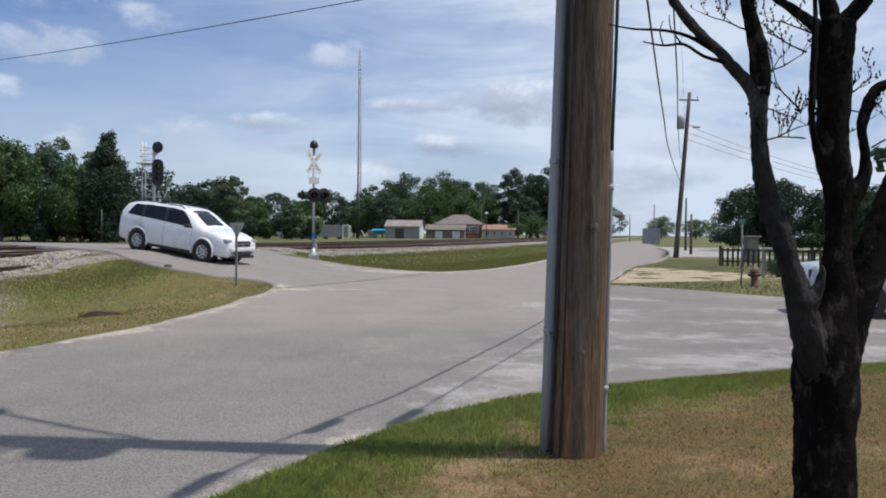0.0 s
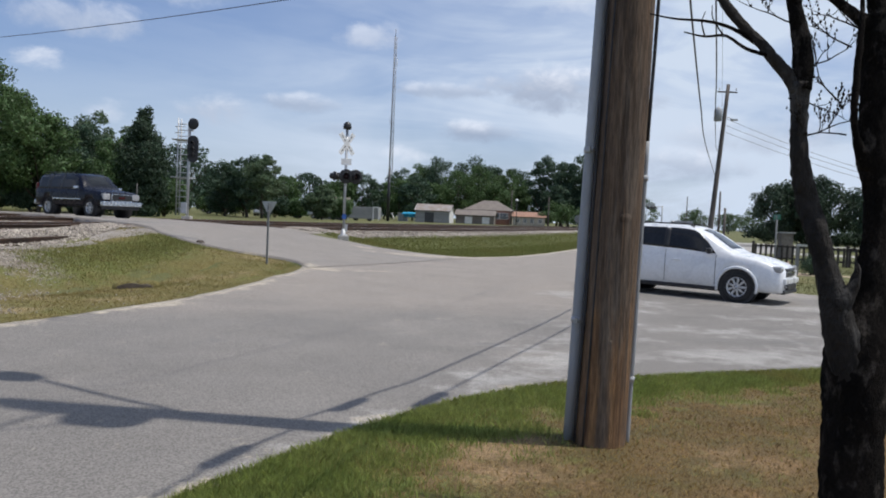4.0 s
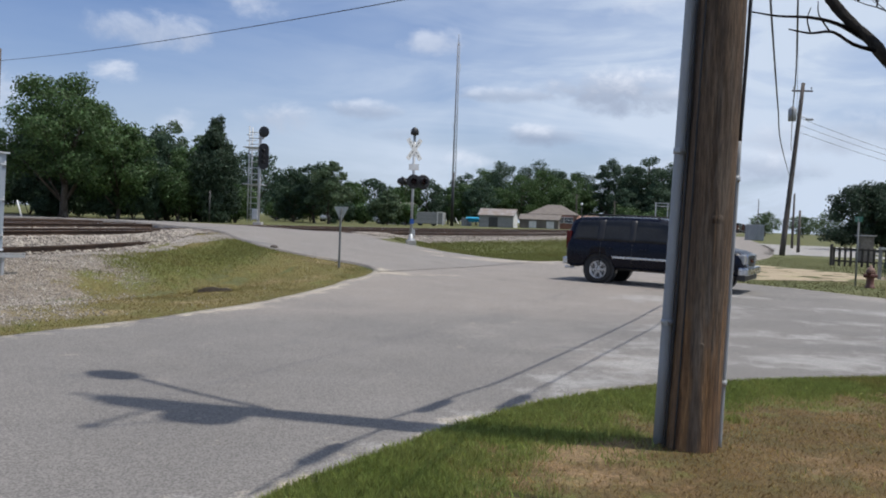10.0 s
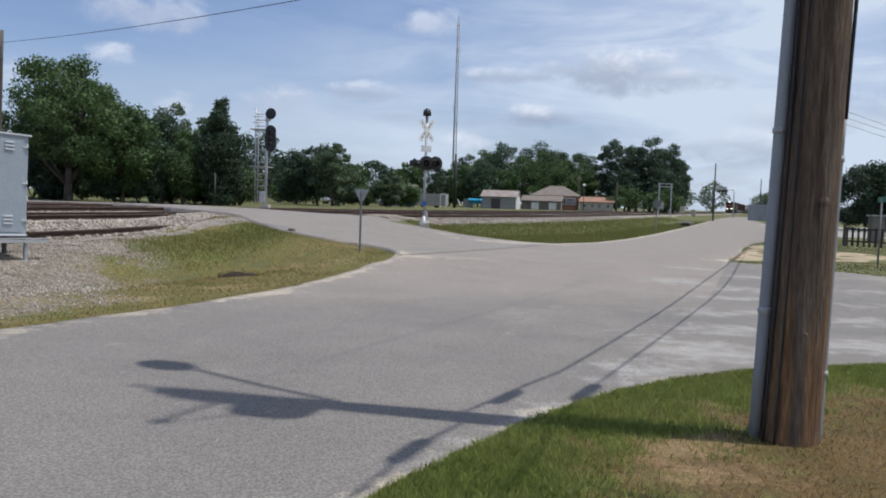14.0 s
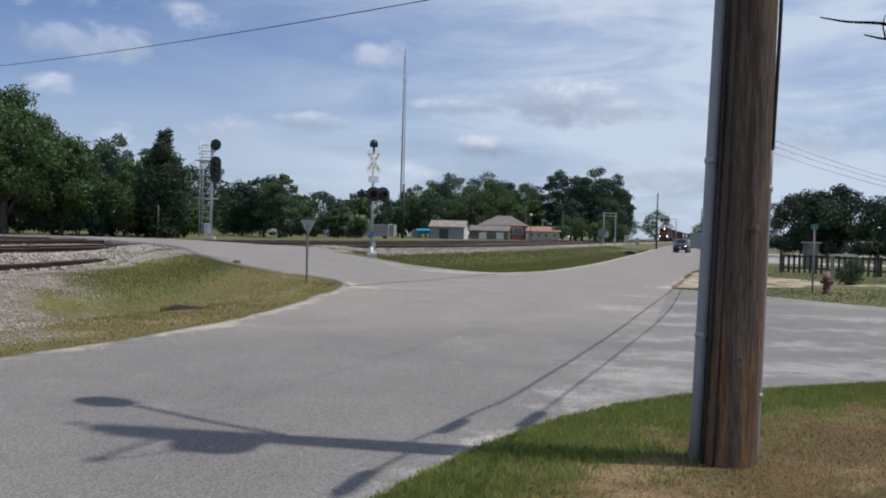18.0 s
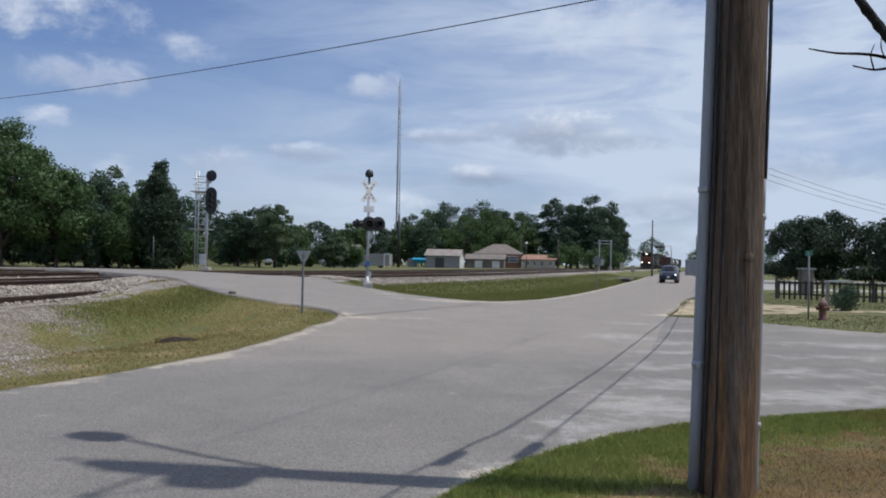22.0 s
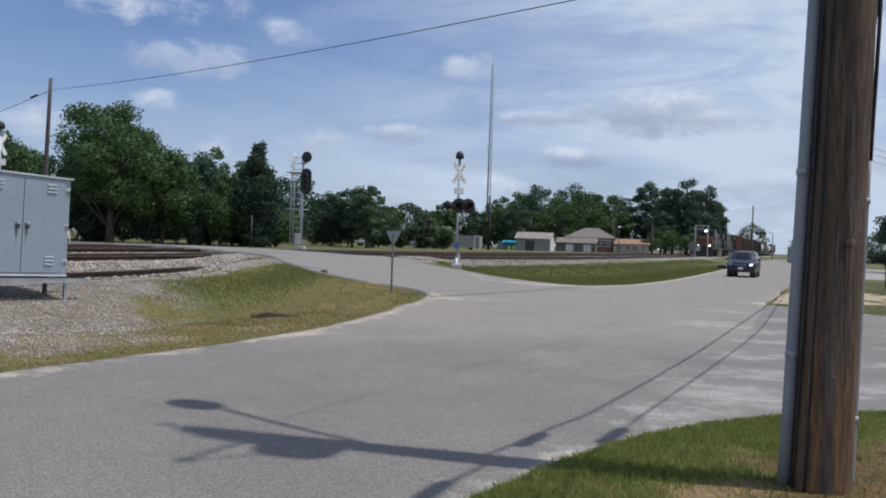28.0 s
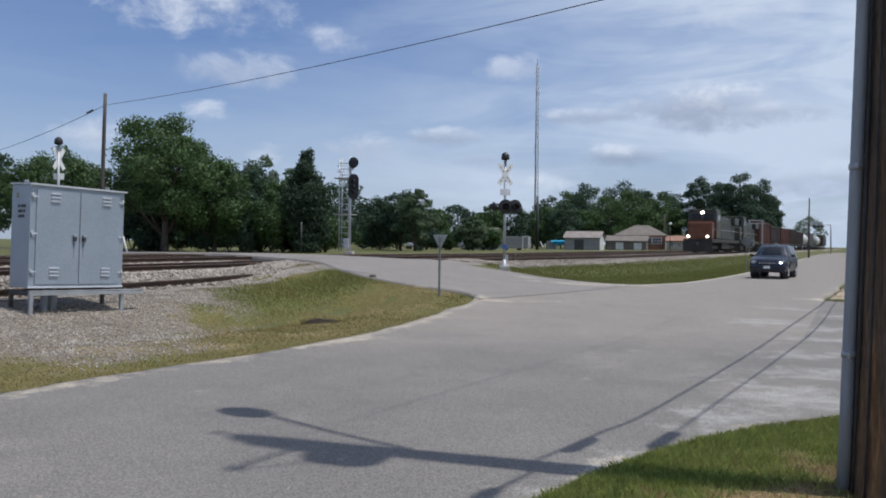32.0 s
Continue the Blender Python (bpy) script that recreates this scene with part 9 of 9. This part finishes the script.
def motions():
    walk(crossover, drive_rows(CROSSOVER_WAY, paved, 2.63, 0.0, HALVES, CROSSOVER_TURN))
    walk(big_suv, drive_rows(BIG_WAY, paved, 2.73, 0.0, HALVES, BIG_TURN))
    walk(small_suv, drive_rows(SMALL_WAY, paved, 2.49, 0.0, HALVES, SMALL_TURN))
    walk(sedan, drive_rows(SEDAN_WAY, paved, 2.8, 0.0, HALVES))
    line = np.r_[0, np.cumsum(np.linalg.norm(np.diff(TRACK, axis=0), axis=1))]
    nose = np.interp(84.9, TRACK[:, 1], line)
    behind = 10.8
    for n, (ob, length) in enumerate(TRAIN):
        rows = []
        for t in range(0, 33, 2):
            s = nose + behind + (32 - t) * 14.1
            c, f, r = ([np.interp(s + ds, line, TRACK[:, k]) for k in (0, 1)] for ds in (0, -6, 6))
            rows.append((t, pose(c[0], c[1], float(bed(c[1])) + 0.172, 0, 0, math.degrees(math.atan2(f[1] - r[1], f[0] - r[0])))))
        walk(ob, rows)
        behind += length / 2 + (TRAIN[n + 1][1] / 2 if n + 1 < len(TRAIN) else 0)


CROSSOVER_WAY = [(-2.0, -13.6, 30.4), (-1.0, -10.8, 28.0), (0.0, -8.1, 26.0), (1.0, -5.3, 23.95), (2.0, -2.7, 22.4), (3.0, 0.55, 21.55), (3.5, 2.9, 20.3), (4.5, 7.8, 16.6), (6.0, 17.0, 14.2), (8.0, 32.0, 14.8), (12.0, 70.0, 16.5), (33.0, 75.0, 16.7)]
BIG_WAY = [(-1.0, -48.0, 57.8), (1.0, -32.0, 45.6), (2.0, -24.3, 39.4), (2.5, -21.6, 37.3), (3.0, -19.3, 35.5), (3.5, -17.2, 33.7), (4.5, -13.6, 30.5), (5.2, -11.2, 28.6), (6.0, -9.0, 26.7), (7.0, -6.75, 25.05), (8.0, -4.0, 23.35), (9.0, -0.95, 22.0), (10.0, 3.3, 20.6), (10.5, 5.7, 18.9), (11.0, 8.4, 17.3), (11.5, 11.6, 16.0), (12.5, 19.0, 14.8), (15.0, 45.0, 15.5), (33.0, 76.0, 16.7)]
SMALL_WAY = [(-1.0, 150.0, 92.0), (10.0, 76.0, 95.5), (14.5, 40.0, 100.5), (16.0, 30.2, 101.4), (16.5, 28.2, 101.0), (17.0, 26.7, 99.9), (17.5, 25.3, 98.0), (18.0, 24.5, 95.5), (19.0, 23.2, 91.2), (20.0, 21.6, 86.2), (23.0, 17.0, 70.6), (25.0, 14.2, 61.5), (28.0, 11.2, 53.2), (30.0, 9.3, 47.0), (32.0, 7.5, 42.2), (33.0, 6.6, 39.7)]
SEDAN_WAY = [(-0.5, 8.4, 15.8), (0.0, 9.8, 15.4), (0.3, 10.9, 15.2), (0.6, 12.3, 15.0), (1.0, 14.6, 14.8), (2.0, 23.0, 14.6), (4.0, 46.0, 15.4), (33.0, 74.0, 16.7)]

SMALL_TURN = [(-1, 177), (14.5, 174), (15.5, 178), (16.0, 190), (16.5, 207), (17.0, 224), (17.5, 239), (18.0, 249), (18.5, 253), (20, 253), (25, 252), (28, 252), (30, 251), (33, 250)]
CROSSOVER_TURN = [(-1, -22), (0, -23), (1, -28), (2, -29), (3, -24), (3.5, -28), (4.0, -34), (4.6, -31), (5.4, -15), (6.2, 0), (8, 3), (33, 3)]
BIG_TURN = [(-1, -34), (4, -30), (5, -26), (6, -24), (7, -28), (8, -27), (9, -27), (10, -25), (10.5, -30), (11, -27), (11.6, -18), (12.4, -6), (13.5, 1), (15, 2), (33, 2)]

motions()
